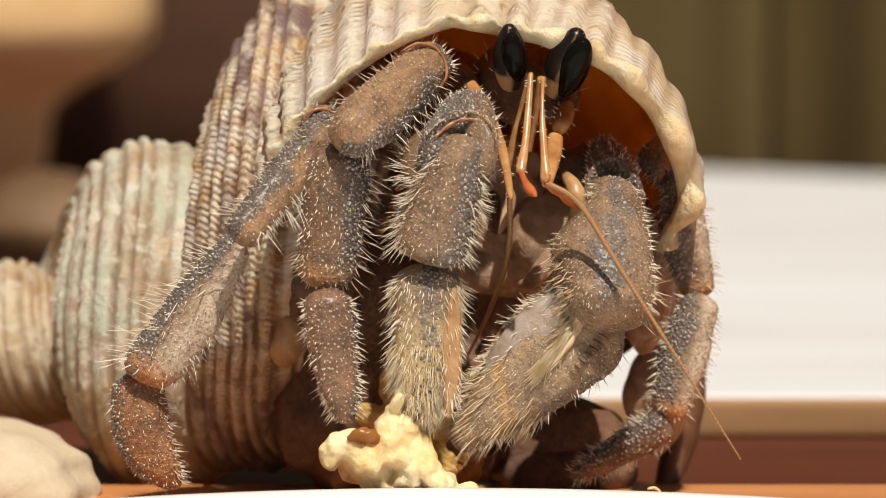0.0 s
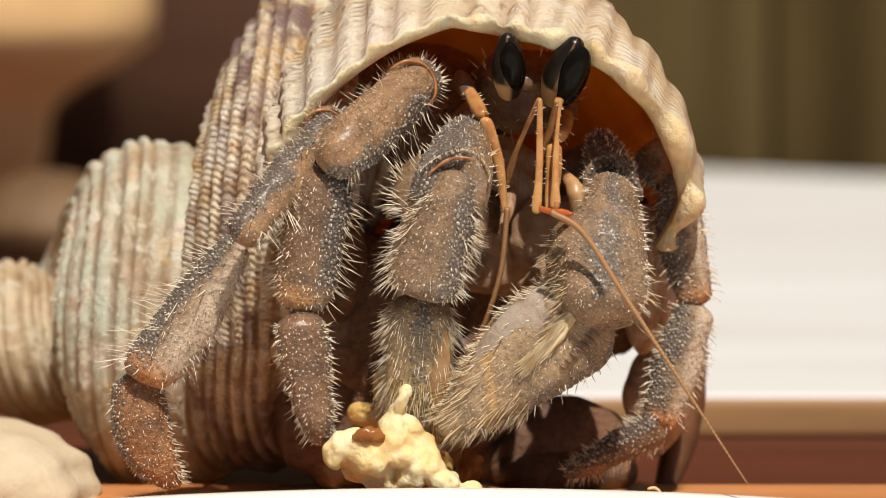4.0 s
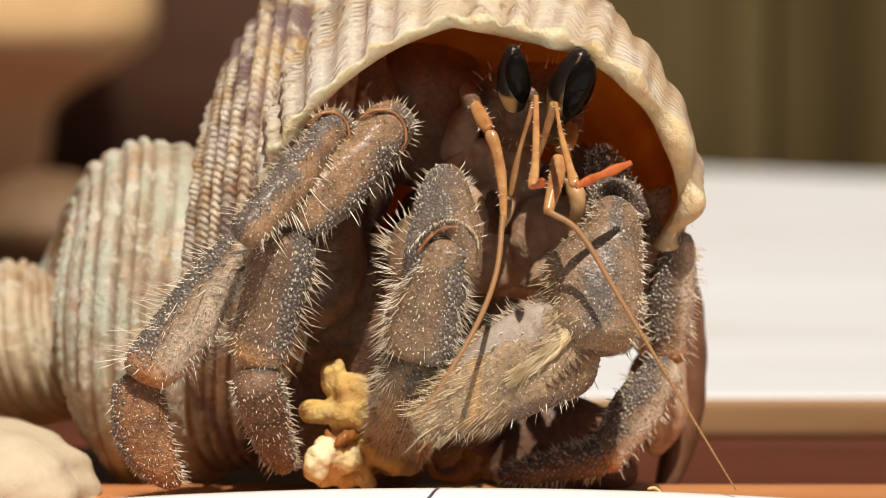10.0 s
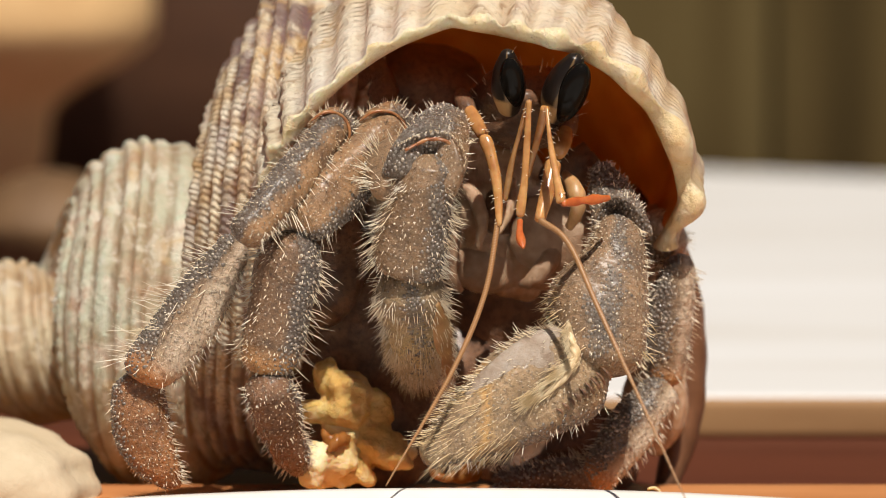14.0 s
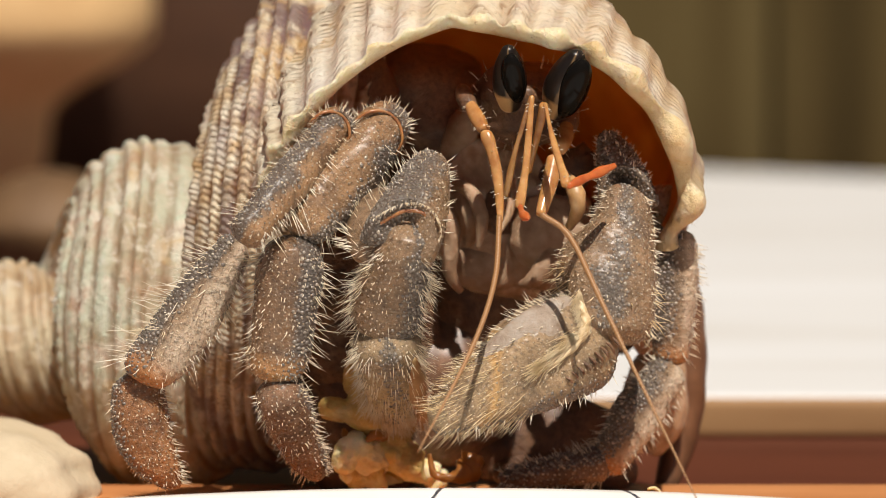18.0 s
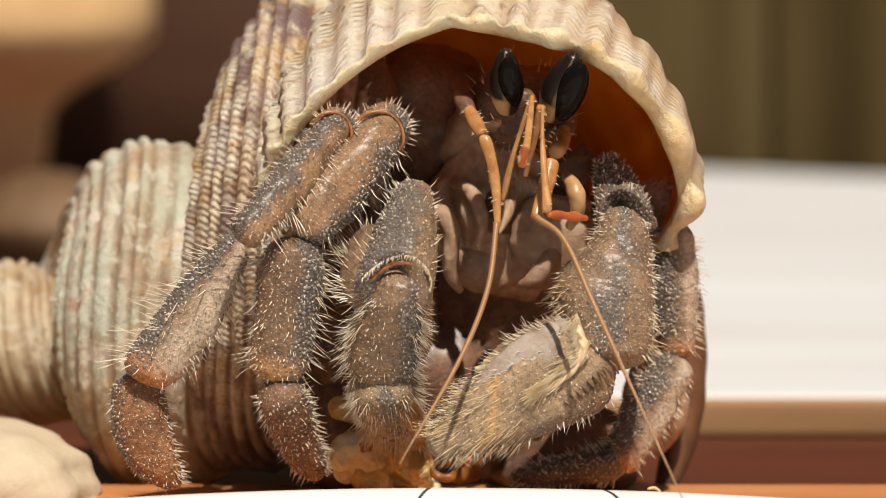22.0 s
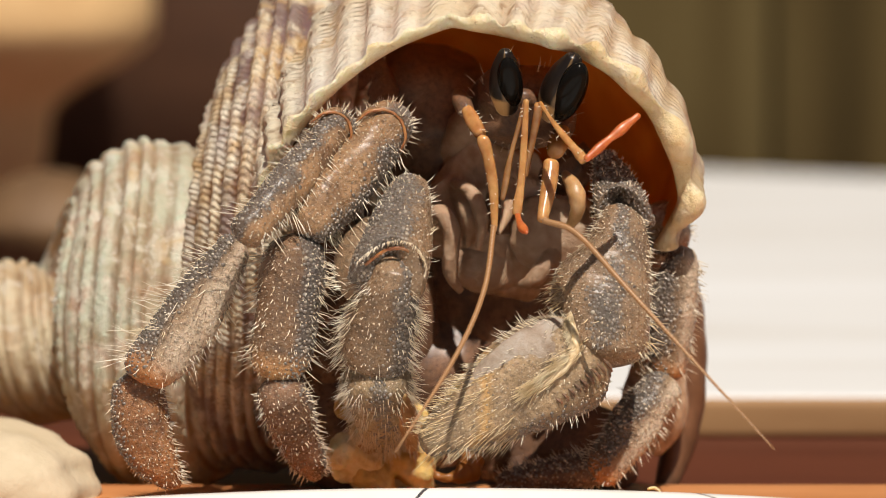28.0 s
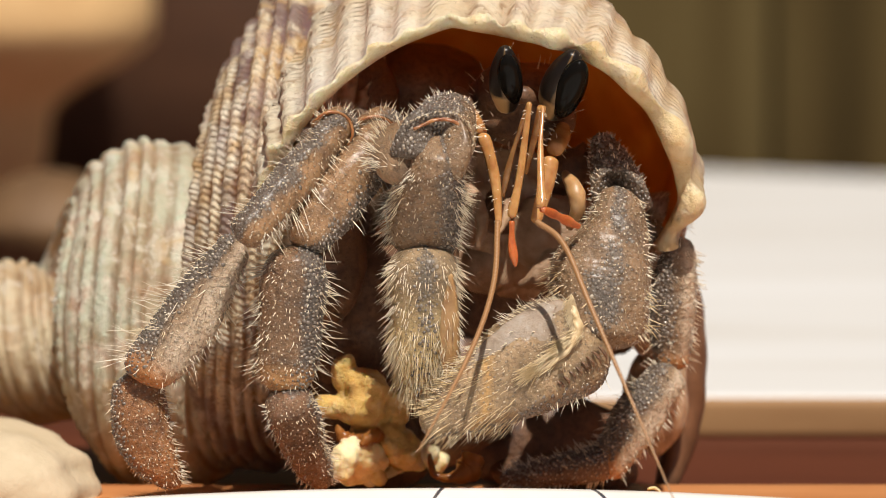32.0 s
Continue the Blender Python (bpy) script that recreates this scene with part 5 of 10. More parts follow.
FOLDS.noise_scale, FOLDS.noise_depth = 0.0016, 3


def flake(lobes, mat, seed, label):
    """A burst popcorn flake: uneven lobes fused into one crumpled skin."""
    r = np.random.default_rng(seed)
    vs, fs, n = [], [], 0
    for cx, cy, cz, sx, sy, sz in lobes:
        me = lump_mesh("lobe", (sx, sy, sz), mat, seg=24, wob=0.42, freq=1.1, seed=int(r.integers(1, 999)))
        turn = pose(0, 0, 0, r.uniform(-30, 30), r.uniform(-30, 30), r.uniform(0, 180))
        vs += [tuple(turn @ q.co + mm(cx, cy, cz)) for q in me.vertices]
        fs += [tuple(k + n for k in p.vertices) for p in me.polygons]
        n = len(vs)
        bpy.data.meshes.remove(me)
    thing = tagged(mesh_part("popcorn", mesh_from("popcorn", vs, fs, mat)), label, "popcorn")
    fuse = thing.modifiers.new("fuse", "REMESH")
    fuse.mode, fuse.voxel_size, fuse.use_smooth_shade = "VOXEL", 0.00013, True
    soft_ = thing.modifiers.new("soft", "SMOOTH")
    soft_.factor, soft_.iterations = 0.5, 6
    fold = thing.modifiers.new("fold", "DISPLACE")
    fold.texture, fold.strength, fold.mid_level, fold.texture_coords = FOLDS, 0.0008, 0.5, "LOCAL"
    return thing


food = flake([(-1.6, 0, 2.5, 1.25, 1.0, 0.95), (-0.3, 0, 2.1, 1.3, 1.1, 1.2), (0.8, 0, 2.9, 0.9, 0.9, 1.3), (0.75, 0, 4.6, 0.42, 0.45, 1.3), (1.0, 0.1, 5.6, 0.36, 0.36, 0.6), (1.9, 0, 2.5, 0.9, 0.8, 0.9), (2.6, -0.2, 1.5, 1.3, 1.0, 1.1), (4.0, -0.3, 0.9, 1.3, 0.9, 0.9), (5.2, -0.4, 0.6, 1.0, 0.8, 0.7), (-2.3, -0.1, 2.0, 0.7, 0.7, 0.8), (0.3, 0.2, 0.9, 1.2, 0.8, 0.9), (1.6, 0.1, 3.6, 0.5, 0.5, 0.8)], POPCORN, 9, "creamy yellow burst popcorn flake being pulled apart on the dish")
mesh_part("hull", tube_mesh("hull", [(-1.5, -0.9, 2.9), (-0.9, -1.05, 3.25), (-0.2, -1.0, 3.2), (0.3, -0.8, 2.9)], [0.15, 0.36, 0.4, 0.12], HULL, cols=14, per=8, wob=0.15), food, "dark orange kernel skin")
food.matrix_basis = Matrix.Translation(mm(-4.48, -0.50, 0.40))
food2 = flake([(0.3, 0, 4.8, 1.4, 1.0, 1.4), (-0.6, 0, 6.5, 0.6, 0.6, 1.4), (-1.6, -0.2, 4.6, 0.9, 0.5, 0.6), (1.6, 0.3, 4.4, 1.1, 1.0, 1.3), (1.0, 0.2, 2.6, 1.5, 1.1, 1.5), (2.4, 0.4, 1.9, 1.2, 1.0, 1.2), (0.5, 0, 1.1, 1.2, 1.0, 1.1)], AMBER, 12, "amber yellow popcorn piece lying in the shade behind the claws")
mesh_part("hull", tube_mesh("hull", [(-1.2, -0.6, 3.6), (-0.9, -0.95, 3.0), (-0.2, -1.1, 2.8), (0.4, -0.9, 3.1)], [0.1, 0.34, 0.36, 0.1], HULL, cols=14, per=8, wob=0.2), food2, "dark brown kernel skin")
food2.matrix_basis = Matrix.Translation(mm(-4.99, -2.20, 0.63))
curl = mesh_part("popcorn_hull", tube_mesh("popcorn_hull", [(-1.3, 0, 1.9), (-1.0, -0.3, 0.8), (0.0, -0.4, 0.6), (0.9, 0, 1.0), (1.2, 0.2, 1.9)], [0.12, 0.22, 0.3, 0.75, 0.6], HULL, wob=0.15))
curl.matrix_basis = Matrix.Translation(mm(0.52, 0.00, 0.31))
tagged(curl, "thin curled orange popcorn hull", "popcorn hull")

crumb = mesh_part("crumb", tube_mesh("crumb", [(-0.45, 0, 0.25), (-0.1, 0, 0.32), (0.2, 0, 0.15), (0.3, 0, -0.1)], [0.08, 0.1, 0.09, 0.05], POPCORN, cols=10, per=6))
crumb.matrix_basis = Matrix.Translation(mm(11.92, -4.00, 0.62))
tagged(crumb, "tiny yellow popcorn fibre on the rim of the dish", "crumb")


# ---- what moves ----


def joint(ax, ay, az, bx, by, bz):
    return along(mm(ax, ay, az), mm(bx, by, bz))


def spot(x, y, z, rx=0, ry=0, rz=0):
    return pose(x * 0.001, y * 0.001, z * 0.001, rx, ry, rz)


def motions():
    walk(l1_merus, [
        (0, joint(-6.24, -3.00, 21.76, -11.27, -8.80, 15.51)), (3, joint(-6.24, -3.00, 21.73, -11.27, -8.84, 15.51)),
        (3.5, joint(-6.18, -3.00, 21.73, -11.27, -8.77, 15.51)), (5.5, joint(-5.96, -3.00, 21.51, -11.01, -9.07, 15.54)),
        (7, joint(-5.89, -3.00, 21.57, -11.02, -8.93, 15.52)), (9, joint(-5.83, -3.00, 21.54, -11.02, -8.90, 15.52)),
        (13, joint(-5.74, -3.00, 21.57, -11.03, -8.76, 15.51)), (17, joint(-5.76, -3.00, 21.60, -11.03, -8.75, 15.50)),
        (23, joint(-5.61, -3.00, 21.57, -11.04, -8.62, 15.49)), (28, joint(-5.64, -3.00, 21.57, -11.03, -8.66, 15.50)),
        (32, joint(-5.55, -3.00, 21.60, -11.04, -8.51, 15.48)),])
    walk(l2_merus, [
        (0, joint(-0.54, -2.00, 24.96, -5.59, -8.40, 20.68)), (2, joint(-0.54, -2.00, 24.96, -5.59, -8.40, 20.68)),
        (2.5, joint(-0.54, -2.00, 24.92, -5.59, -8.42, 20.68)), (3, joint(-0.60, -2.00, 24.86, -5.65, -8.40, 20.59)),
        (3.5, joint(-0.82, -2.00, 24.48, -6.05, -8.18, 20.11)), (5.5, joint(-1.74, -2.00, 23.28, -7.09, -6.90, 17.62)),
        (6, joint(-1.93, -2.00, 23.09, -7.38, -6.78, 17.42)), (6.5, joint(-1.99, -2.00, 22.99, -7.44, -6.74, 17.30)),
        (7, joint(-2.09, -2.00, 22.64, -7.74, -6.39, 16.86)), (7.5, joint(-1.93, -2.00, 22.64, -7.61, -6.43, 16.92)),
        (8, joint(-1.93, -2.00, 22.61, -7.55, -6.33, 16.76)), (8.5, joint(-2.03, -2.00, 22.52, -7.61, -6.39, 16.67)),
        (9, joint(-2.18, -2.00, 22.26, -7.80, -6.29, 16.38)), (9.5, joint(-2.50, -2.00, 21.92, -8.19, -6.04, 15.92)),
        (10, joint(-2.50, -2.00, 21.69, -8.35, -5.94, 15.78)), (10.5, joint(-2.22, -2.00, 21.92, -8.00, -6.15, 16.08)),
        (11, joint(-2.28, -2.00, 21.92, -7.93, -6.36, 16.11)), (11.5, joint(-2.28, -2.00, 21.88, -8.00, -6.15, 15.99)),
        (12, joint(-2.38, -2.00, 21.73, -8.09, -6.10, 15.80)), (12.5, joint(-2.47, -2.00, 21.73, -8.09, -6.09, 15.70)),
        (13, joint(-2.41, -2.00, 21.79, -8.03, -6.15, 15.80)), (13.5, joint(-2.38, -2.00, 21.79, -7.93, -6.30, 15.85)),
        (14, joint(-2.50, -2.00, 21.63, -8.09, -6.15, 15.62)), (14.5, joint(-2.50, -2.00, 21.63, -8.09, -6.15, 15.62)),
        (16.5, joint(-2.66, -2.00, 21.73, -8.09, -6.24, 15.62)), (17, joint(-2.72, -2.00, 21.69, -8.09, -6.11, 15.45)),
        (17.5, joint(-2.82, -2.00, 21.69, -8.19, -5.99, 15.38)), (18, joint(-2.82, -2.00, 21.69, -8.13, -6.09, 15.39)),
        (18.5, joint(-2.85, -2.00, 21.69, -8.13, -6.08, 15.36)), (19, joint(-2.85, -2.00, 21.63, -8.13, -6.02, 15.26)),
        (19.5, joint(-2.72, -2.00, 21.92, -8.11, -5.78, 15.48)), (20, joint(-2.85, -2.00, 21.69, -8.26, -5.87, 15.34)),
        (20.5, joint(-2.82, -2.00, 21.69, -8.19, -5.99, 15.38)), (21, joint(-2.82, -2.00, 21.69, -8.13, -6.09, 15.39)),
        (21.5, joint(-2.76, -2.00, 21.63, -8.13, -6.05, 15.36)), (22, joint(-2.76, -2.00, 21.63, -8.03, -6.20, 15.37)),
        (22.5, joint(-2.76, -2.00, 21.60, -8.04, -5.95, 15.19)), (24, joint(-2.76, -2.00, 21.60, -8.04, -5.95, 15.19)),
        (24.5, joint(-2.76, -2.00, 21.60, -8.04, -6.02, 15.23)), (25, joint(-2.76, -2.00, 21.60, -8.03, -6.08, 15.26)),
        (25.5, joint(-2.82, -2.00, 21.60, -8.00, -6.05, 15.17)), (27.5, joint(-2.72, -2.00, 21.73, -7.93, -6.29, 15.47)),
        (28, joint(-2.66, -2.00, 21.73, -7.94, -6.20, 15.46)), (29, joint(-2.66, -2.00, 21.73, -7.94, -6.20, 15.46)),
        (29.5, joint(-2.57, -2.00, 21.73, -7.84, -6.31, 15.54)), (30, joint(-2.57, -2.00, 21.79, -7.84, -6.19, 15.53)),
        (30.5, joint(-2.57, -2.00, 21.80, -7.84, -6.19, 15.54)), (31, joint(-2.57, -2.00, 21.82, -7.84, -6.19, 15.56)),
        (31.5, joint(-2.95, -2.00, 21.34, -8.01, -6.00, 14.79)), (32, joint(-3.01, -2.00, 21.41, -8.04, -5.98, 14.82)),])
    walk(l2_prop, [
        (0, joint(-5.65, -6.00, 20.50, -6.67, -4.30, 12.24)), (2.5, joint(-5.65, -6.00, 20.50, -6.67, -4.30, 12.24)),
        (3, joint(-5.72, -6.00, 20.41, -6.77, -4.32, 12.14)), (3.5, joint(-6.12, -6.00, 19.94, -7.54, -4.74, 11.66)),
        (5.5, joint(-7.13, -6.00, 17.54, -8.92, -4.91, 9.30)), (6, joint(-7.41, -6.00, 17.35, -9.43, -4.77, 9.19)),
        (6.5, joint(-7.47, -6.00, 17.23, -9.43, -4.83, 9.04)), (7, joint(-7.75, -6.00, 16.82, -9.94, -4.83, 8.69)),
        (7.5, joint(-7.63, -6.00, 16.88, -9.99, -4.90, 8.79)), (8, joint(-7.56, -6.00, 16.73, -9.56, -4.78, 8.56)),
        (8.5, joint(-7.63, -6.00, 16.63, -9.63, -4.78, 8.46)), (9, joint(-7.82, -6.00, 16.35, -9.84, -4.94, 8.16)),
        (9.5, joint(-8.19, -6.00, 15.91, -10.29, -4.80, 7.76)), (10, joint(-8.35, -6.00, 15.79, -10.67, -4.69, 7.72)),
        (10.5, joint(-8.00, -6.00, 16.07, -10.44, -4.79, 8.02)), (11, joint(-7.94, -6.00, 16.07, -10.15, -5.13, 7.91)),
        (11.5, joint(-8.00, -6.00, 15.98, -10.10, -4.79, 7.83)), (12, joint(-8.10, -6.00, 15.79, -10.16, -4.78, 7.63)),
        (12.5, joint(-8.10, -6.00, 15.69, -10.06, -4.92, 7.50)), (13, joint(-8.04, -6.00, 15.79, -10.06, -4.97, 7.60)),
        (13.5, joint(-7.94, -6.00, 15.82, -10.00, -4.88, 7.65)), (14, joint(-8.10, -6.00, 15.60, -10.00, -4.87, 7.39)),
        (14.5, joint(-8.10, -6.00, 15.60, -10.05, -5.16, 7.37)), (16.5, joint(-8.10, -6.00, 15.60, -9.75, -5.02, 7.32)),
        (17, joint(-8.10, -6.00, 15.44, -9.53, -4.99, 7.13)), (17.5, joint(-8.19, -6.00, 15.38, -9.47, -4.90, 7.05)),
        (18, joint(-8.13, -6.00, 15.38, -9.46, -5.06, 7.04)), (18.5, joint(-8.13, -6.00, 15.35, -9.44, -4.92, 7.02)),
        (19, joint(-8.13, -6.00, 15.26, -9.35, -4.88, 6.92)), (19.5, joint(-8.10, -6.00, 15.51, -9.43, -5.05, 7.17)),
        (20, joint(-8.26, -6.00, 15.35, -9.54, -4.80, 7.03)), (20.5, joint(-8.19, -6.00, 15.38, -9.53, -4.94, 7.05)),
        (21, joint(-8.13, -6.00, 15.38, -9.53, -4.98, 7.06)), (21.5, joint(-8.13, -6.00, 15.35, -9.47, -4.83, 7.04)),
        (22, joint(-8.04, -6.00, 15.35, -9.37, -4.94, 7.02)), (22.5, joint(-8.04, -6.00, 15.19, -9.28, -4.90, 6.86)),
        (23, joint(-8.04, -6.00, 15.19, -9.22, -4.86, 6.85)), (24, joint(-8.04, -6.00, 15.19, -9.22, -4.86, 6.85)),
        (24.5, joint(-8.04, -6.00, 15.22, -9.25, -4.99, 6.87)), (25, joint(-8.04, -6.00, 15.26, -9.27, -5.13, 6.89)),
        (25.5, joint(-8.01, -6.00, 15.16, -9.09, -5.05, 6.78)), (27.5, joint(-7.94, -6.00, 15.44, -9.33, -5.22, 7.09)),
        (28, joint(-7.94, -6.00, 15.44, -9.34, -4.97, 7.12)), (29, joint(-7.94, -6.00, 15.44, -9.34, -4.97, 7.12)),
        (29.5, joint(-7.85, -6.00, 15.51, -9.30, -5.19, 7.17)), (30, joint(-7.85, -6.00, 15.51, -9.27, -5.11, 7.17)),
        (30.5, joint(-7.85, -6.00, 15.52, -9.27, -5.05, 7.20)), (31, joint(-7.85, -6.00, 15.54, -9.28, -4.99, 7.22)),
        (31.5, joint(-8.01, -6.00, 14.79, -8.84, -4.96, 6.39)), (32, joint(-8.04, -6.00, 14.82, -8.91, -4.75, 6.46)),])
    walk(l2_dact, [
        (0, joint(-6.61, -6.00, 12.43, -5.29, -7.11, 5.03)), (2.5, joint(-6.61, -6.00, 12.43, -5.29, -7.11, 5.03)),
        (3, joint(-6.71, -6.00, 12.34, -5.37, -7.11, 4.94)), (3.5, joint(-7.49, -6.00, 11.81, -6.06, -6.70, 4.37)),
        (5.5, joint(-8.87, -6.00, 9.45, -8.08, -3.11, 2.46)), (6, joint(-9.38, -6.00, 9.35, -8.24, -3.20, 2.38)),
        (6.5, joint(-9.38, -6.00, 9.19, -8.28, -2.99, 2.30)), (7, joint(-9.88, -6.00, 8.85, -8.34, -2.64, 2.20)),
        (7.5, joint(-9.94, -6.00, 8.94, -8.37, -2.86, 2.20)), (8, joint(-9.50, -6.00, 8.72, -8.43, -2.44, 2.09)),
        (8.5, joint(-9.57, -6.00, 8.63, -8.39, -2.52, 1.97)), (9, joint(-9.79, -6.00, 8.31, -8.37, -2.32, 1.81)),
        (9.5, joint(-10.23, -6.00, 7.93, -8.65, -2.02, 1.65)), (10, joint(-10.60, -6.00, 7.90, -8.92, -2.16, 1.56)),
        (10.5, joint(-10.38, -6.00, 8.18, -8.66, -2.56, 1.63)), (11, joint(-10.10, -6.00, 8.03, -8.43, -2.32, 1.59)),
        (11.5, joint(-10.04, -6.00, 8.00, -8.30, -2.32, 1.58)), (12, joint(-10.10, -6.00, 7.81, -8.17, -2.15, 1.54)),
        (12.5, joint(-10.01, -6.00, 7.65, -8.04, -1.98, 1.50)), (13, joint(-10.01, -6.00, 7.74, -7.90, -2.17, 1.53)),
        (13.5, joint(-9.95, -6.00, 7.81, -8.01, -2.22, 1.50)), (14, joint(-9.95, -6.00, 7.55, -8.13, -1.90, 1.42)),
        (14.5, joint(-10.01, -6.00, 7.49, -8.00, -1.94, 1.39)), (16.5, joint(-9.70, -6.00, 7.46, -7.46, -2.19, 1.28)),
        (17, joint(-9.48, -6.00, 7.27, -7.33, -1.96, 1.20)), (17.5, joint(-9.42, -6.00, 7.21, -7.21, -1.94, 1.17)),
        (18, joint(-9.42, -6.00, 7.17, -7.09, -1.98, 1.16)), (18.5, joint(-9.39, -6.00, 7.17, -6.97, -2.06, 1.14)),
        (19, joint(-9.29, -6.00, 7.08, -6.85, -1.98, 1.11)), (19.5, joint(-9.39, -6.00, 7.30, -6.92, -2.25, 1.17)),
        (20, joint(-9.48, -6.00, 7.21, -7.01, -2.11, 1.16)), (20.5, joint(-9.48, -6.00, 7.21, -7.09, -2.05, 1.17)),
        (21, joint(-9.48, -6.00, 7.21, -7.17, -1.99, 1.17)), (21.5, joint(-9.42, -6.00, 7.21, -7.15, -1.97, 1.17)),
        (22, joint(-9.32, -6.00, 7.17, -7.14, -1.90, 1.16)), (22.5, joint(-9.23, -6.00, 7.02, -7.13, -1.68, 1.12)),
        (23, joint(-9.17, -6.00, 7.02, -7.12, -1.67, 1.12)), (24, joint(-9.17, -6.00, 7.02, -7.13, -1.66, 1.12)),
        (24.5, joint(-9.20, -6.00, 7.02, -7.14, -1.67, 1.12)), (25, joint(-9.23, -6.00, 7.02, -7.14, -1.68, 1.12)),
        (25.5, joint(-9.04, -6.00, 6.92, -7.16, -1.50, 1.09)), (27.5, joint(-9.29, -6.00, 7.21, -7.17, -1.91, 1.16)),
        (28, joint(-9.29, -6.00, 7.27, -7.17, -1.99, 1.17)), (28.5, joint(-9.29, -6.00, 7.27, -7.14, -2.02, 1.16)),
        (29, joint(-9.29, -6.00, 7.27, -7.11, -2.06, 1.14)), (29.5, joint(-9.26, -6.00, 7.28, -7.09, -2.11, 1.13)),
        (30, joint(-9.23, -6.00, 7.30, -7.06, -2.15, 1.12)), (30.5, joint(-9.23, -6.00, 7.33, -7.03, -2.23, 1.11)),
        (31, joint(-9.23, -6.00, 7.36, -7.00, -2.32, 1.10)), (31.5, joint(-8.79, -6.00, 6.54, -6.92, -1.44, 0.76)),
        (32, joint(-8.86, -6.00, 6.64, -6.79, -1.83, 0.63)),])
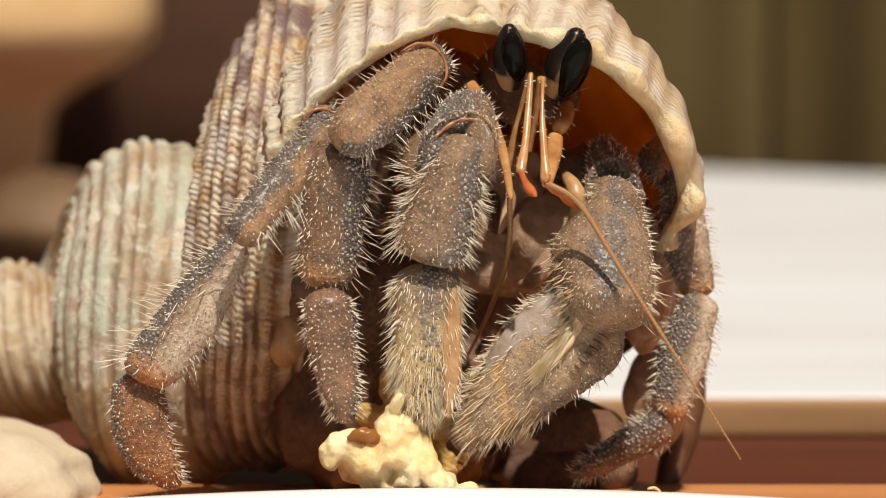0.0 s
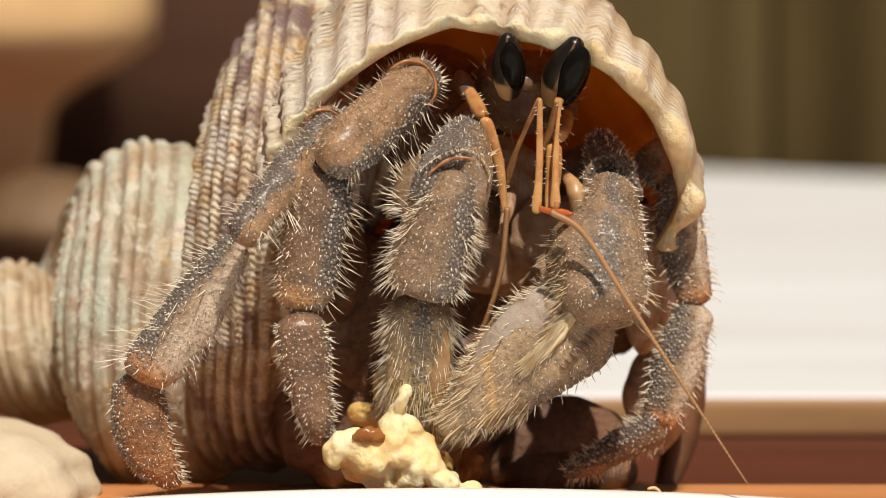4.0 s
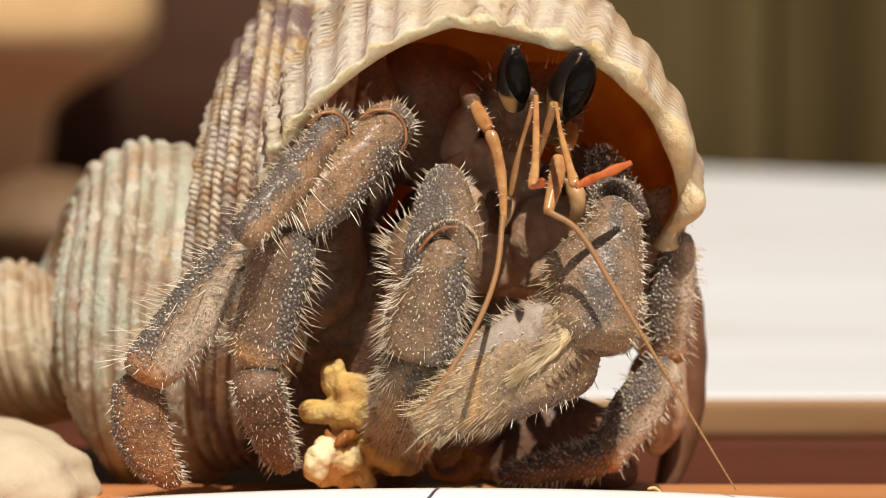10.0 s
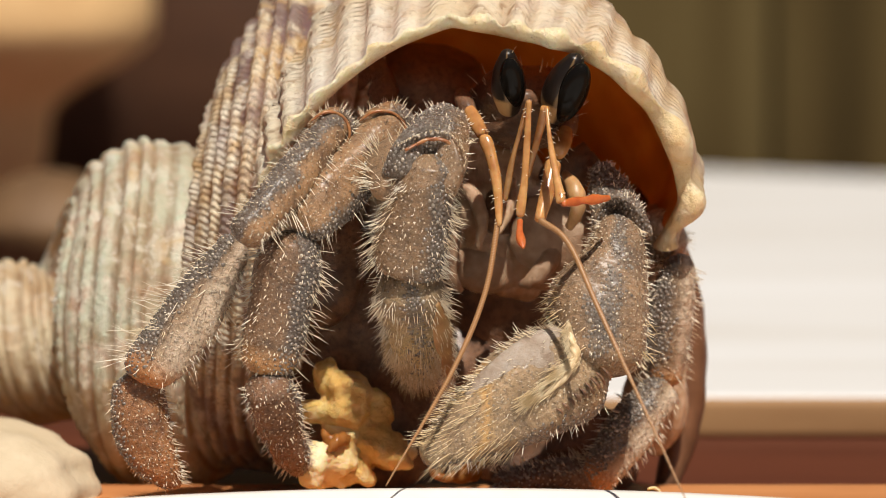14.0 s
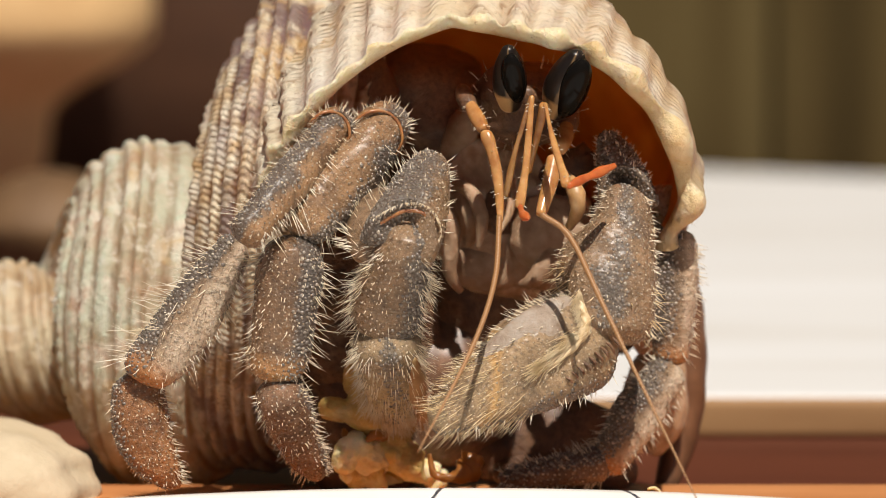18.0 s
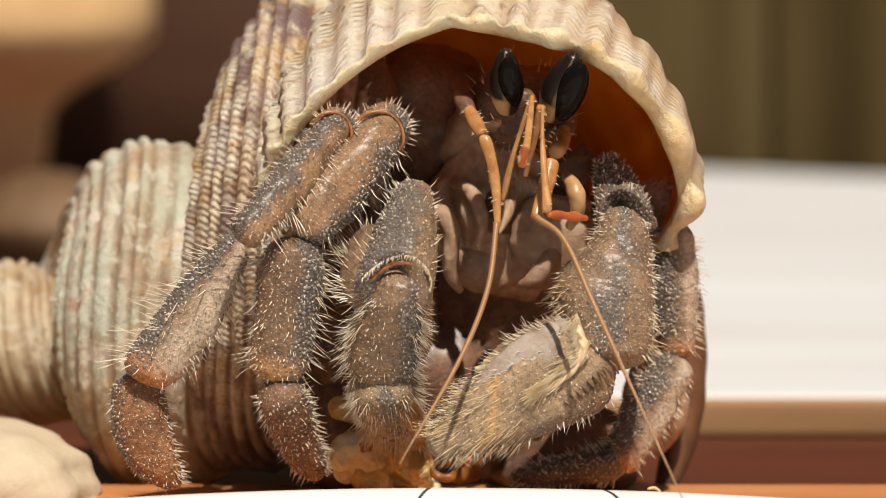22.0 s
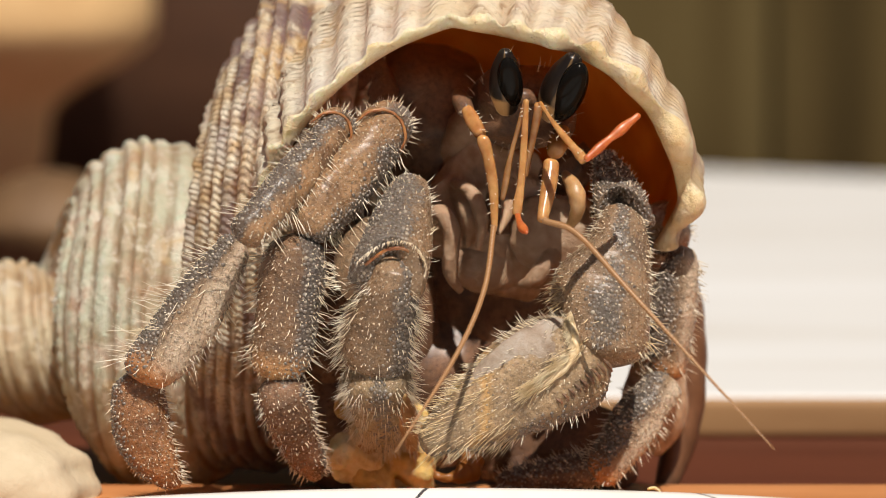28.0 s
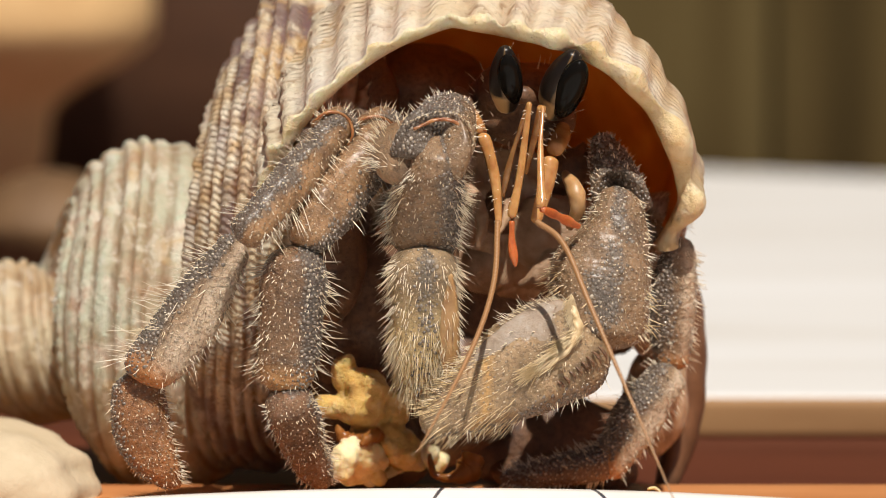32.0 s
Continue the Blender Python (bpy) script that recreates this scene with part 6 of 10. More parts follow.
    walk(c_carpus, [
        (0, joint(1.02, -7.00, 20.21, 1.21, -1.34, 22.48)), (1, joint(1.02, -7.00, 20.21, 1.21, -1.34, 22.48)),
        (2, joint(0.96, -7.00, 20.21, 1.21, -1.34, 22.48)), (2.5, joint(1.21, -7.00, 20.76, 1.30, -1.37, 23.11)),
        (3, joint(1.24, -7.00, 20.76, 1.40, -1.35, 23.05)), (3.5, joint(0.99, -7.00, 19.24, 1.33, -1.50, 21.85)),
        (5.5, joint(-0.09, -7.00, 17.35, 0.51, -1.77, 20.44)), (6, joint(-0.15, -7.00, 16.76, 0.51, -1.85, 19.97)),
        (6.5, joint(0.09, -7.00, 16.79, 0.67, -1.86, 20.03)), (7, joint(0.09, -7.00, 16.17, 0.51, -1.90, 19.49)),
        (7.5, joint(-0.15, -7.00, 16.26, 0.35, -1.87, 19.52)), (8, joint(-0.34, -7.00, 19.21, 0.51, -1.49, 21.69)),
        (8.5, joint(-0.03, -7.00, 20.64, 0.51, -1.23, 22.53)), (9, joint(-0.22, -7.00, 15.51, -0.29, -2.09, 19.13)),
        (9.5, joint(0.53, -7.00, 14.64, 0.19, -2.41, 18.65)), (10, joint(0.16, -7.00, 14.70, -0.13, -2.35, 18.64)),
        (10.5, joint(-0.90, -7.00, 15.30, -0.60, -2.14, 18.97)), (11, joint(-0.15, -7.00, 18.65, 0.19, -1.55, 21.38)),
        (11.5, joint(-0.19, -7.00, 17.26, -0.29, -1.90, 20.61)), (12, joint(-1.46, -7.00, 15.11, -1.08, -2.17, 18.82)),
        (12.5, joint(-2.36, -7.00, 14.36, -1.61, -2.68, 18.60)), (13, joint(-2.08, -7.00, 14.27, -1.49, -2.66, 18.51)),
        (13.5, joint(-2.08, -7.00, 15.02, -1.46, -2.42, 19.00)), (14, joint(-0.77, -7.00, 19.28, 0.03, -1.50, 21.79)),
        (14.5, joint(-1.55, -7.00, 15.89, -1.24, -2.10, 19.51)), (16.5, joint(-3.16, -7.00, 14.58, -1.96, -2.73, 18.77)),
        (17, joint(-2.73, -7.00, 15.36, -1.55, -2.34, 19.12)), (17.5, joint(-0.80, -7.00, 19.74, 0.19, -1.36, 21.84)),
        (18, joint(-1.98, -7.00, 15.70, -0.82, -2.34, 19.47)), (18.5, joint(-2.54, -7.00, 15.02, -1.23, -2.35, 18.74)),
        (19, joint(-2.08, -7.00, 14.80, -1.08, -2.32, 18.57)), (19.5, joint(-1.64, -7.00, 17.13, -0.60, -1.93, 20.35)),
        (20, joint(-0.19, -7.00, 20.30, 0.35, -1.35, 22.54)), (20.5, joint(-1.61, -7.00, 15.26, -0.85, -2.74, 19.56)),
        (21, joint(-0.37, -7.00, 13.58, -0.38, -3.17, 18.33)), (21.5, joint(-1.55, -7.00, 13.49, -1.07, -3.20, 18.24)),
        (22, joint(-2.42, -7.00, 13.21, -1.80, -3.41, 18.10)), (22.5, joint(-2.23, -7.00, 13.17, -1.70, -3.30, 17.99)),
        (23, joint(-1.89, -7.00, 13.46, -1.39, -3.16, 18.17)), (23.5, joint(-1.83, -7.00, 13.55, -1.36, -3.03, 18.16)),
        (24, joint(-1.83, -7.00, 13.58, -1.33, -3.00, 18.16)), (24.5, joint(-1.71, -7.00, 13.74, -1.56, -2.74, 18.10)),
        (25, joint(-2.61, -7.00, 13.49, -1.80, -3.09, 18.10)), (25.5, joint(-2.45, -7.00, 13.46, -1.70, -3.12, 18.10)),
        (27.5, joint(-2.73, -7.00, 13.77, -1.96, -2.89, 18.21)), (28, joint(-2.73, -7.00, 13.83, -1.96, -2.93, 18.31)),
        (28.5, joint(-2.73, -7.00, 13.83, -1.99, -2.92, 18.31)), (29, joint(-2.79, -7.00, 13.99, -2.02, -2.75, 18.29)),
        (29.5, joint(-2.64, -7.00, 14.20, -1.99, -2.61, 18.39)), (30, joint(-2.70, -7.00, 14.36, -1.96, -2.58, 18.50)),
        (30.5, joint(-2.64, -7.00, 14.27, -1.96, -2.90, 18.73)), (31, joint(-2.79, -7.00, 14.92, -1.96, -2.45, 18.90)),
        (31.5, joint(-1.80, -7.00, 16.70, -1.08, -2.14, 20.31)), (32, joint(-0.37, -7.00, 20.27, 0.35, -1.30, 22.31)),])
    walk(c_palm, [
        (0, joint(1.02, -7.00, 20.21, -0.68, -6.99, 13.83)), (1, joint(1.02, -7.00, 20.21, -0.68, -6.99, 13.83)),
        (2, joint(0.96, -7.00, 20.21, -0.68, -6.86, 13.81)), (2.5, joint(1.21, -7.00, 20.76, -0.37, -6.72, 14.36)),
        (3, joint(1.24, -7.00, 20.76, -0.37, -6.12, 14.42)), (3.5, joint(0.99, -7.00, 19.24, -0.81, -7.00, 12.89)),
        (5.5, joint(-0.09, -7.00, 17.35, -1.31, -6.18, 10.92)), (6, joint(-0.15, -7.00, 16.76, -1.60, -5.71, 10.45)),
        (6.5, joint(0.09, -7.00, 16.79, -1.22, -5.72, 10.45)), (7, joint(0.09, -7.00, 16.17, -1.53, -6.48, 9.79)),
        (7.5, joint(-0.15, -7.00, 16.26, -1.78, -5.98, 9.95)), (8, joint(-0.34, -7.00, 19.21, -1.94, -5.37, 13.02)),
        (8.5, joint(-0.03, -7.00, 20.64, -1.54, -4.95, 14.55)), (9, joint(-0.22, -7.00, 15.51, -1.69, -5.69, 9.22)),
        (9.5, joint(0.53, -7.00, 14.64, -0.91, -5.70, 8.33)), (10, joint(0.16, -7.00, 14.70, -1.28, -5.89, 8.36)),
        (10.5, joint(-0.90, -7.00, 15.30, -2.47, -5.87, 8.99)), (11, joint(-0.15, -7.00, 18.65, -1.84, -6.17, 12.33)),
        (11.5, joint(-0.19, -7.00, 17.26, -1.53, -5.63, 10.94)), (12, joint(-1.46, -7.00, 15.11, -2.72, -5.86, 8.73)),
        (12.5, joint(-2.36, -7.00, 14.36, -3.64, -5.53, 8.06)), (13, joint(-2.08, -7.00, 14.27, -3.26, -5.56, 7.93)),
        (13.5, joint(-2.08, -7.00, 15.02, -3.26, -5.71, 8.65)), (14, joint(-0.77, -7.00, 19.28, -1.85, -5.40, 12.96)),
        (14.5, joint(-1.55, -7.00, 15.89, -2.94, -5.81, 9.55)), (16.5, joint(-3.16, -7.00, 14.58, -4.14, -5.30, 8.28)),
        (17, joint(-2.73, -7.00, 15.36, -3.89, -5.35, 9.08)), (17.5, joint(-0.80, -7.00, 19.74, -2.15, -5.83, 13.39)),
        (18, joint(-1.98, -7.00, 15.70, -3.12, -4.40, 9.74)), (18.5, joint(-2.54, -7.00, 15.02, -3.65, -4.41, 9.05)),
        (19, joint(-2.08, -7.00, 14.80, -2.96, -4.52, 8.74)), (19.5, joint(-1.64, -7.00, 17.13, -2.74, -4.39, 11.17)),
        (20, joint(-0.19, -7.00, 20.30, -0.85, -4.01, 14.45)), (20.5, joint(-1.61, -7.00, 15.26, -2.58, -4.53, 9.22)),
        (21, joint(-0.37, -7.00, 13.58, -1.45, -4.56, 7.54)), (21.5, joint(-1.55, -7.00, 13.49, -2.49, -4.64, 7.39)),
        (22, joint(-2.42, -7.00, 13.21, -3.34, -4.42, 7.20)), (22.5, joint(-2.23, -7.00, 13.17, -3.09, -4.51, 7.12)),
        (23, joint(-1.89, -7.00, 13.46, -2.74, -4.56, 7.38)), (23.5, joint(-1.83, -7.00, 13.55, -2.74, -4.66, 7.44)),
        (24, joint(-1.83, -7.00, 13.58, -2.74, -4.63, 7.49)), (24.5, joint(-1.71, -7.00, 13.74, -2.65, -4.63, 7.65)),
        (25, joint(-2.61, -7.00, 13.49, -3.66, -4.39, 7.52)), (25.5, joint(-2.45, -7.00, 13.46, -3.43, -4.60, 7.39)),
        (27.5, joint(-2.73, -7.00, 13.77, -3.65, -4.69, 7.65)), (28, joint(-2.73, -7.00, 13.83, -3.65, -4.69, 7.72)),
        (28.5, joint(-2.73, -7.00, 13.83, -3.70, -4.55, 7.78)), (29, joint(-2.79, -7.00, 13.99, -3.75, -4.69, 7.88)),
        (29.5, joint(-2.64, -7.00, 14.20, -3.66, -4.83, 8.06)), (30, joint(-2.70, -7.00, 14.36, -3.59, -4.78, 8.21)),
        (30.5, joint(-2.64, -7.00, 14.27, -3.65, -4.09, 8.43)), (31, joint(-2.79, -7.00, 14.92, -3.68, -4.64, 8.82)),
        (31.5, joint(-1.80, -7.00, 16.70, -2.58, -4.49, 10.64)), (32, joint(-0.37, -7.00, 20.27, -0.91, -3.94, 14.45)),])
    walk(c_fing, [
        (0, joint(-0.69, -6.00, 13.97, -1.31, -6.94, 5.04)), (2, joint(-0.69, -6.00, 13.97, -1.31, -6.94, 5.04)),
        (2.5, joint(-0.37, -6.00, 14.54, -1.35, -7.37, 5.69)), (3, joint(-0.37, -6.00, 14.66, -1.45, -7.37, 5.83)),
        (3.5, joint(-0.81, -6.00, 13.03, -1.86, -5.15, 4.13)), (5.5, joint(-1.31, -6.00, 11.15, -2.69, -1.84, 3.29)),
        (6, joint(-1.59, -6.00, 10.74, -2.85, -1.47, 3.06)), (6.5, joint(-1.22, -6.00, 10.74, -2.77, -1.54, 3.08)),
        (7, joint(-1.53, -6.00, 9.98, -2.71, -0.55, 2.92)), (7.5, joint(-1.78, -6.00, 10.20, -3.02, -0.80, 2.96)),
        (8, joint(-1.93, -6.00, 13.34, -2.31, -0.76, 6.04)), (8.5, joint(-1.53, -6.00, 14.91, -1.73, -0.69, 7.65)),
        (9, joint(-1.69, -6.00, 9.51, -2.97, -0.41, 2.57)), (9.5, joint(-0.91, -6.00, 8.63, -2.93, 0.17, 2.39)),
        (10, joint(-1.28, -6.00, 8.63, -2.88, 0.21, 2.31)), (10.5, joint(-2.47, -6.00, 9.26, -3.04, 0.24, 2.79)),
        (11, joint(-1.84, -6.00, 12.56, -2.13, 0.07, 5.92)), (11.5, joint(-1.53, -6.00, 11.24, -2.06, -0.09, 4.48)),
        (12, joint(-2.72, -6.00, 9.00, -2.72, 0.19, 2.47)), (12.5, joint(-3.63, -6.00, 8.37, -2.85, 0.72, 2.44)),
        (13, joint(-3.25, -6.00, 8.25, -2.98, 0.89, 2.46)), (13.5, joint(-3.25, -6.00, 8.94, -3.04, 0.66, 2.89)),
        (14, joint(-1.84, -6.00, 13.28, -1.26, -0.08, 6.53)), (14.5, joint(-2.94, -6.00, 9.82, -2.56, 0.47, 3.57)),
        (16.5, joint(-4.13, -6.00, 8.63, -3.86, 0.65, 2.56)), (17, joint(-3.87, -6.00, 9.41, -3.85, 0.41, 3.09)),
        (17.5, joint(-2.15, -6.00, 13.66, -2.06, -0.74, 6.36)), (18, joint(-3.09, -6.00, 10.20, -2.71, 0.28, 3.77)),
        (18.5, joint(-3.62, -6.00, 9.51, -3.04, 0.44, 3.25)), (19, joint(-2.94, -6.00, 9.19, -2.89, 0.92, 3.44)),
        (19.5, joint(-2.72, -6.00, 11.62, -2.55, 0.04, 4.95)), (20, joint(-0.84, -6.00, 14.91, -1.19, -1.09, 7.38)),
        (20.5, joint(-2.56, -6.00, 9.67, -2.55, 0.33, 3.27)), (21, joint(-1.44, -6.00, 8.00, -2.56, 1.04, 2.50)),
        (21.5, joint(-2.47, -6.00, 7.84, -2.65, 1.15, 2.37)), (22, joint(-3.32, -6.00, 7.68, -2.73, 1.16, 2.25)),
        (22.5, joint(-3.07, -6.00, 7.58, -2.86, 1.24, 2.24)), (23, joint(-2.72, -6.00, 7.84, -2.99, 1.06, 2.27)),
        (23.5, joint(-2.72, -6.00, 7.88, -3.00, 1.03, 2.27)), (24, joint(-2.72, -6.00, 7.93, -3.02, 1.00, 2.28)),
        (24.5, joint(-2.63, -6.00, 8.09, -3.03, 0.88, 2.30)), (25, joint(-3.63, -6.00, 8.00, -3.05, 0.93, 2.29)),
        (25.5, joint(-3.41, -6.00, 7.84, -3.08, 1.05, 2.25)), (27.5, joint(-3.63, -6.00, 8.09, -3.21, 0.80, 2.21)),
        (28, joint(-3.63, -6.00, 8.15, -3.31, 0.76, 2.22)), (28.5, joint(-3.67, -6.00, 8.23, -3.18, 0.75, 2.30)),
        (29, joint(-3.72, -6.00, 8.31, -3.05, 0.74, 2.38)), (29.5, joint(-3.64, -6.00, 8.47, -3.05, 0.62, 2.40)),
        (30, joint(-3.56, -6.00, 8.63, -3.04, 0.50, 2.42)), (30.5, joint(-3.61, -6.00, 8.94, -3.41, 0.49, 2.70)),
        (31, joint(-3.66, -6.00, 9.26, -3.79, 0.46, 2.99)), (31.5, joint(-2.56, -6.00, 11.08, -3.03, -0.42, 4.04)),
        (32, joint(-0.90, -6.00, 14.91, -1.33, -4.34, 6.08)),])
    walk(b_cap, [
        (0, joint(9.80, -0.98, 17.12, 9.05, 2.22, 20.14)), (2.5, joint(9.80, -0.98, 17.12, 9.05, 2.22, 20.14)),
        (3, joint(9.80, -0.98, 17.22, 9.05, 2.21, 20.24)), (3.5, joint(9.66, -0.98, 17.37, 8.93, 2.21, 20.41)),
        (5.5, joint(9.83, -0.98, 17.28, 8.56, 1.08, 21.04)), (6, joint(9.99, -0.98, 17.31, 8.72, 1.08, 21.07)),
        (6.5, joint(9.99, -0.98, 17.31, 8.72, 1.08, 21.07)), (7, joint(9.99, -0.98, 16.99, 8.72, 1.08, 20.74)),
        (7.5, joint(10.08, -0.98, 16.70, 8.81, 1.09, 20.46)), (8, joint(9.84, -0.98, 15.71, 8.57, 1.10, 19.45)),
        (8.5, joint(9.90, -0.98, 15.62, 8.63, 1.10, 19.35)), (9, joint(9.93, -0.98, 15.71, 8.66, 1.10, 19.45)),
        (9.5, joint(10.02, -0.98, 16.12, 8.75, 1.09, 19.87)), (10, joint(10.02, -0.98, 16.12, 8.75, 1.09, 19.87)),
        (10.5, joint(10.12, -0.98, 15.77, 8.85, 1.10, 19.51)), (11, joint(10.03, -0.98, 15.62, 8.76, 1.10, 19.35)),
        (12, joint(10.03, -0.98, 15.62, 8.76, 1.10, 19.35)), (12.5, joint(10.37, -0.98, 15.77, 9.11, 1.10, 19.51)),
        (13, joint(10.34, -0.98, 15.81, 9.07, 1.10, 19.54)), (13.5, joint(10.22, -0.98, 15.20, 8.95, 1.11, 18.94)),
        (14, joint(10.19, -0.98, 15.13, 8.92, 1.11, 18.87)), (14.5, joint(10.19, -0.98, 15.23, 8.92, 1.10, 18.97)),
        (16.5, joint(10.27, -0.98, 16.96, 9.00, 1.08, 20.71)), (17, joint(10.47, -0.98, 17.09, 9.20, 1.08, 20.84)),
        (17.5, joint(10.53, -0.98, 16.90, 9.27, 1.09, 20.65)), (18, joint(10.53, -0.98, 16.90, 9.27, 1.09, 20.65)),
        (18.5, joint(10.56, -0.98, 16.90, 9.30, 1.09, 20.65)), (19, joint(10.44, -0.98, 16.99, 9.17, 1.08, 20.74)),
        (19.5, joint(10.57, -0.98, 16.03, 9.30, 1.10, 19.78)), (20, joint(10.48, -0.98, 15.13, 9.21, 1.11, 18.87)),
        (20.5, joint(10.45, -0.98, 15.29, 9.18, 1.11, 19.04)), (21, joint(10.45, -0.98, 15.42, 9.18, 1.10, 19.16)),
        (21.5, joint(10.37, -0.98, 15.58, 9.12, 1.10, 19.32)), (22, joint(10.45, -0.98, 15.62, 9.18, 1.10, 19.35)),
        (22.5, joint(10.34, -0.98, 15.42, 9.07, 1.10, 19.16)), (23, joint(10.34, -0.98, 15.48, 9.07, 1.10, 19.23)),
        (23.5, joint(10.34, -0.98, 15.50, 9.07, 1.10, 19.24)), (24, joint(10.34, -0.98, 15.51, 9.07, 1.10, 19.26)),
        (24.5, joint(10.37, -0.98, 15.51, 9.12, 1.10, 19.26)), (25, joint(10.45, -0.98, 15.68, 9.18, 1.10, 19.42)),
        (25.5, joint(10.37, -0.98, 15.77, 9.11, 1.10, 19.51)), (27.5, joint(10.34, -0.98, 16.70, 9.07, 1.09, 20.46)),
        (28, joint(10.34, -0.98, 15.77, 9.07, 1.10, 19.51)), (28.5, joint(10.27, -0.98, 17.60, 9.00, 1.08, 21.35)),
        (29, joint(10.26, -0.98, 18.72, 8.99, 1.06, 22.49)), (29.5, joint(9.70, -0.98, 16.15, 8.44, 1.09, 19.90)),
        (30, joint(9.80, -0.98, 17.15, 8.53, 1.08, 20.90)), (30.5, joint(9.80, -0.98, 15.96, 8.53, 1.09, 19.71)),
        (31, joint(9.80, -0.98, 16.15, 8.53, 1.09, 19.90)), (31.5, joint(10.08, -0.98, 16.90, 8.81, 1.08, 20.65)),
        (32, joint(10.18, -0.98, 16.76, 8.91, 1.09, 20.52)),])
    walk(b_palm, [
        (0, joint(9.42, -2.00, 18.04, 8.64, -7.79, 10.49)), (2.5, joint(9.42, -2.00, 18.04, 8.64, -7.79, 10.49)),
        (3, joint(9.42, -2.00, 18.13, 8.60, -7.83, 10.62)), (3.5, joint(9.30, -2.00, 18.30, 8.23, -7.73, 10.73)),
        (5.5, joint(9.45, -2.00, 18.19, 8.22, -6.68, 9.97)), (6, joint(9.61, -2.00, 18.22, 8.03, -6.68, 10.07)),
        (6.5, joint(9.61, -2.00, 18.22, 8.12, -6.72, 10.07)), (7, joint(9.61, -2.00, 17.91, 7.69, -6.60, 9.78)),
        (7.5, joint(9.71, -2.00, 17.63, 7.95, -6.62, 9.46)), (8, joint(9.46, -2.00, 16.64, 7.47, -6.12, 8.27)),
        (8.5, joint(9.53, -2.00, 16.54, 7.54, -5.85, 8.03)), (9, joint(9.56, -2.00, 16.64, 7.59, -6.05, 8.23)),
        (9.5, joint(9.65, -2.00, 17.05, 7.52, -6.27, 8.78)), (10, joint(9.65, -2.00, 17.05, 7.61, -6.33, 8.79)),
        (10.5, joint(9.74, -2.00, 16.70, 7.92, -5.95, 8.21)), (11, joint(9.65, -2.00, 16.54, 7.82, -6.13, 8.13)),
        (11.5, joint(9.65, -2.00, 16.54, 7.88, -5.99, 8.05)), (12, joint(9.65, -2.00, 16.54, 7.93, -5.72, 7.92)),
        (12.5, joint(10.00, -2.00, 16.70, 8.27, -5.48, 7.98)), (13, joint(9.97, -2.00, 16.73, 8.18, -5.55, 8.06)),
        (13.5, joint(9.85, -2.00, 16.12, 8.10, -5.23, 7.31)), (14, joint(9.82, -2.00, 16.06, 8.10, -5.38, 7.31)),
        (14.5, joint(9.82, -2.00, 16.15, 8.11, -5.12, 7.30)), (16.5, joint(9.90, -2.00, 17.88, 8.08, -5.50, 9.19)),
        (17, joint(10.09, -2.00, 18.01, 8.53, -5.44, 9.24)), (17.5, joint(10.15, -2.00, 17.82, 8.63, -5.22, 8.97)),
        (18, joint(10.15, -2.00, 17.82, 8.63, -5.22, 8.97)), (18.5, joint(10.19, -2.00, 17.82, 8.54, -5.12, 8.95)),
        (19, joint(10.06, -2.00, 17.91, 8.38, -5.10, 9.04)), (19.5, joint(10.19, -2.00, 16.96, 8.67, -4.32, 7.83)),
        (20, joint(10.10, -2.00, 16.06, 8.38, -4.56, 7.03)), (20.5, joint(10.07, -2.00, 16.23, 8.32, -4.52, 7.18)),
        (21, joint(10.07, -2.00, 16.35, 8.30, -4.89, 7.42)), (21.5, joint(10.00, -2.00, 16.51, 8.39, -5.04, 7.61)),
        (22, joint(10.07, -2.00, 16.54, 8.50, -4.90, 7.59)), (22.5, joint(9.97, -2.00, 16.35, 8.22, -4.52, 7.31)),
        (23, joint(9.97, -2.00, 16.42, 8.25, -3.95, 7.23)), (23.5, joint(9.97, -2.00, 16.43, 8.28, -4.21, 7.30)),
        (24, joint(9.97, -2.00, 16.45, 8.32, -4.42, 7.36)), (24.5, joint(10.00, -2.00, 16.45, 8.39, -5.04, 7.55)),
        (25, joint(10.07, -2.00, 16.60, 8.50, -4.73, 7.60)), (25.5, joint(10.00, -2.00, 16.70, 8.46, -5.09, 7.80)),
        (27.5, joint(9.97, -2.00, 17.63, 8.38, -5.04, 8.71)), (28, joint(9.97, -2.00, 16.70, 8.30, -4.97, 7.79)),
        (28.5, joint(9.90, -2.00, 18.52, 8.44, -5.25, 9.66)), (29, joint(9.90, -2.00, 19.63, 8.69, -5.72, 10.92)),
        (29.5, joint(9.33, -2.00, 17.08, 7.39, -4.84, 8.19)), (30, joint(9.42, -2.00, 18.07, 7.80, -5.51, 9.35)),
        (30.5, joint(9.43, -2.00, 16.90, 7.34, -4.65, 7.96)), (31, joint(9.43, -2.00, 17.08, 7.38, -5.19, 8.33)),
        (31.5, joint(9.71, -2.00, 17.82, 8.10, -5.00, 8.91)), (32, joint(9.81, -2.00, 17.69, 8.30, -4.77, 8.68)),])
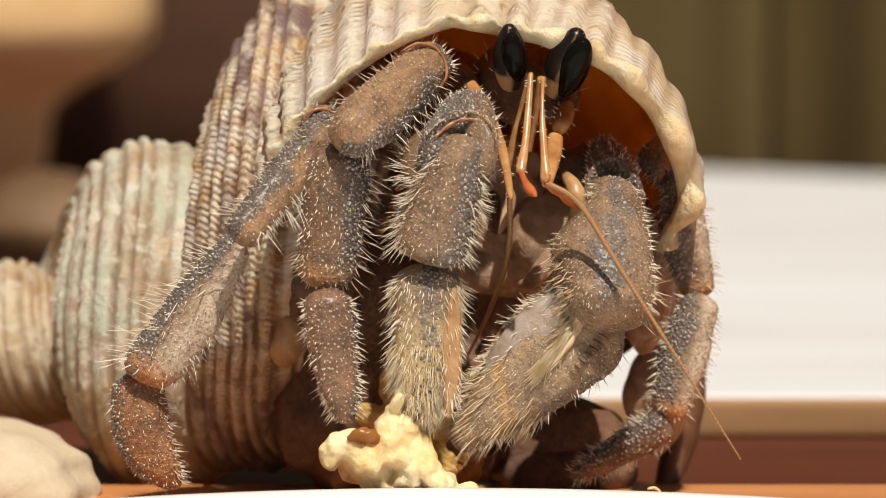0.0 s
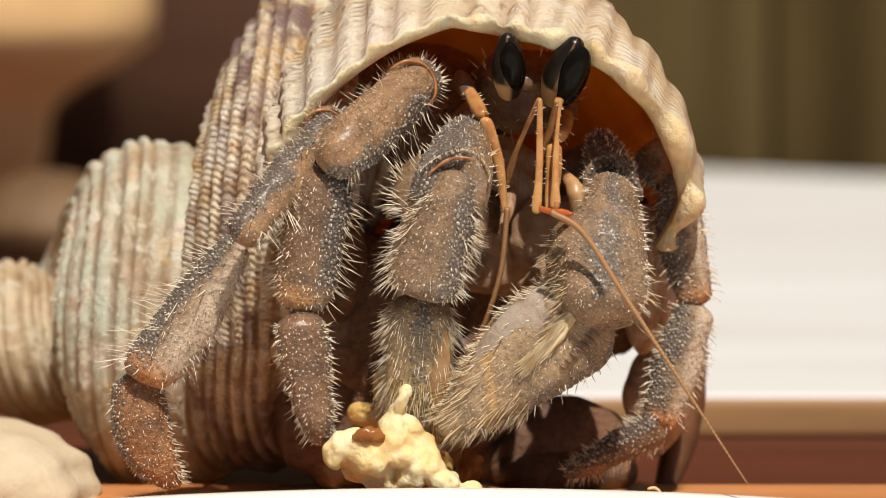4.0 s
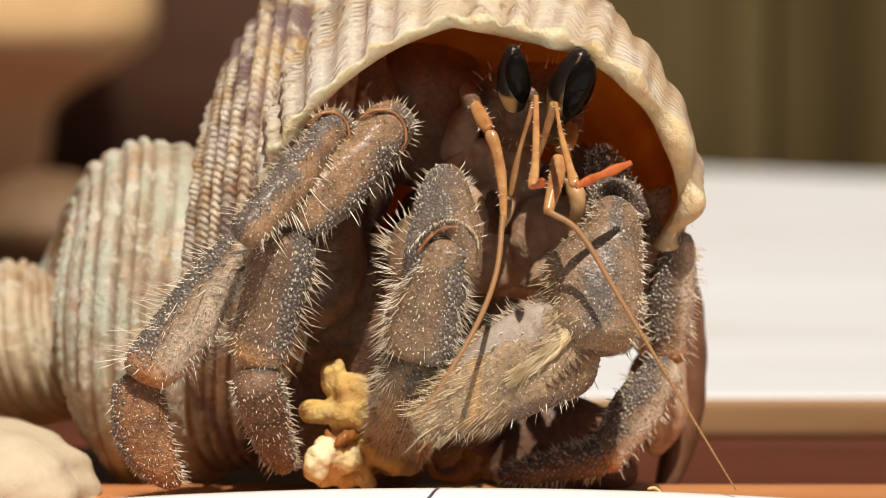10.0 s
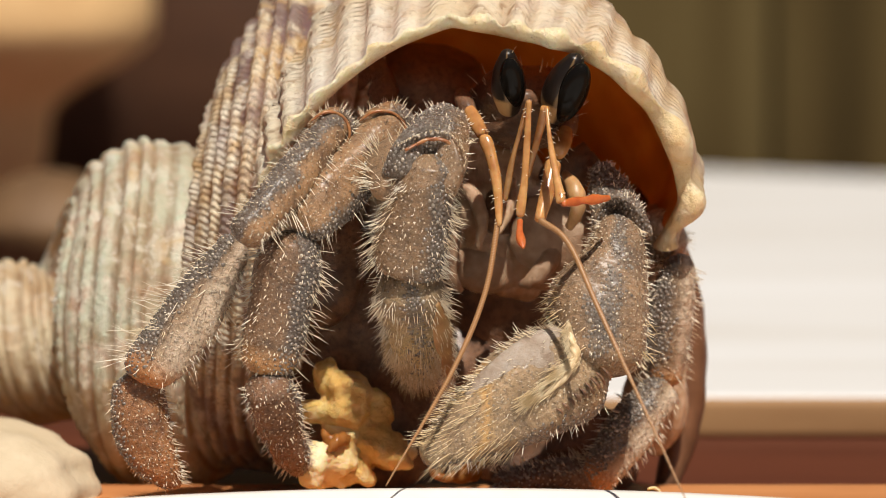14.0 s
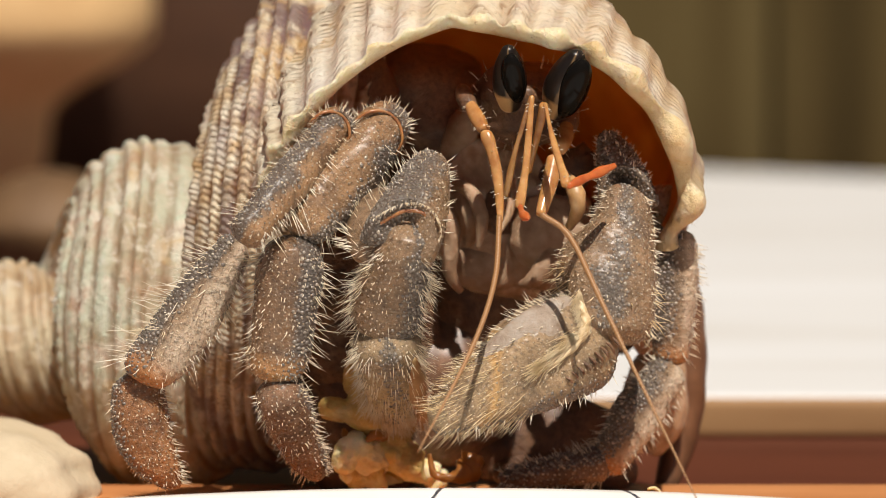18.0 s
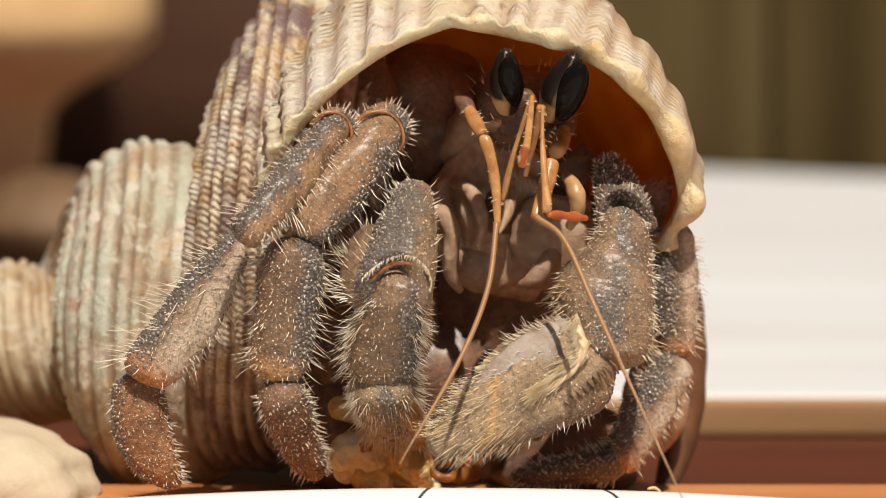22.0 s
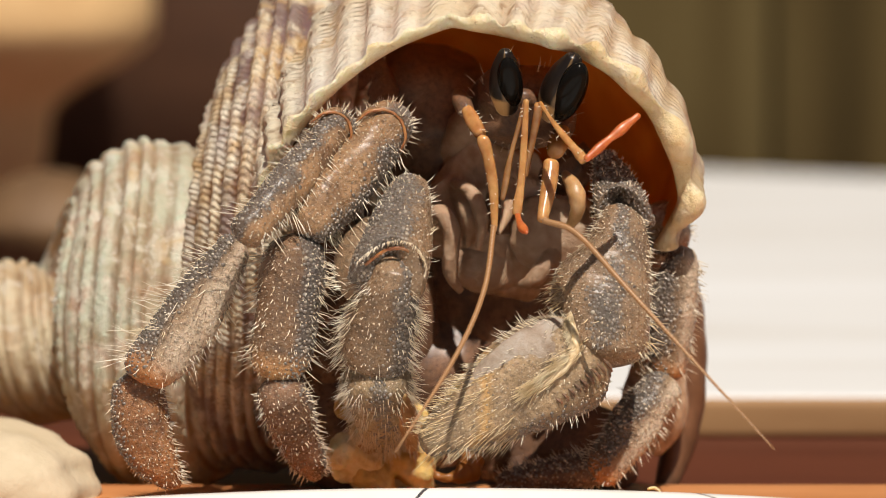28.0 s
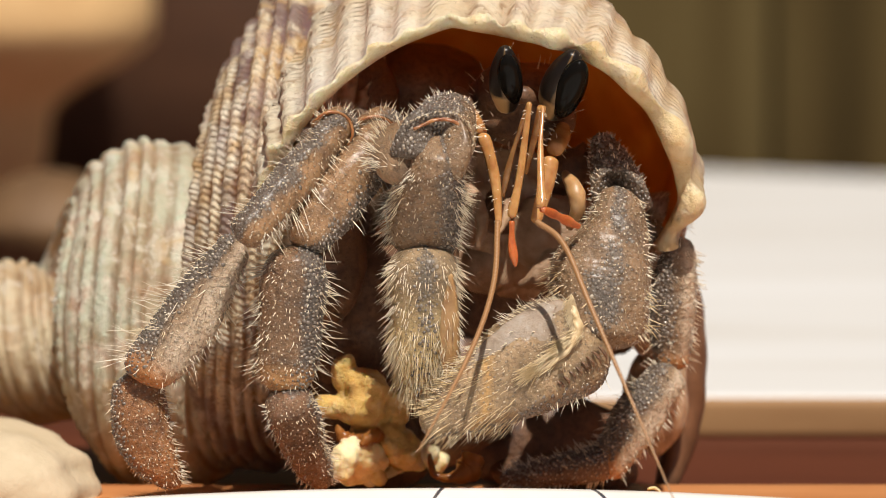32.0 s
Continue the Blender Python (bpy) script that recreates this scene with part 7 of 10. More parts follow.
    walk(b_hand, [
        (0, joint(9.52, -4.03, 11.16, 0.32, -5.29, 3.59)), (2.5, joint(9.52, -4.03, 11.16, 0.32, -5.29, 3.59)),
        (3, joint(9.49, -4.03, 11.28, 0.29, -5.29, 3.71)), (3.5, joint(9.11, -4.03, 11.41, -0.20, -5.28, 3.98)),
        (5.5, joint(9.05, -4.03, 10.77, -1.22, -7.23, 5.50)), (6, joint(8.86, -4.03, 10.88, -1.43, -7.18, 5.62)),
        (6.5, joint(8.95, -4.03, 10.88, -1.31, -7.17, 5.55)), (7, joint(8.52, -4.03, 10.58, -1.97, -6.72, 5.46)),
        (7.5, joint(8.77, -4.03, 10.27, -1.70, -5.79, 4.70)), (8, joint(8.27, -4.03, 9.12, -1.96, -7.27, 3.80)),
        (8.5, joint(8.33, -4.03, 8.94, -1.87, -7.59, 3.76)), (9, joint(8.39, -4.03, 9.09, -1.93, -7.41, 4.04)),
        (9.5, joint(8.33, -4.03, 9.64, -2.02, -7.81, 4.93)), (10, joint(8.43, -4.03, 9.64, -2.02, -7.44, 4.87)),
        (10.5, joint(8.71, -4.03, 9.09, -1.49, -7.69, 3.99)), (11, joint(8.62, -4.03, 9.00, -1.58, -7.45, 3.74)),
        (11.5, joint(8.68, -4.03, 8.94, -1.55, -7.48, 3.76)), (12, joint(8.71, -4.03, 8.84, -1.52, -7.69, 3.81)),
        (12.5, joint(9.05, -4.03, 8.94, -1.31, -7.71, 4.19)), (13, joint(8.96, -4.03, 9.00, -1.43, -7.65, 4.28)),
        (13.5, joint(8.87, -4.03, 8.30, -1.40, -7.75, 3.37)), (14, joint(8.87, -4.03, 8.27, -1.40, -7.63, 3.26)),
        (14.5, joint(8.87, -4.03, 8.30, -1.33, -7.96, 3.41)), (16.5, joint(8.86, -4.03, 10.14, -1.43, -7.84, 5.33)),
        (17, joint(9.31, -4.03, 10.21, -1.06, -7.53, 5.32)), (17.5, joint(9.40, -4.03, 9.95, -0.93, -7.64, 5.09)),
        (18, joint(9.40, -4.03, 9.95, -0.93, -7.75, 5.17)), (18.5, joint(9.31, -4.03, 9.95, -1.03, -7.90, 5.28)),
        (19, joint(9.15, -4.03, 10.04, -1.24, -7.69, 5.34)), (19.5, joint(9.41, -4.03, 8.94, -0.87, -7.82, 4.07)),
        (20, joint(9.13, -4.03, 8.10, -1.06, -8.14, 3.31)), (20.5, joint(9.06, -4.03, 8.27, -1.21, -7.89, 3.47)),
        (21, joint(9.06, -4.03, 8.46, -1.21, -7.79, 3.57)), (21.5, joint(9.16, -4.03, 8.61, -1.15, -7.78, 3.79)),
        (22, joint(9.25, -4.03, 8.61, -1.03, -7.88, 3.81)), (22.5, joint(8.96, -4.03, 8.39, -1.33, -8.24, 3.96)),
        (23, joint(8.96, -4.03, 8.39, -1.33, -8.24, 3.96)), (23.5, joint(9.01, -4.03, 8.42, -1.29, -8.20, 3.95)),
        (24, joint(9.06, -4.03, 8.46, -1.24, -8.15, 3.94)), (24.5, joint(9.16, -4.03, 8.55, -1.18, -7.99, 3.96)),
        (25, joint(9.25, -4.03, 8.64, -1.12, -7.81, 3.98)), (25.5, joint(9.22, -4.03, 8.80, -1.21, -7.79, 4.27)),
        (27.5, joint(9.15, -4.03, 9.73, -1.40, -6.98, 4.90)), (28, joint(9.05, -4.03, 8.80, -1.43, -7.08, 3.90)),
        (28.5, joint(9.21, -4.03, 10.65, -1.34, -6.91, 5.76)), (29, joint(9.49, -4.03, 11.86, -1.09, -6.74, 6.94)),
        (29.5, joint(8.14, -4.03, 9.22, -2.37, -7.13, 4.38)), (30, joint(8.58, -4.03, 10.30, -1.61, -8.06, 5.47)),
        (30.5, joint(8.08, -4.03, 9.03, -2.43, -7.13, 4.19)), (31, joint(8.14, -4.03, 9.31, -2.37, -7.13, 4.47)),
        (31.5, joint(8.86, -4.03, 9.92, -1.65, -7.09, 5.07)), (32, joint(9.05, -4.03, 9.73, -1.40, -7.35, 4.92)),])
    walk(r_merus, [
        (0, joint(12.24, 4.00, 19.28, 13.19, 0.89, 18.27)), (3, joint(12.24, 4.00, 19.28, 13.19, 0.89, 18.27)),
        (3.5, joint(12.14, 4.00, 19.28, 13.10, 0.89, 18.27)), (5.5, joint(11.27, 4.00, 18.37, 13.54, 3.47, 15.90)),
        (6, joint(11.56, 4.00, 18.11, 13.83, 3.46, 15.64)), (6.5, joint(11.56, 4.00, 18.10, 13.83, 3.46, 15.62)),
        (7, joint(11.56, 4.00, 18.08, 13.83, 3.46, 15.60)), (7.5, joint(11.47, 4.00, 17.23, 13.74, 3.48, 14.75)),
        (8, joint(11.44, 4.00, 16.90, 13.71, 3.49, 14.42)), (8.5, joint(11.37, 4.00, 16.90, 13.65, 3.49, 14.42)),
        (9, joint(11.31, 4.00, 16.90, 13.58, 3.49, 14.42)), (9.5, joint(11.37, 4.00, 16.85, 13.65, 3.49, 14.37)),
        (10, joint(11.44, 4.00, 16.80, 13.71, 3.49, 14.32)), (10.5, joint(11.48, 4.00, 16.11, 13.75, 3.52, 13.63)),
        (12, joint(11.44, 4.00, 16.11, 13.72, 3.52, 13.63)), (12.5, joint(11.47, 4.00, 17.56, 13.74, 3.48, 15.08)),
        (13, joint(11.47, 4.00, 16.51, 13.75, 3.50, 14.03)), (13.5, joint(11.48, 4.00, 15.45, 13.76, 3.57, 12.97)),
        (14, joint(11.48, 4.00, 15.50, 13.76, 3.56, 13.02)), (14.5, joint(11.48, 4.00, 15.55, 13.76, 3.55, 13.07)),
        (16.5, joint(11.54, 4.00, 15.62, 13.82, 3.54, 13.14)), (17, joint(11.47, 4.00, 17.33, 13.74, 3.48, 14.85)),
        (17.5, joint(11.54, 4.00, 16.90, 13.81, 3.49, 14.42)), (19, joint(11.57, 4.00, 16.87, 13.84, 3.49, 14.39)),
        (19.5, joint(11.57, 4.00, 16.28, 13.85, 3.51, 13.80)), (20, joint(11.56, 4.00, 16.29, 13.83, 3.51, 13.81)),
        (20.5, joint(11.54, 4.00, 16.31, 13.81, 3.51, 13.83)), (21, joint(11.37, 4.00, 17.36, 13.64, 3.48, 14.88)),
        (21.5, joint(11.34, 4.00, 17.31, 13.61, 3.48, 14.83)), (22, joint(11.31, 4.00, 17.26, 13.58, 3.49, 14.78)),
        (22.5, joint(11.28, 4.00, 16.90, 13.55, 3.50, 14.42)), (23, joint(11.29, 4.00, 16.83, 13.56, 3.50, 14.36)),
        (23.5, joint(11.30, 4.00, 16.77, 13.57, 3.50, 14.29)), (24, joint(11.31, 4.00, 16.70, 13.58, 3.50, 14.22)),
        (24.5, joint(11.35, 4.00, 16.64, 13.63, 3.50, 14.16)), (25, joint(11.40, 4.00, 16.57, 13.67, 3.50, 14.09)),
        (25.5, joint(11.44, 4.00, 16.51, 13.71, 3.50, 14.03)), (27.5, joint(11.74, 4.00, 16.31, 14.01, 3.50, 13.83)),
        (28, joint(11.64, 4.00, 15.95, 13.92, 3.52, 13.47)), (28.5, joint(11.62, 4.00, 15.94, 13.89, 3.52, 13.46)),
        (29, joint(11.59, 4.00, 15.93, 13.87, 3.52, 13.45)), (29.5, joint(11.57, 4.00, 15.92, 13.84, 3.52, 13.44)),
        (30, joint(11.54, 4.00, 15.91, 13.82, 3.52, 13.43)), (30.5, joint(11.49, 4.00, 16.01, 13.77, 3.52, 13.53)),
        (31, joint(11.44, 4.00, 16.11, 13.72, 3.52, 13.63)), (31.5, joint(11.47, 4.00, 16.51, 13.75, 3.50, 14.03)),
        (32, joint(11.44, 4.00, 16.47, 13.71, 3.50, 13.99)),])
    walk(r_carp, [
        (0, joint(13.29, 1.00, 18.56, 14.89, 2.23, 11.02)), (3, joint(13.29, 1.00, 18.56, 14.89, 2.23, 11.02)),
        (3.5, joint(13.20, 1.00, 18.56, 14.80, 1.84, 10.97)), (5.5, joint(13.47, 1.00, 16.42, 13.87, -0.04, 8.70)),
        (6, joint(13.76, 1.00, 16.16, 13.96, 0.69, 8.37)), (6.5, joint(13.76, 1.00, 16.15, 13.97, 0.85, 8.35)),
        (7, joint(13.76, 1.00, 16.13, 13.98, 0.98, 8.33)), (7.5, joint(13.67, 1.00, 15.29, 13.44, 1.52, 7.51)),
        (8, joint(13.64, 1.00, 14.97, 13.29, 1.78, 7.21)), (8.5, joint(13.58, 1.00, 14.97, 13.28, 1.65, 7.20)),
        (9, joint(13.51, 1.00, 14.97, 13.27, 1.50, 7.19)), (9.5, joint(13.58, 1.00, 14.92, 13.23, 1.85, 7.17)),
        (10, joint(13.64, 1.00, 14.87, 13.18, 2.13, 7.16)), (10.5, joint(13.68, 1.00, 14.19, 13.09, 2.19, 6.50)),
        (11, joint(13.67, 1.00, 14.19, 13.09, 2.15, 6.49)), (11.5, joint(13.66, 1.00, 14.19, 13.09, 2.11, 6.49)),
        (12, joint(13.65, 1.00, 14.19, 13.09, 2.08, 6.48)), (12.5, joint(13.67, 1.00, 15.61, 13.34, -0.03, 7.89)),
        (13, joint(13.68, 1.00, 14.58, 13.06, 1.69, 6.83)), (13.5, joint(13.68, 1.00, 13.54, 12.83, 2.07, 5.86)),
        (14, joint(13.68, 1.00, 13.59, 12.91, 2.04, 5.90)), (14.5, joint(13.68, 1.00, 13.64, 12.99, 2.01, 5.93)),
        (16.5, joint(13.75, 1.00, 13.70, 12.92, 2.51, 6.09)), (17, joint(13.67, 1.00, 15.39, 13.24, -0.02, 7.67)),
        (17.5, joint(13.74, 1.00, 14.97, 13.32, 1.97, 7.24)), (18, joint(13.75, 1.00, 14.95, 13.23, 1.32, 7.18)),
        (18.5, joint(13.76, 1.00, 14.94, 13.19, 1.44, 7.18)), (19, joint(13.77, 1.00, 14.93, 13.15, 1.56, 7.18)),
        (19.5, joint(13.77, 1.00, 14.35, 13.04, 1.31, 6.59)), (20, joint(13.76, 1.00, 14.37, 13.06, 1.33, 6.60)),
        (20.5, joint(13.74, 1.00, 14.38, 13.07, 1.34, 6.62)), (21, joint(13.57, 1.00, 15.42, 13.54, 0.67, 7.63)),
        (21.5, joint(13.54, 1.00, 15.37, 13.58, 1.08, 7.57)), (22, joint(13.51, 1.00, 15.32, 13.62, 1.37, 7.53)),
        (22.5, joint(13.48, 1.00, 14.97, 13.34, 1.52, 7.18)), (23, joint(13.49, 1.00, 14.90, 13.34, 1.51, 7.12)),
        (23.5, joint(13.50, 1.00, 14.84, 13.34, 1.51, 7.05)), (24, joint(13.51, 1.00, 14.77, 13.34, 1.50, 6.99)),
        (24.5, joint(13.56, 1.00, 14.71, 13.35, 1.65, 6.94)), (25, joint(13.60, 1.00, 14.64, 13.36, 1.78, 6.88)),
        (25.5, joint(13.64, 1.00, 14.58, 13.37, 1.91, 6.83)), (27.5, joint(13.94, 1.00, 14.38, 13.48, 2.11, 6.67)),
        (28, joint(13.84, 1.00, 14.02, 13.07, 1.75, 6.30)), (28.5, joint(13.82, 1.00, 14.02, 13.10, 1.87, 6.30)),
        (29, joint(13.79, 1.00, 14.01, 13.13, 1.98, 6.30)), (29.5, joint(13.77, 1.00, 14.00, 13.16, 2.09, 6.30)),
        (30, joint(13.74, 1.00, 13.99, 13.19, 2.19, 6.30)), (30.5, joint(13.70, 1.00, 14.09, 13.13, 2.01, 6.38)),
        (31, joint(13.65, 1.00, 14.19, 13.07, 1.82, 6.45)), (31.5, joint(13.68, 1.00, 14.58, 13.11, 0.74, 6.80)),
        (32, joint(13.64, 1.00, 14.54, 13.31, 2.02, 6.82)),])
    walk(r_prop, [
        (0, joint(14.80, 1.00, 11.33, 13.18, 0.16, 5.19)), (3, joint(14.80, 1.00, 11.33, 13.18, 0.16, 5.19)),
        (3.5, joint(14.73, 1.00, 11.23, 13.11, 0.16, 5.10)), (5.5, joint(13.94, 1.00, 8.72, 10.88, 0.07, 3.18)),
        (6, joint(13.98, 1.00, 8.49, 10.74, 0.30, 3.02)), (7, joint(13.98, 1.00, 8.49, 10.74, 0.30, 3.02)),
        (7.5, joint(13.40, 1.00, 7.74, 9.96, 0.30, 2.39)), (8, joint(13.24, 1.00, 7.48, 9.75, 0.30, 2.17)),
        (8.5, joint(13.24, 1.00, 7.45, 9.78, 0.29, 2.11)), (9, joint(13.24, 1.00, 7.42, 9.82, 0.28, 2.06)),
        (9.5, joint(13.18, 1.00, 7.45, 9.70, 0.29, 2.13)), (10, joint(13.11, 1.00, 7.48, 9.57, 0.30, 2.19)),
        (10.5, joint(13.02, 1.00, 6.83, 9.34, 0.30, 1.64)), (11, joint(13.02, 1.00, 6.82, 9.36, 0.30, 1.61)),
        (11.5, joint(13.02, 1.00, 6.81, 9.38, 0.30, 1.59)), (12, joint(13.02, 1.00, 6.80, 9.39, 0.30, 1.57)),
        (12.5, joint(13.40, 1.00, 7.78, 10.14, 0.27, 2.32)), (13, joint(13.02, 1.00, 7.09, 9.46, -0.79, 2.08)),
        (13.5, joint(12.76, 1.00, 6.18, 9.07, -0.95, 1.32)), (14, joint(12.84, 1.00, 6.21, 9.14, -0.76, 1.29)),
        (14.5, joint(12.92, 1.00, 6.24, 9.22, -0.54, 1.25)), (16.5, joint(12.83, 1.00, 6.47, 9.10, 0.30, 1.31)),
        (17, joint(13.30, 1.00, 7.68, 9.98, 0.26, 2.26)), (17.5, joint(13.26, 1.00, 7.53, 9.87, 0.27, 2.15)),
        (18, joint(13.21, 1.00, 7.38, 9.76, 0.28, 2.04)), (18.5, joint(13.16, 1.00, 7.40, 9.72, 0.28, 2.05)),
        (19, joint(13.11, 1.00, 7.42, 9.68, 0.27, 2.07)), (19.5, joint(13.02, 1.00, 6.80, 9.52, 0.28, 1.49)),
        (20, joint(13.03, 1.00, 6.81, 9.67, 0.25, 1.42)), (20.5, joint(13.05, 1.00, 6.83, 9.84, -1.03, 1.68)),
        (21, joint(13.56, 1.00, 7.74, 10.50, 0.24, 2.18)), (21.5, joint(13.58, 1.00, 7.74, 10.50, 0.24, 2.18)),
        (22, joint(13.59, 1.00, 7.74, 10.51, 0.24, 2.19)), (22.5, joint(13.30, 1.00, 7.42, 10.06, 0.25, 1.96)),
        (23, joint(13.31, 1.00, 7.35, 10.01, 0.26, 1.92)), (23.5, joint(13.31, 1.00, 7.29, 9.97, 0.26, 1.88)),
        (24, joint(13.31, 1.00, 7.22, 9.92, 0.27, 1.84)), (24.5, joint(13.31, 1.00, 7.19, 9.89, 0.27, 1.83)),
        (25, joint(13.31, 1.00, 7.16, 9.86, 0.28, 1.81)), (25.5, joint(13.31, 1.00, 7.12, 9.83, 0.28, 1.80)),
        (27.5, joint(13.40, 1.00, 6.99, 9.72, 0.31, 1.80)), (28, joint(13.02, 1.00, 6.57, 9.38, -0.61, 1.56)),
        (28.5, joint(13.04, 1.00, 6.58, 9.37, 0.30, 1.39)), (29, joint(13.07, 1.00, 6.60, 9.36, 0.31, 1.43)),
        (29.5, joint(13.09, 1.00, 6.62, 9.35, 0.31, 1.47)), (30, joint(13.12, 1.00, 6.63, 9.34, 0.31, 1.51)),
        (30.5, joint(13.07, 1.00, 6.68, 9.33, 0.31, 1.54)), (31, joint(13.02, 1.00, 6.73, 9.31, 0.30, 1.56)),
        (31.5, joint(13.13, 1.00, 6.93, 9.51, 0.30, 1.69)), (32, joint(13.24, 1.00, 7.12, 9.72, 0.29, 1.83)),])
    walk(r_dact, [
        (0, joint(12.94, 0.00, 4.04, 7.25, -0.34, 0.92)), (3, joint(12.94, 0.00, 4.04, 7.25, -0.34, 0.92)),
        (3.5, joint(12.91, 0.00, 4.10, 7.25, -0.35, 0.92)), (5.5, joint(10.94, 0.00, 3.19, 4.74, -0.21, 1.27)),
        (6, joint(10.78, 0.00, 3.06, 4.53, -0.18, 1.29)), (6.5, joint(10.78, 0.00, 3.06, 4.54, -0.18, 1.27)),
        (7, joint(10.78, 0.00, 3.06, 4.54, -0.18, 1.25)), (7.5, joint(9.95, 0.00, 2.34, 3.58, -0.11, 1.02)),
        (8, joint(9.69, 0.00, 2.05, 3.28, -0.08, 0.98)), (8.5, joint(9.72, 0.00, 1.98, 3.30, -0.08, 1.00)),
        (9, joint(9.76, 0.00, 1.92, 3.32, -0.08, 1.01)), (9.5, joint(9.63, 0.00, 1.98, 3.20, -0.09, 0.98)),
        (10, joint(9.50, 0.00, 2.05, 3.09, -0.10, 0.96)), (10.5, joint(9.31, 0.00, 1.56, 2.84, -0.04, 0.87)),
        (11, joint(9.34, 0.00, 1.56, 2.88, -0.04, 0.85)), (11.5, joint(9.37, 0.00, 1.56, 2.91, -0.04, 0.84)),
        (12, joint(9.40, 0.00, 1.56, 2.94, -0.04, 0.83)), (12.5, joint(10.05, 0.00, 2.11, 3.65, -0.11, 0.97)),
        (13, joint(9.56, 0.00, 1.95, 3.16, -0.10, 0.85)), (13.5, joint(9.18, 0.00, 1.16, 2.77, -1.04, 0.95)),
        (14, joint(9.24, 0.00, 1.16, 2.77, -0.54, 0.86)), (14.5, joint(9.31, 0.00, 1.16, 2.82, 0.02, 0.77)),
        (16.5, joint(9.08, 0.00, 1.26, 2.76, -1.49, 1.01)), (17, joint(9.66, 0.00, 1.69, 3.22, -0.06, 0.83)),
        (17.5, joint(9.61, 0.00, 1.69, 3.17, -0.06, 0.82)), (18, joint(9.56, 0.00, 1.69, 3.12, -0.06, 0.81)),
        (18.5, joint(9.52, 0.00, 1.69, 3.08, -0.06, 0.80)), (19, joint(9.47, 0.00, 1.69, 3.03, -0.06, 0.80)),
        (19.5, joint(9.53, 0.00, 1.47, 3.07, -0.03, 0.79)), (20, joint(9.60, 0.00, 1.26, 3.12, 0.01, 0.77)),
        (20.5, joint(9.95, 0.00, 1.51, 3.49, -0.03, 0.83)), (21, joint(10.31, 0.00, 1.75, 3.86, -0.06, 0.90)),
        (22, joint(10.31, 0.00, 1.75, 3.86, -0.06, 0.90)), (22.5, joint(9.86, 0.00, 1.56, 3.40, -0.04, 0.82)),
        (23, joint(9.83, 0.00, 1.56, 3.37, -0.04, 0.81)), (23.5, joint(9.80, 0.00, 1.56, 3.34, -0.04, 0.81)),
        (24, joint(9.77, 0.00, 1.56, 3.32, -0.04, 0.80)), (24.5, joint(9.75, 0.00, 1.56, 3.29, -0.04, 0.80)),
        (25, joint(9.72, 0.00, 1.56, 3.27, -0.04, 0.80)), (25.5, joint(9.69, 0.00, 1.56, 3.24, -0.04, 0.79)),
        (27.5, joint(9.51, 0.00, 1.48, 3.05, -0.03, 0.76)), (28, joint(9.47, 0.00, 1.46, 3.01, -0.03, 0.75)),
        (28.5, joint(9.40, 0.00, 1.41, 2.93, -0.03, 0.74)), (29, joint(9.32, 0.00, 1.36, 2.85, -0.02, 0.73)),
        (29.5, joint(9.25, 0.00, 1.31, 2.78, -0.18, 0.74)), (30, joint(9.18, 0.00, 1.26, 2.77, -1.00, 0.88)),
        (30.5, joint(9.19, 0.00, 1.33, 2.77, -0.86, 0.86)), (31, joint(9.21, 0.00, 1.39, 2.77, -0.68, 0.83)),
        (31.5, joint(9.45, 0.00, 1.57, 3.00, -0.05, 0.75)), (32, joint(9.69, 0.00, 1.75, 3.26, -0.08, 0.79)),])
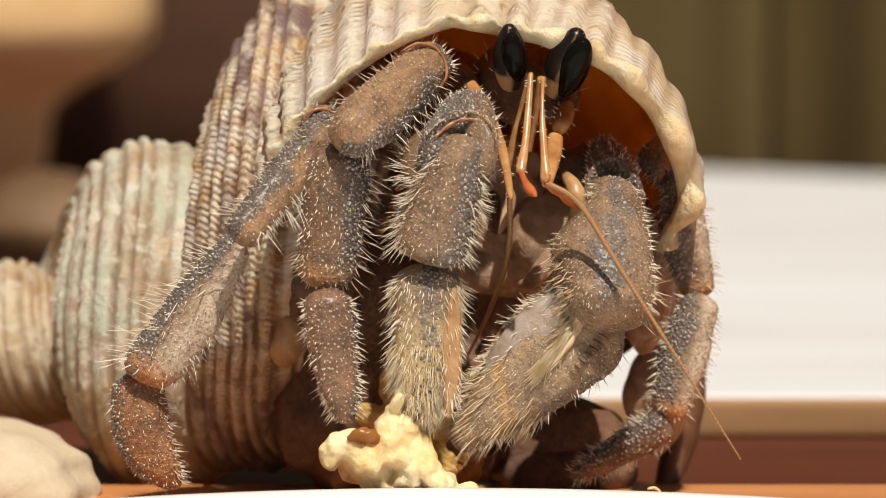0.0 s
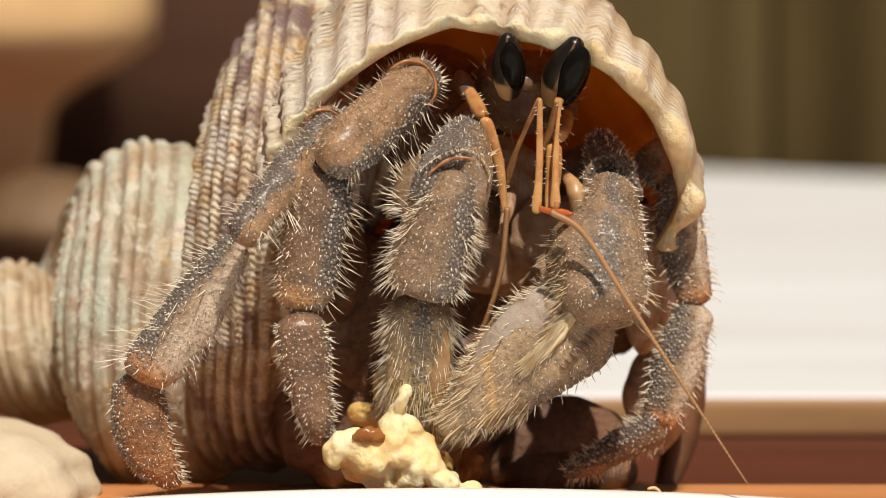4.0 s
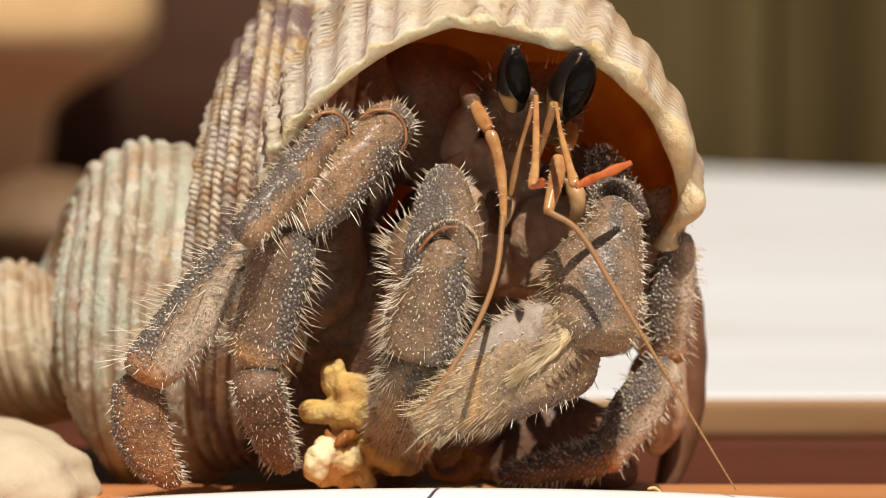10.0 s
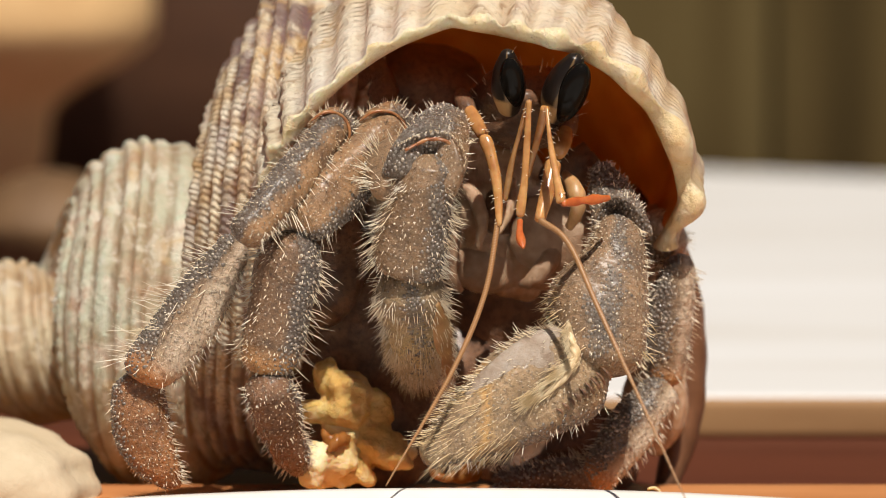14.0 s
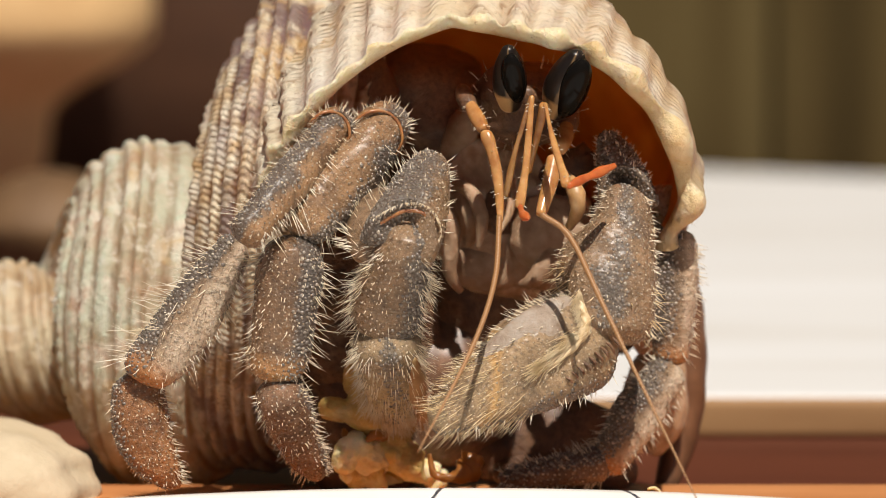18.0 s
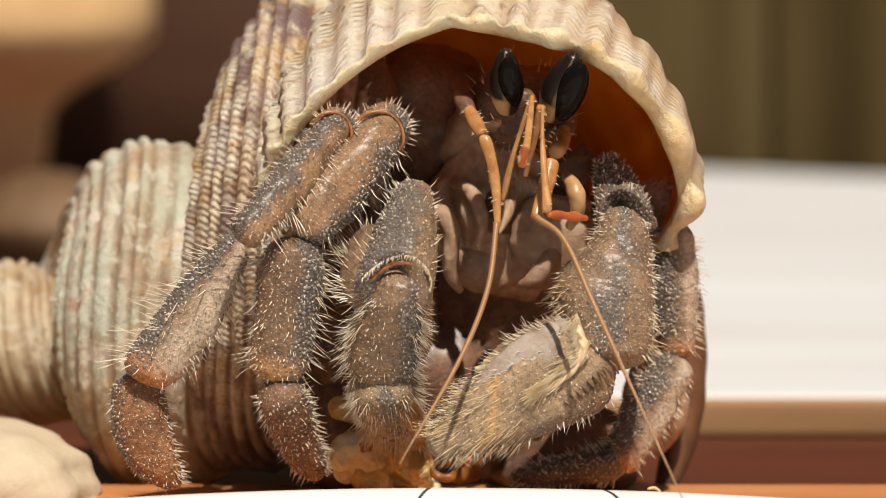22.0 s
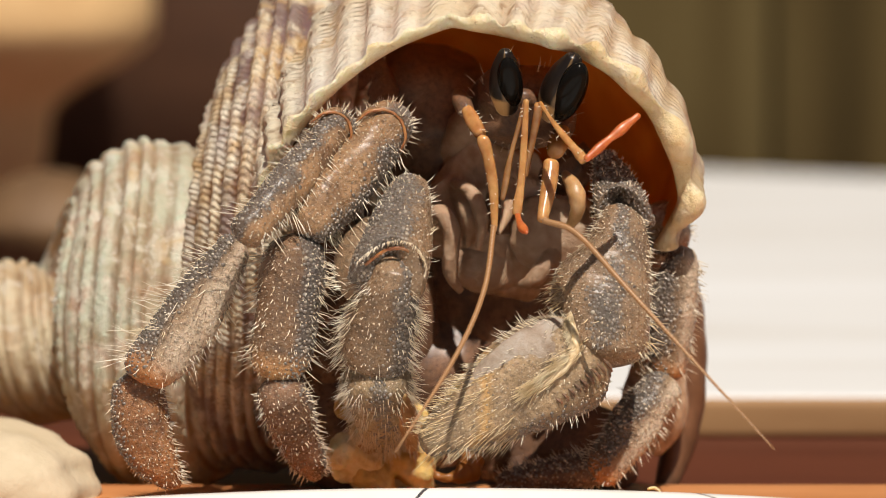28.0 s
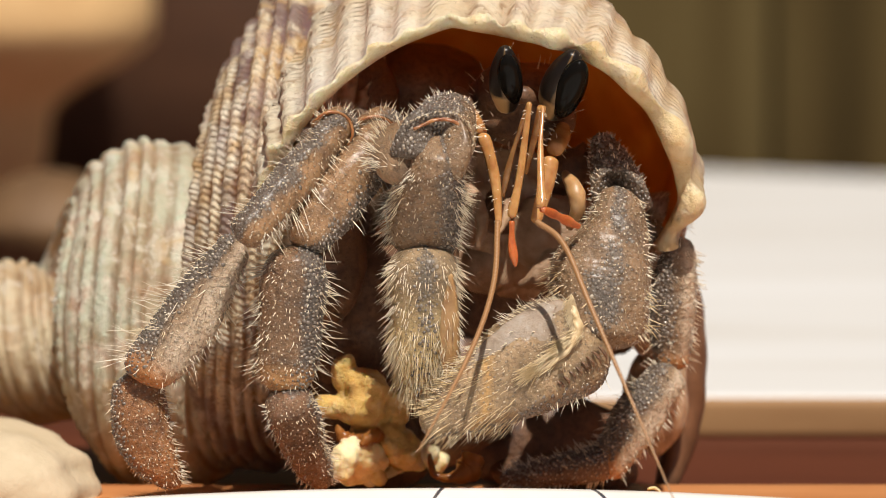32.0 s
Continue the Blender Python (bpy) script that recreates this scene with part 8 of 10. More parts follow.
    walk(eye_l, [
        (0, joint(3.78, -3.00, 23.21, 3.64, -5.00, 26.96)), (1, joint(3.78, -3.00, 23.18, 3.64, -5.00, 26.93)),
        (2, joint(3.78, -3.00, 23.21, 3.64, -5.00, 26.96)), (2.5, joint(3.78, -3.00, 23.15, 3.64, -5.00, 26.90)),
        (3, joint(3.78, -3.00, 23.12, 3.64, -5.00, 26.87)), (3.5, joint(3.75, -3.00, 22.96, 3.61, -5.00, 26.71)),
        (5.5, joint(3.59, -3.00, 22.20, 3.45, -5.00, 25.95)), (6, joint(3.84, -3.00, 22.42, 3.71, -5.00, 26.18)),
        (6.5, joint(3.78, -3.00, 22.33, 3.64, -5.00, 26.08)), (7, joint(3.94, -3.00, 22.30, 3.80, -5.00, 26.05)),
        (7.5, joint(3.84, -3.00, 22.20, 3.71, -5.00, 25.95)), (8, joint(3.84, -3.00, 22.14, 3.71, -5.00, 25.89)),
        (8.5, joint(3.84, -3.00, 22.05, 3.71, -5.00, 25.80)), (9, joint(3.84, -3.00, 22.01, 3.71, -5.00, 25.77)),
        (9.5, joint(4.03, -3.00, 22.14, 3.90, -5.00, 25.89)), (10, joint(4.00, -3.00, 22.05, 3.86, -5.00, 25.80)),
        (10.5, joint(3.84, -3.00, 21.92, 3.71, -5.00, 25.67)), (11, joint(3.84, -3.00, 21.92, 3.71, -5.00, 25.67)),
        (11.5, joint(3.84, -3.00, 21.82, 3.71, -5.00, 25.58)), (12, joint(3.78, -3.00, 21.86, 3.64, -5.00, 25.61)),
        (12.5, joint(3.78, -3.00, 22.05, 3.64, -5.00, 25.80)), (13, joint(3.75, -3.00, 21.95, 3.61, -5.00, 25.70)),
        (13.5, joint(3.66, -3.00, 21.86, 3.52, -5.00, 25.61)), (14, joint(3.69, -3.00, 21.82, 3.55, -5.00, 25.58)),
        (14.5, joint(3.66, -3.00, 21.82, 3.52, -5.00, 25.58)), (16.5, joint(3.69, -3.00, 22.14, 3.55, -5.00, 25.89)),
        (17, joint(3.69, -3.00, 22.20, 3.55, -5.00, 25.95)), (17.5, joint(3.75, -3.00, 22.11, 3.61, -5.00, 25.86)),
        (18, joint(3.75, -3.00, 22.05, 3.61, -5.00, 25.80)), (18.5, joint(3.75, -3.00, 22.20, 3.61, -5.00, 25.95)),
        (19, joint(3.75, -3.00, 22.20, 3.61, -5.00, 25.95)), (19.5, joint(3.75, -3.00, 22.14, 3.61, -5.00, 25.89)),
        (20, joint(3.78, -3.00, 22.11, 3.64, -5.00, 25.86)), (20.5, joint(3.75, -3.00, 22.05, 3.61, -5.00, 25.80)),
        (21, joint(3.75, -3.00, 22.05, 3.61, -5.00, 25.80)), (21.5, joint(3.69, -3.00, 21.95, 3.55, -5.00, 25.70)),
        (22, joint(3.59, -3.00, 21.86, 3.45, -5.00, 25.61)), (22.5, joint(3.59, -3.00, 21.86, 3.45, -5.00, 25.61)),
        (23, joint(3.59, -3.00, 21.82, 3.45, -5.00, 25.58)), (23.5, joint(3.59, -3.00, 21.76, 3.45, -5.00, 25.51)),
        (24, joint(3.59, -3.00, 21.82, 3.45, -5.00, 25.58)), (24.5, joint(3.56, -3.00, 21.82, 3.42, -5.00, 25.58)),
        (25, joint(3.56, -3.00, 21.86, 3.42, -5.00, 25.61)), (25.5, joint(3.56, -3.00, 21.95, 3.42, -5.00, 25.70)),
        (27.5, joint(3.56, -3.00, 21.92, 3.42, -5.00, 25.67)), (28, joint(3.56, -3.00, 21.86, 3.42, -5.00, 25.61)),
        (28.5, joint(3.56, -3.00, 21.92, 3.42, -5.00, 25.67)), (29, joint(3.50, -3.00, 21.86, 3.36, -5.00, 25.61)),
        (29.5, joint(3.50, -3.00, 21.76, 3.36, -5.00, 25.51)), (30, joint(3.50, -3.00, 21.82, 3.36, -5.00, 25.58)),
        (30.5, joint(3.50, -3.00, 21.82, 3.36, -5.00, 25.58)), (31, joint(3.50, -3.00, 21.95, 3.36, -5.00, 25.70)),
        (31.5, joint(3.59, -3.00, 22.20, 3.45, -5.00, 25.95)), (32, joint(3.56, -3.00, 22.01, 3.42, -5.00, 25.77)),])
    walk(eye_r, [
        (0, joint(6.14, -3.00, 22.83, 7.50, -5.00, 26.72)), (1, joint(6.14, -3.00, 22.80, 7.50, -5.00, 26.68)),
        (2, joint(6.14, -3.00, 22.83, 7.50, -5.00, 26.72)), (2.5, joint(6.14, -3.00, 22.77, 7.50, -5.00, 26.65)),
        (3, joint(6.14, -3.00, 22.74, 7.50, -5.00, 26.62)), (3.5, joint(6.11, -3.00, 22.58, 7.47, -5.00, 26.46)),
        (5.5, joint(5.96, -3.00, 21.82, 7.32, -5.00, 25.71)), (6, joint(6.21, -3.00, 22.05, 7.57, -5.00, 25.93)),
        (6.5, joint(6.14, -3.00, 21.95, 7.50, -5.00, 25.83)), (7, joint(6.30, -3.00, 21.92, 7.66, -5.00, 25.80)),
        (7.5, joint(6.21, -3.00, 21.82, 7.57, -5.00, 25.71)), (8, joint(6.21, -3.00, 21.76, 7.57, -5.00, 25.64)),
        (8.5, joint(6.21, -3.00, 21.67, 7.57, -5.00, 25.55)), (9, joint(6.21, -3.00, 21.64, 7.57, -5.00, 25.52)),
        (9.5, joint(6.40, -3.00, 21.76, 7.76, -5.00, 25.64)), (10, joint(6.37, -3.00, 21.67, 7.73, -5.00, 25.55)),
        (10.5, joint(6.21, -3.00, 21.54, 7.57, -5.00, 25.42)), (11, joint(6.21, -3.00, 21.54, 7.57, -5.00, 25.42)),
        (11.5, joint(6.21, -3.00, 21.45, 7.57, -5.00, 25.33)), (12, joint(6.15, -3.00, 21.48, 7.51, -5.00, 25.36)),
        (12.5, joint(6.15, -3.00, 21.67, 7.51, -5.00, 25.55)), (13, joint(6.11, -3.00, 21.57, 7.47, -5.00, 25.45)),
        (13.5, joint(6.02, -3.00, 21.48, 7.38, -5.00, 25.36)), (14, joint(6.05, -3.00, 21.45, 7.41, -5.00, 25.33)),
        (14.5, joint(6.02, -3.00, 21.45, 7.38, -5.00, 25.33)), (16.5, joint(6.05, -3.00, 21.76, 7.41, -5.00, 25.64)),
        (17, joint(6.05, -3.00, 21.82, 7.41, -5.00, 25.71)), (17.5, joint(6.11, -3.00, 21.73, 7.47, -5.00, 25.61)),
        (18, joint(6.11, -3.00, 21.67, 7.47, -5.00, 25.55)), (18.5, joint(6.11, -3.00, 21.82, 7.47, -5.00, 25.71)),
        (19, joint(6.11, -3.00, 21.82, 7.47, -5.00, 25.71)), (19.5, joint(6.11, -3.00, 21.76, 7.47, -5.00, 25.64)),
        (20, joint(6.15, -3.00, 21.73, 7.51, -5.00, 25.61)), (20.5, joint(6.11, -3.00, 21.67, 7.47, -5.00, 25.55)),
        (21, joint(6.11, -3.00, 21.67, 7.47, -5.00, 25.55)), (21.5, joint(6.05, -3.00, 21.57, 7.41, -5.00, 25.45)),
        (22, joint(5.96, -3.00, 21.48, 7.32, -5.00, 25.36)), (22.5, joint(5.96, -3.00, 21.48, 7.32, -5.00, 25.36)),
        (23, joint(5.96, -3.00, 21.45, 7.32, -5.00, 25.33)), (23.5, joint(5.96, -3.00, 21.38, 7.32, -5.00, 25.26)),
        (24, joint(5.96, -3.00, 21.45, 7.32, -5.00, 25.33)), (24.5, joint(5.93, -3.00, 21.45, 7.29, -5.00, 25.33)),
        (25, joint(5.93, -3.00, 21.48, 7.29, -5.00, 25.36)), (25.5, joint(5.93, -3.00, 21.57, 7.29, -5.00, 25.45)),
        (27.5, joint(5.93, -3.00, 21.54, 7.29, -5.00, 25.42)), (28, joint(5.93, -3.00, 21.48, 7.29, -5.00, 25.36)),
        (28.5, joint(5.93, -3.00, 21.54, 7.29, -5.00, 25.42)), (29, joint(5.86, -3.00, 21.48, 7.22, -5.00, 25.36)),
        (29.5, joint(5.86, -3.00, 21.38, 7.22, -5.00, 25.26)), (30, joint(5.86, -3.00, 21.45, 7.22, -5.00, 25.33)),
        (30.5, joint(5.86, -3.00, 21.45, 7.22, -5.00, 25.33)), (31, joint(5.86, -3.00, 21.57, 7.22, -5.00, 25.45)),
        (31.5, joint(5.96, -3.00, 21.82, 7.32, -5.00, 25.71)), (32, joint(5.93, -3.00, 21.64, 7.28, -5.00, 25.52)),])
    walk(head, [
        (0, spot(4.72, 1.00, 23.45)), (1, spot(4.72, 1.00, 23.42)), (2, spot(4.72, 1.00, 23.45)), (2.5, spot(4.72, 1.00, 23.39)),
        (3, spot(4.72, 1.00, 23.36)), (3.5, spot(4.69, 1.00, 23.19)), (5.5, spot(4.53, 1.00, 22.42)), (6, spot(4.79, 1.00, 22.65)),
        (6.5, spot(4.72, 1.00, 22.55)), (7, spot(4.88, 1.00, 22.52)), (7.5, spot(4.79, 1.00, 22.42)), (8, spot(4.79, 1.00, 22.36)),
        (8.5, spot(4.79, 1.00, 22.26)), (9, spot(4.79, 1.00, 22.23)), (9.5, spot(4.98, 1.00, 22.36)), (10, spot(4.95, 1.00, 22.26)),
        (10.5, spot(4.79, 1.00, 22.13)), (11, spot(4.79, 1.00, 22.13)), (11.5, spot(4.79, 1.00, 22.04)), (12, spot(4.72, 1.00, 22.07)),
        (12.5, spot(4.72, 1.00, 22.26)), (13, spot(4.69, 1.00, 22.17)), (13.5, spot(4.59, 1.00, 22.07)), (14, spot(4.63, 1.00, 22.04)),
        (14.5, spot(4.60, 1.00, 22.04)), (16.5, spot(4.63, 1.00, 22.36)), (17, spot(4.63, 1.00, 22.42)), (17.5, spot(4.69, 1.00, 22.33)),
        (18, spot(4.69, 1.00, 22.26)), (18.5, spot(4.69, 1.00, 22.42)), (19, spot(4.69, 1.00, 22.42)), (19.5, spot(4.69, 1.00, 22.36)),
        (20, spot(4.72, 1.00, 22.33)), (20.5, spot(4.69, 1.00, 22.26)), (21, spot(4.69, 1.00, 22.26)), (21.5, spot(4.63, 1.00, 22.17)),
        (22, spot(4.53, 1.00, 22.07)), (22.5, spot(4.53, 1.00, 22.07)), (23, spot(4.53, 1.00, 22.04)), (23.5, spot(4.53, 1.00, 21.97)),
        (24, spot(4.53, 1.00, 22.04)), (24.5, spot(4.50, 1.00, 22.04)), (25, spot(4.50, 1.00, 22.07)), (25.5, spot(4.50, 1.00, 22.17)),
        (27.5, spot(4.50, 1.00, 22.13)), (28, spot(4.50, 1.00, 22.07)), (28.5, spot(4.50, 1.00, 22.13)), (29, spot(4.43, 1.00, 22.07)),
        (29.5, spot(4.43, 1.00, 21.97)), (30, spot(4.43, 1.00, 22.04)), (30.5, spot(4.43, 1.00, 22.04)), (31, spot(4.43, 1.00, 22.17)),
        (31.5, spot(4.53, 1.00, 22.42)), (32, spot(4.50, 1.00, 22.23)),])
    walk(antl_a, [
        (0, joint(1.58, -2.00, 23.56, 2.48, -4.00, 21.97)), (1, joint(1.60, -2.00, 23.53, 2.49, -4.00, 21.93)),
        (2, joint(1.61, -2.00, 23.50, 2.51, -4.00, 21.90)), (2.5, joint(1.63, -2.00, 23.50, 2.53, -4.00, 21.90)),
        (3, joint(1.65, -2.00, 23.50, 2.54, -4.00, 21.90)), (3.5, joint(1.58, -2.00, 23.41, 2.48, -4.00, 21.81)),
        (5.5, joint(1.39, -2.00, 22.52, 2.29, -4.00, 20.92)), (6, joint(1.65, -2.00, 22.77, 2.54, -4.00, 21.17)),
        (6.5, joint(1.58, -2.00, 22.68, 2.48, -4.00, 21.08)), (7, joint(1.68, -2.00, 22.68, 2.57, -4.00, 21.08)),
        (7.5, joint(1.65, -2.00, 22.52, 2.54, -4.00, 20.92)), (8, joint(1.58, -2.00, 22.58, 2.48, -4.00, 20.98)),
        (8.5, joint(1.65, -2.00, 22.42, 2.54, -4.00, 20.83)), (9, joint(1.58, -2.00, 22.36, 2.48, -4.00, 20.76)),
        (9.5, joint(1.84, -2.00, 22.58, 2.73, -4.00, 20.98)), (10, joint(1.80, -2.00, 22.42, 2.70, -4.00, 20.83)),
        (10.5, joint(1.65, -2.00, 22.26, 2.54, -4.00, 20.67)), (11, joint(1.65, -2.00, 22.23, 2.54, -4.00, 20.63)),
        (11.5, joint(1.65, -2.00, 22.14, 2.54, -4.00, 20.54)), (12, joint(1.58, -2.00, 22.17, 2.48, -4.00, 20.57)),
        (12.5, joint(1.58, -2.00, 22.33, 2.48, -4.00, 20.73)), (13, joint(1.55, -2.00, 22.26, 2.45, -4.00, 20.67)),
        (13.5, joint(1.46, -2.00, 22.17, 2.35, -4.00, 20.57)), (14, joint(1.49, -2.00, 22.17, 2.38, -4.00, 20.57)),
        (14.5, joint(1.49, -2.00, 22.07, 2.38, -4.00, 20.48)), (16.5, joint(1.55, -2.00, 22.49, 2.45, -4.00, 20.89)),
        (17, joint(1.49, -2.00, 22.52, 2.38, -4.00, 20.92)), (17.5, joint(1.55, -2.00, 22.49, 2.45, -4.00, 20.89)),
        (18, joint(1.55, -2.00, 22.42, 2.45, -4.00, 20.83)), (18.5, joint(1.55, -2.00, 22.58, 2.45, -4.00, 20.98)),
        (19, joint(1.55, -2.00, 22.58, 2.45, -4.00, 20.98)), (19.5, joint(1.55, -2.00, 22.49, 2.45, -4.00, 20.89)),
        (20, joint(1.58, -2.00, 22.49, 2.48, -4.00, 20.89)), (20.5, joint(1.58, -2.00, 22.36, 2.48, -4.00, 20.76)),
        (21, joint(1.58, -2.00, 22.36, 2.48, -4.00, 20.76)), (21.5, joint(1.49, -2.00, 22.26, 2.38, -4.00, 20.67)),
        (22, joint(1.46, -2.00, 22.17, 2.35, -4.00, 20.57)), (22.5, joint(1.39, -2.00, 22.17, 2.29, -4.00, 20.57)),
        (23, joint(1.39, -2.00, 22.14, 2.29, -4.00, 20.54)), (23.5, joint(1.39, -2.00, 22.07, 2.29, -4.00, 20.48)),
        (24, joint(1.36, -2.00, 22.14, 2.26, -4.00, 20.54)), (24.5, joint(1.36, -2.00, 22.07, 2.26, -4.00, 20.48)),
        (25, joint(1.36, -2.00, 22.14, 2.26, -4.00, 20.54)), (25.5, joint(1.36, -2.00, 22.23, 2.26, -4.00, 20.63)),
        (27.5, joint(1.36, -2.00, 22.23, 2.26, -4.00, 20.63)), (28, joint(1.36, -2.00, 22.17, 2.26, -4.00, 20.57)),
        (28.5, joint(1.36, -2.00, 22.23, 2.26, -4.00, 20.63)), (29, joint(1.30, -2.00, 22.14, 2.19, -4.00, 20.54)),
        (29.5, joint(1.27, -2.00, 22.07, 2.16, -4.00, 20.48)), (30, joint(1.27, -2.00, 22.07, 2.16, -4.00, 20.48)),
        (30.5, joint(1.27, -2.00, 22.14, 2.16, -4.00, 20.54)), (31, joint(1.30, -2.00, 22.23, 2.19, -4.00, 20.63)),
        (31.5, joint(1.39, -2.00, 22.49, 2.29, -4.00, 20.89)), (32, joint(1.39, -2.00, 22.26, 2.29, -4.00, 20.67)),])
    walk(antl_b, [
        (0, joint(2.41, -4.00, 22.21, 3.67, -6.08, 17.61)), (1, joint(2.43, -4.00, 22.17, 3.67, -5.91, 17.50)),
        (2, joint(2.45, -4.00, 22.14, 3.57, -4.49, 17.09)), (2.5, joint(2.46, -4.00, 22.14, 3.57, -4.49, 17.09)),
        (3, joint(2.48, -4.00, 22.14, 3.57, -4.49, 17.08)), (3.5, joint(2.41, -4.00, 22.05, 3.45, -4.50, 16.98)),
        (5.5, joint(2.23, -4.00, 21.17, 3.26, -4.51, 16.10)), (6, joint(2.48, -4.00, 21.42, 3.42, -4.64, 16.35)),
        (6.5, joint(2.42, -4.00, 21.33, 3.30, -4.51, 16.23)), (7, joint(2.51, -4.00, 21.33, 3.41, -4.78, 16.27)),
        (7.5, joint(2.48, -4.00, 21.17, 3.23, -4.51, 16.05)), (8, joint(2.42, -4.00, 21.23, 3.16, -5.30, 16.25)),
        (8.5, joint(2.48, -4.00, 21.08, 3.22, -5.30, 16.10)), (9, joint(2.42, -4.00, 21.01, 3.21, -5.58, 16.12)),
        (9.5, joint(2.67, -4.00, 21.23, 3.39, -5.97, 16.47)), (10, joint(2.64, -4.00, 21.08, 3.30, -5.89, 16.28)),
        (10.5, joint(2.48, -4.00, 20.92, 3.20, -6.32, 16.32)), (11, joint(2.48, -4.00, 20.89, 3.20, -6.24, 16.25)),
        (11.5, joint(2.48, -4.00, 20.79, 3.20, -6.32, 16.19)), (12, joint(2.42, -4.00, 20.82, 3.14, -6.16, 16.15)),
        (12.5, joint(2.42, -4.00, 20.98, 3.20, -6.21, 16.34)), (13, joint(2.38, -4.00, 20.92, 3.11, -5.97, 16.16)),
        (13.5, joint(2.29, -4.00, 20.82, 3.02, -5.87, 16.03)), (14, joint(2.32, -4.00, 20.82, 3.05, -6.16, 16.15)),
        (14.5, joint(2.32, -4.00, 20.73, 3.05, -6.40, 16.17)), (16.5, joint(2.38, -4.00, 21.14, 3.13, -6.65, 16.73)),
        (17, joint(2.32, -4.00, 21.17, 3.07, -5.08, 16.14)), (17.5, joint(2.38, -4.00, 21.14, 3.12, -5.75, 16.30)),
        (18, joint(2.38, -4.00, 21.08, 3.11, -5.97, 16.32)), (18.5, joint(2.38, -4.00, 21.23, 3.12, -5.75, 16.39)),
        (19, joint(2.38, -4.00, 21.23, 3.12, -5.75, 16.39)), (19.5, joint(2.38, -4.00, 21.14, 3.05, -5.78, 16.30)),
        (20, joint(2.42, -4.00, 21.14, 3.20, -6.29, 16.54)), (20.5, joint(2.42, -4.00, 21.01, 3.14, -6.39, 16.45)),
        (21, joint(2.42, -4.00, 21.01, 3.14, -6.32, 16.41)), (21.5, joint(2.32, -4.00, 20.92, 3.05, -5.97, 16.16)),
        (22, joint(2.29, -4.00, 20.82, 2.96, -5.66, 15.94)), (22.5, joint(2.23, -4.00, 20.82, 2.90, -5.52, 15.90)),
        (23, joint(2.23, -4.00, 20.79, 2.91, -5.36, 15.82)), (23.5, joint(2.23, -4.00, 20.73, 2.89, -5.67, 15.85)),
        (24, joint(2.20, -4.00, 20.79, 2.87, -5.36, 15.82)), (24.5, joint(2.20, -4.00, 20.73, 2.88, -5.78, 15.89)),
        (25, joint(2.20, -4.00, 20.79, 2.90, -5.64, 15.91)), (25.5, joint(2.20, -4.00, 20.89, 2.91, -5.33, 15.91)),
        (27.5, joint(2.20, -4.00, 20.89, 2.81, -4.52, 15.75)), (28, joint(2.20, -4.00, 20.82, 2.81, -4.52, 15.69)),
        (28.5, joint(2.20, -4.00, 20.89, 2.80, -4.52, 15.75)), (29, joint(2.13, -4.00, 20.79, 2.81, -4.52, 15.66)),
        (29.5, joint(2.10, -4.00, 20.73, 2.75, -4.53, 15.60)), (30, joint(2.10, -4.00, 20.73, 2.75, -4.53, 15.60)),
        (30.5, joint(2.10, -4.00, 20.79, 2.69, -4.53, 15.65)), (31, joint(2.13, -4.00, 20.89, 2.79, -4.52, 15.75)),
        (31.5, joint(2.23, -4.00, 21.14, 2.89, -4.51, 16.01)), (32, joint(2.23, -4.00, 20.92, 3.03, -5.43, 15.98)),])
